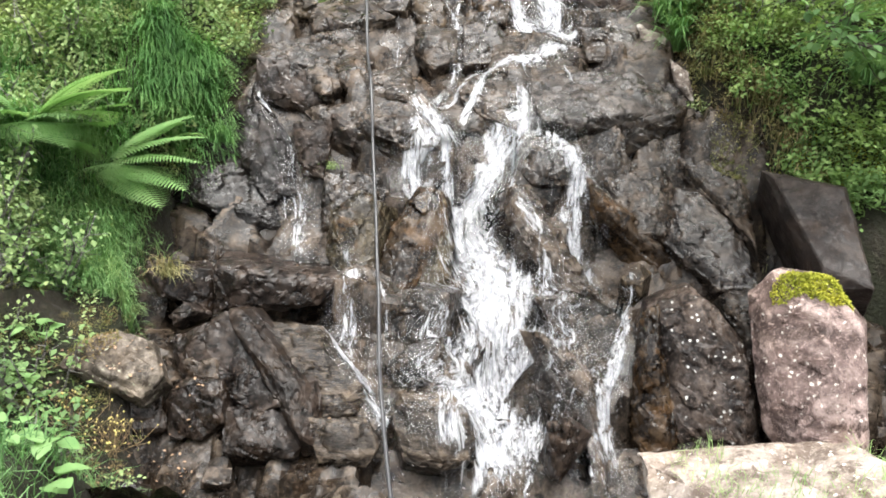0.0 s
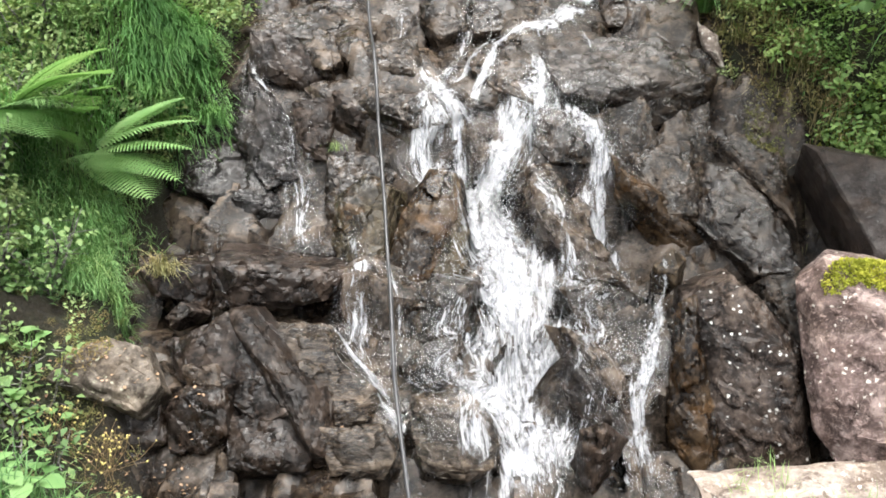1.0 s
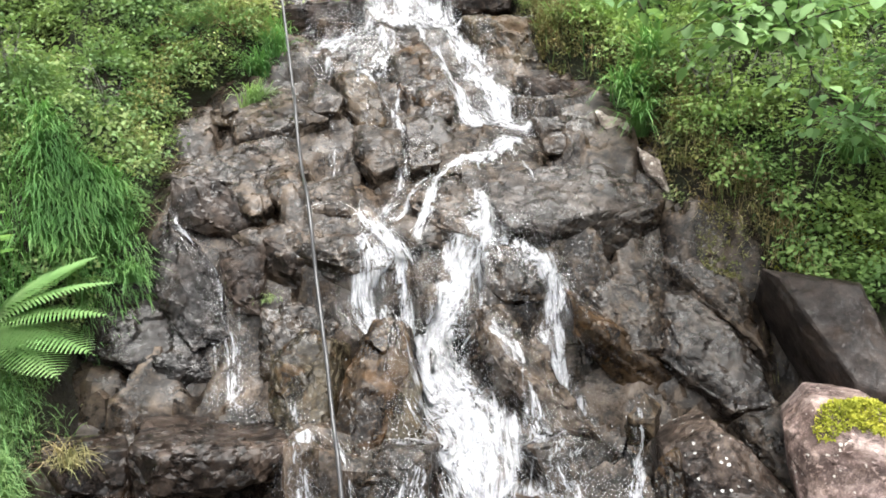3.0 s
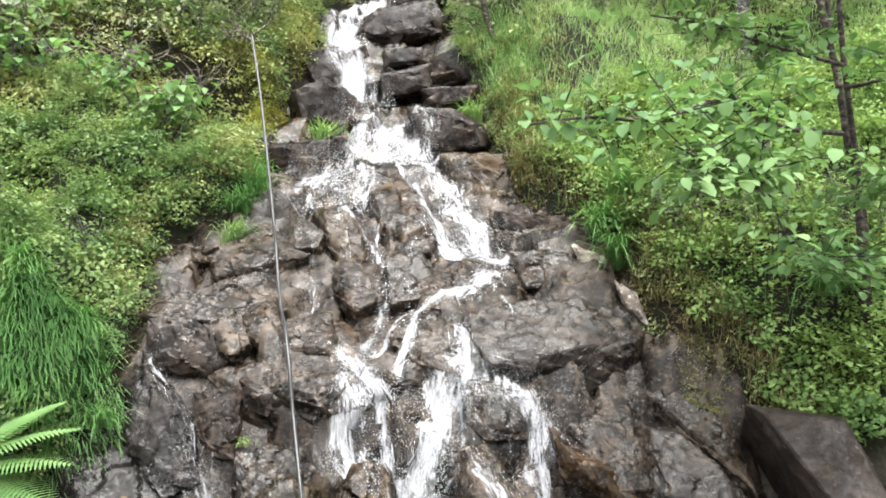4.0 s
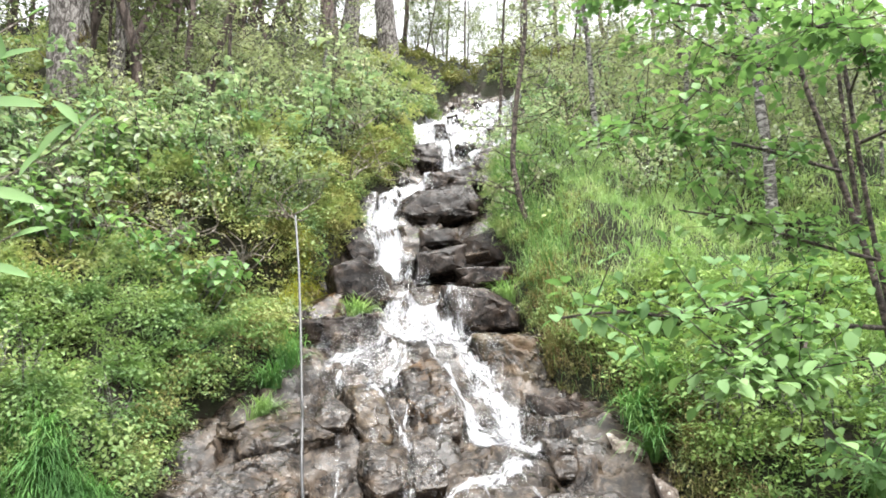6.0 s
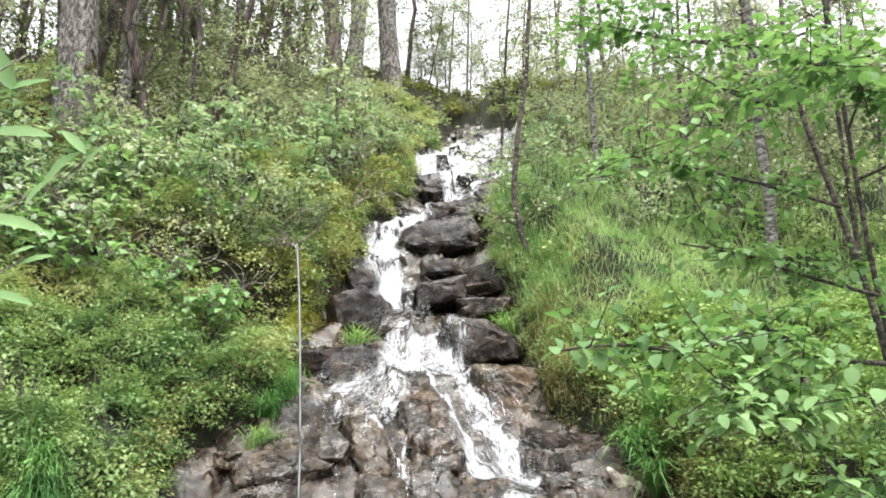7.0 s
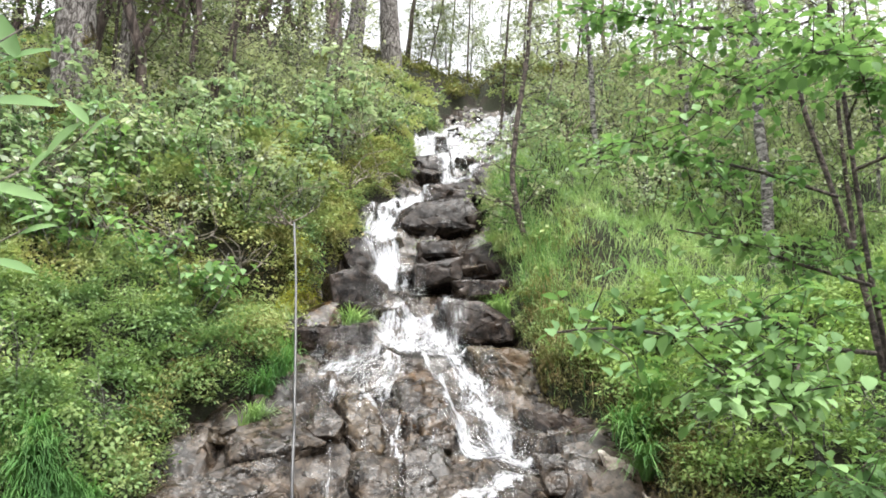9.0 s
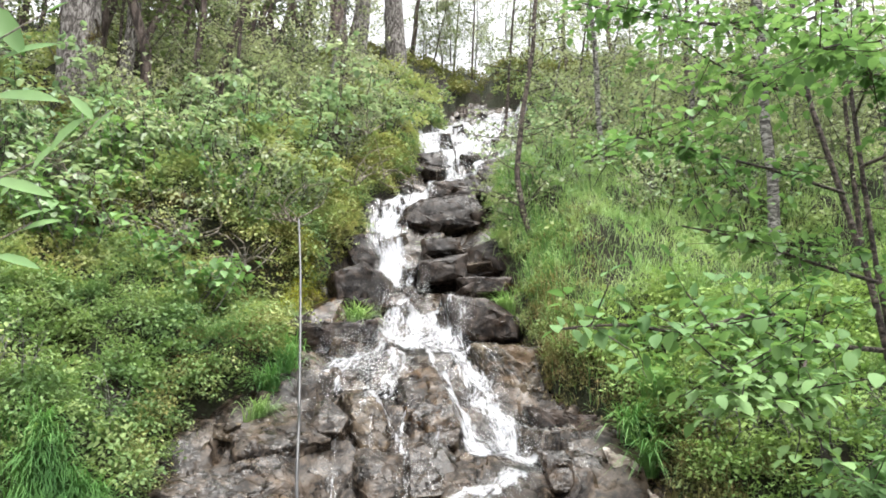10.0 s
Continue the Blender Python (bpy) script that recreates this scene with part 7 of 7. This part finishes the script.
def grass_tuft(x, y, size, blades, label, seed, toward=180, mat=None):
    """A single tussock growing out of a joint in the rock."""
    r = np.random.default_rng(seed)
    p = np.zeros((blades, 3))
    p[:, 0], p[:, 1] = r.normal(0, 0.035, blades), r.normal(0, 0.03, blades)
    tv, tf = TUFT_BLADES[2]
    ob = scatter("grass_tuft", (tv, tf), p, turns(np.radians(r.normal(toward, 55, blades)), r.normal(0, 0.3, blades), np.zeros(blades)), size * r.uniform(0.6, 1.15, blades), mat or GRASS_PALE)
    ob.location = (x, y, rest(x, y) - 0.01)
    return tagged(ob, label, "grass tuft", "tussocks among the rocks")


grass_tuft(-0.55, 6.75, 0.34, 150, "bright green grass tussock beside the cascade", 1)
grass_tuft(-0.68, 6.95, 0.3, 110, "bright green grass tussock on the dark ledge", 2)
grass_tuft(-1.12, 5.62, 0.3, 160, "flattened light green tussock at the foot of the bank", 3, 220)
grass_tuft(0.78, 7.05, 0.36, 150, "green grass tussock hanging over wet rock", 4, 160)
grass_tuft(0.85, 7.8, 0.36, 150, "green grass tussock on the rocky edge", 5, 160)
grass_tuft(0.05, 8.3, 0.22, 90, "small tussock between two boulders", 6)
grass_tuft(-0.85, 4.38, 0.12, 60, "small green plant on a wet ledge", 7)
grass_tuft(-1.62, 4.38, 0.26, 200, "grass tussock hanging beside the dark cliff", 8, 190, GRASS_FRESH)
grass_tuft(2.5, 4.42, 0.5, 260, "big arching green grass tussock on the bank", 10, 190, GRASS_FRESH)
for k, (x, y) in enumerate([(1.52, 5.2), (1.62, 5.42), (1.45, 5.32)]):
    grass_tuft(x, y, 0.5, 190, "long bright grass tussock drooping over the bank edge", 90 + k, 200, GRASS_FRESH)
for k, (x, y) in enumerate([(-1.02, 6.0), (-1.1, 5.86), (-1.02, 6.22)]):
    grass_tuft(x, y, 0.36, 110, "thin green grass tuft hanging from the mossy bank", 95 + k, 160, GRASS_FRESH)
grass_tuft(0.8, 8.1, 0.34, 140, "green grass tussock beside the dark boulders", 98, 160)
grass_tuft(-1.62, 3.45, 0.2, 120, "withered tussock at the lower bank edge", 9, 200, STRAW)


def litter(label, count, x_of, y_of, seed):
    r = np.random.default_rng(seed)
    x, y = r.uniform(*x_of, count), r.uniform(*y_of, count)
    p = np.stack([x, y, rest_many(x, y) + 0.006], -1)
    ob = scatter("fallen_leaf", LEAF, p, turns(r.uniform(0, 6.28, count), r.normal(0, 0.3, count), np.zeros(count)), r.uniform(0.01, 0.022, count), LITTER)
    return tagged(ob, label, "leaf litter", kind="stuff")


def loose_stones(label, count, x_of, y_of, seed):
    r = np.random.default_rng(seed)
    for k in range(count):
        x, y = r.uniform(*x_of), r.uniform(*y_of)
        s = r.uniform(0.1, 0.32)
        ob = copy_thing(shapes[k % 8], pose(0, 0, 0))
        ob.matrix_world = pose(x, y, rest(x, y) + 0.02 * s, r.uniform(-20, 20), r.uniform(-20, 20), r.uniform(0, 360)) @ Matrix.Diagonal((s, s, s * 0.8, 1))
        tagged(ob, label, "stone", "loose stones")


loose_stones("small loose stone on damp soil", 20, (-1.5, -0.8), (2.25, 2.65), 51)
litter("small yellowed leaves scattered on damp soil", 420, (-2.2, -1.2), (2.1, 2.9), 21)
litter("few fallen leaves on the rocks", 24, (-1.6, 1.6), (2.6, 5.5), 22)


def dry_stalks(x, y, stems, label, seed):
    """Withered flower stalks with small yellow seed heads."""
    r = np.random.default_rng(seed)
    root = new("dry_stalks")
    root.location = on_ground(x, y, -0.01)
    lines = []
    for _ in range(stems):
        foot = np.array([r.normal(0, 0.07), r.normal(0, 0.05), 0.0])
        lines.append(wander(foot, foot + np.array([r.normal(0, 0.07), r.normal(-0.03, 0.05), r.uniform(0.08, 0.19)]), 0.08, int(r.integers(1e6)), 6))
    v, f = joined([tube(ln, np.linspace(0.0018, 0.001, 6), 4) for ln in lines])
    mesh_object("stalk", v, f, STALK, True, root)["kind"] = "stuff"
    tips = np.array([ln[-1] for ln in lines])
    bead = (np.array([[1, 0, 0], [-1, 0, 0], [0, 1, 0], [0, -1, 0], [0, 0, 1.3], [0, 0, -1.3]], float), np.array([[0, 2, 4], [2, 1, 4], [1, 3, 4], [3, 0, 4], [2, 0, 5], [1, 2, 5], [3, 1, 5], [0, 3, 5]]))
    scatter("seed_head", bead, tips, turns(r.uniform(0, 6, stems), r.normal(0, 0.4, stems), np.zeros(stems)), r.uniform(0.003, 0.007, stems), SEED_HEAD, root)["kind"] = "stuff"
    return tagged(root, label, "dry stalks", "withered stalks on the bank")


dry_stalks(-1.58, 2.62, 60, "withered brown flower stalks with yellow seed heads", 61)
dry_stalks(-1.76, 2.66, 45, "withered brown flower stalks on damp soil", 62)


def herb_plant(x, y, size, leaves, label, seed):
    """A low herb with a rosette of broad leaves on short stems."""
    r = np.random.default_rng(seed)
    root = new("herb_plant")
    root.location = on_ground(x, y, -0.01)
    for k in range(leaves):
        a = r.uniform(0, 6.28)
        reach, up = size * r.uniform(0.25, 0.8), size * r.uniform(0.5, 1.2)
        tip = np.array([math.cos(a) * reach, math.sin(a) * reach, up])
        v, f = tube(wander((0, 0, 0), tip, 0.1, int(r.integers(1e6)), 6), np.linspace(0.0022, 0.0012, 6), 4)
        mesh_object("stem", v, f, FERN, True, root)
        tv, tf = leaf_shape(1.0, 0.95, 0.25, 0.3)
        rot = turns(np.array([a - 1.57 + r.normal(0, 0.5)]), np.array([r.uniform(-0.2, 0.5)]), np.zeros(1))[0]
        mesh_object("leaf", tip + (tv * size * r.uniform(0.45, 0.75)) @ rot.T, tf, FERN, True, root)
    return tagged(root, label, "herb", "broad-leaved herbs on the bank")


for k, (x, y) in enumerate([(-1.42, 1.72), (-1.12, 1.74), (-1.27, 1.66), (-1.58, 1.76), (-1.83, 2.62), (-2.05, 2.88), (-2.22, 3.1), (-1.98, 2.7), (-1.35, 1.8)]):
    herb_plant(x, y, 0.085 + 0.015 * (k % 3), 10 + k % 4, "bright green broad-leaved herb on damp soil", 640 + k)


for k, (x, y) in enumerate([(-0.93, 7.02), (-0.98, 7.2), (-0.9, 7.32), (-0.86, 7.16), (-1.02, 7.36), (-0.95, 6.9)]):
    herb_plant(x, y, 0.13 + 0.02 * (k % 3), 13, "light green leafy herb hanging on the mossy bank step", 660 + k)


def moss_on(label, at, size, count, mat, seed):
    """A cushion of moss that follows the rock below it."""
    r = np.random.default_rng(seed)
    k = np.sqrt(r.uniform(0, 1, count))
    a = r.uniform(0, 6.28, count)
    x, y = at[0] + np.cos(a) * k * size[0], at[1] + np.sin(a) * k * size[1]
    p = np.stack([x, y, rest_many(x, y) + r.uniform(-0.002, 0.012, count)], -1)
    ob = scatter("moss", small_leaf(), p, turns(r.uniform(0, 6.28, count), r.uniform(0.2, 1.4, count), r.uniform(0, 6, count)), r.uniform(0.01, 0.02, count), mat)
    return tagged(ob, label, "moss", kind="stuff")


step_moss = np.random.default_rng(215)
gx, gy = step_moss.uniform(-1.22, -0.92, 90), step_moss.uniform(6.85, 7.4, 90)
cover("moss", "golden yellow-green moss covering the bank step", "moss", CLUMPS_MOSS, np.stack([gx, gy, ground_height(gx, gy) + 0.06], -1), MOSS, 216, (0.35, 0.6), 0.5)
moss_on("bright yellow-green moss cushion on the pinkish boulder", (1.84, 3.03), (0.13, 0.09), 4200, MOSS, 31)
moss_on("yellow-green moss patch on the boulder's crown", (1.67, 3.02), (0.09, 0.045), 1300, MOSS, 32)
moss_on("thick yellow-green moss under the bank lip", (2.3, 4.2), (0.34, 0.16), 3800, MOSS, 34)
moss_on("olive moss along the rock edge", (1.75, 4.4), (0.14, 0.16), 1600, MOSS_BROWN, 35)
moss_on("yellow moss drape beside the ledge", (-1.02, 7.55), (0.12, 0.4), 2600, MOSS, 36)
moss_on("dull moss on the pale bank stone", (-1.75, 2.85), (0.14, 0.1), 700, MOSS_BROWN, 37)
moss_on("yellow lichen moss on a small boulder", (0.62, 2.56), (0.03, 0.035), 300, MOSS, 33)
r_top = np.random.default_rng(212)
gx, gy = r_top.uniform(0.7, 2.0, 2600), r_top.uniform(1.45, 2.1, 2600)
near_top = np.stack([gx, gy, rest_many(gx, gy) - 0.005], -1)[gy < 1.8 + 0.2 * np.clip(gx - 0.75, 0, 1) + 0.4 * fractal(gx * 4, gy * 4, 66, 2)]
cover("grass", "short bright grass on the pale rock", "grass", TUFT_BLADES, near_top, GRASS_PALE, 209, (0.04, 0.1), 0.5)
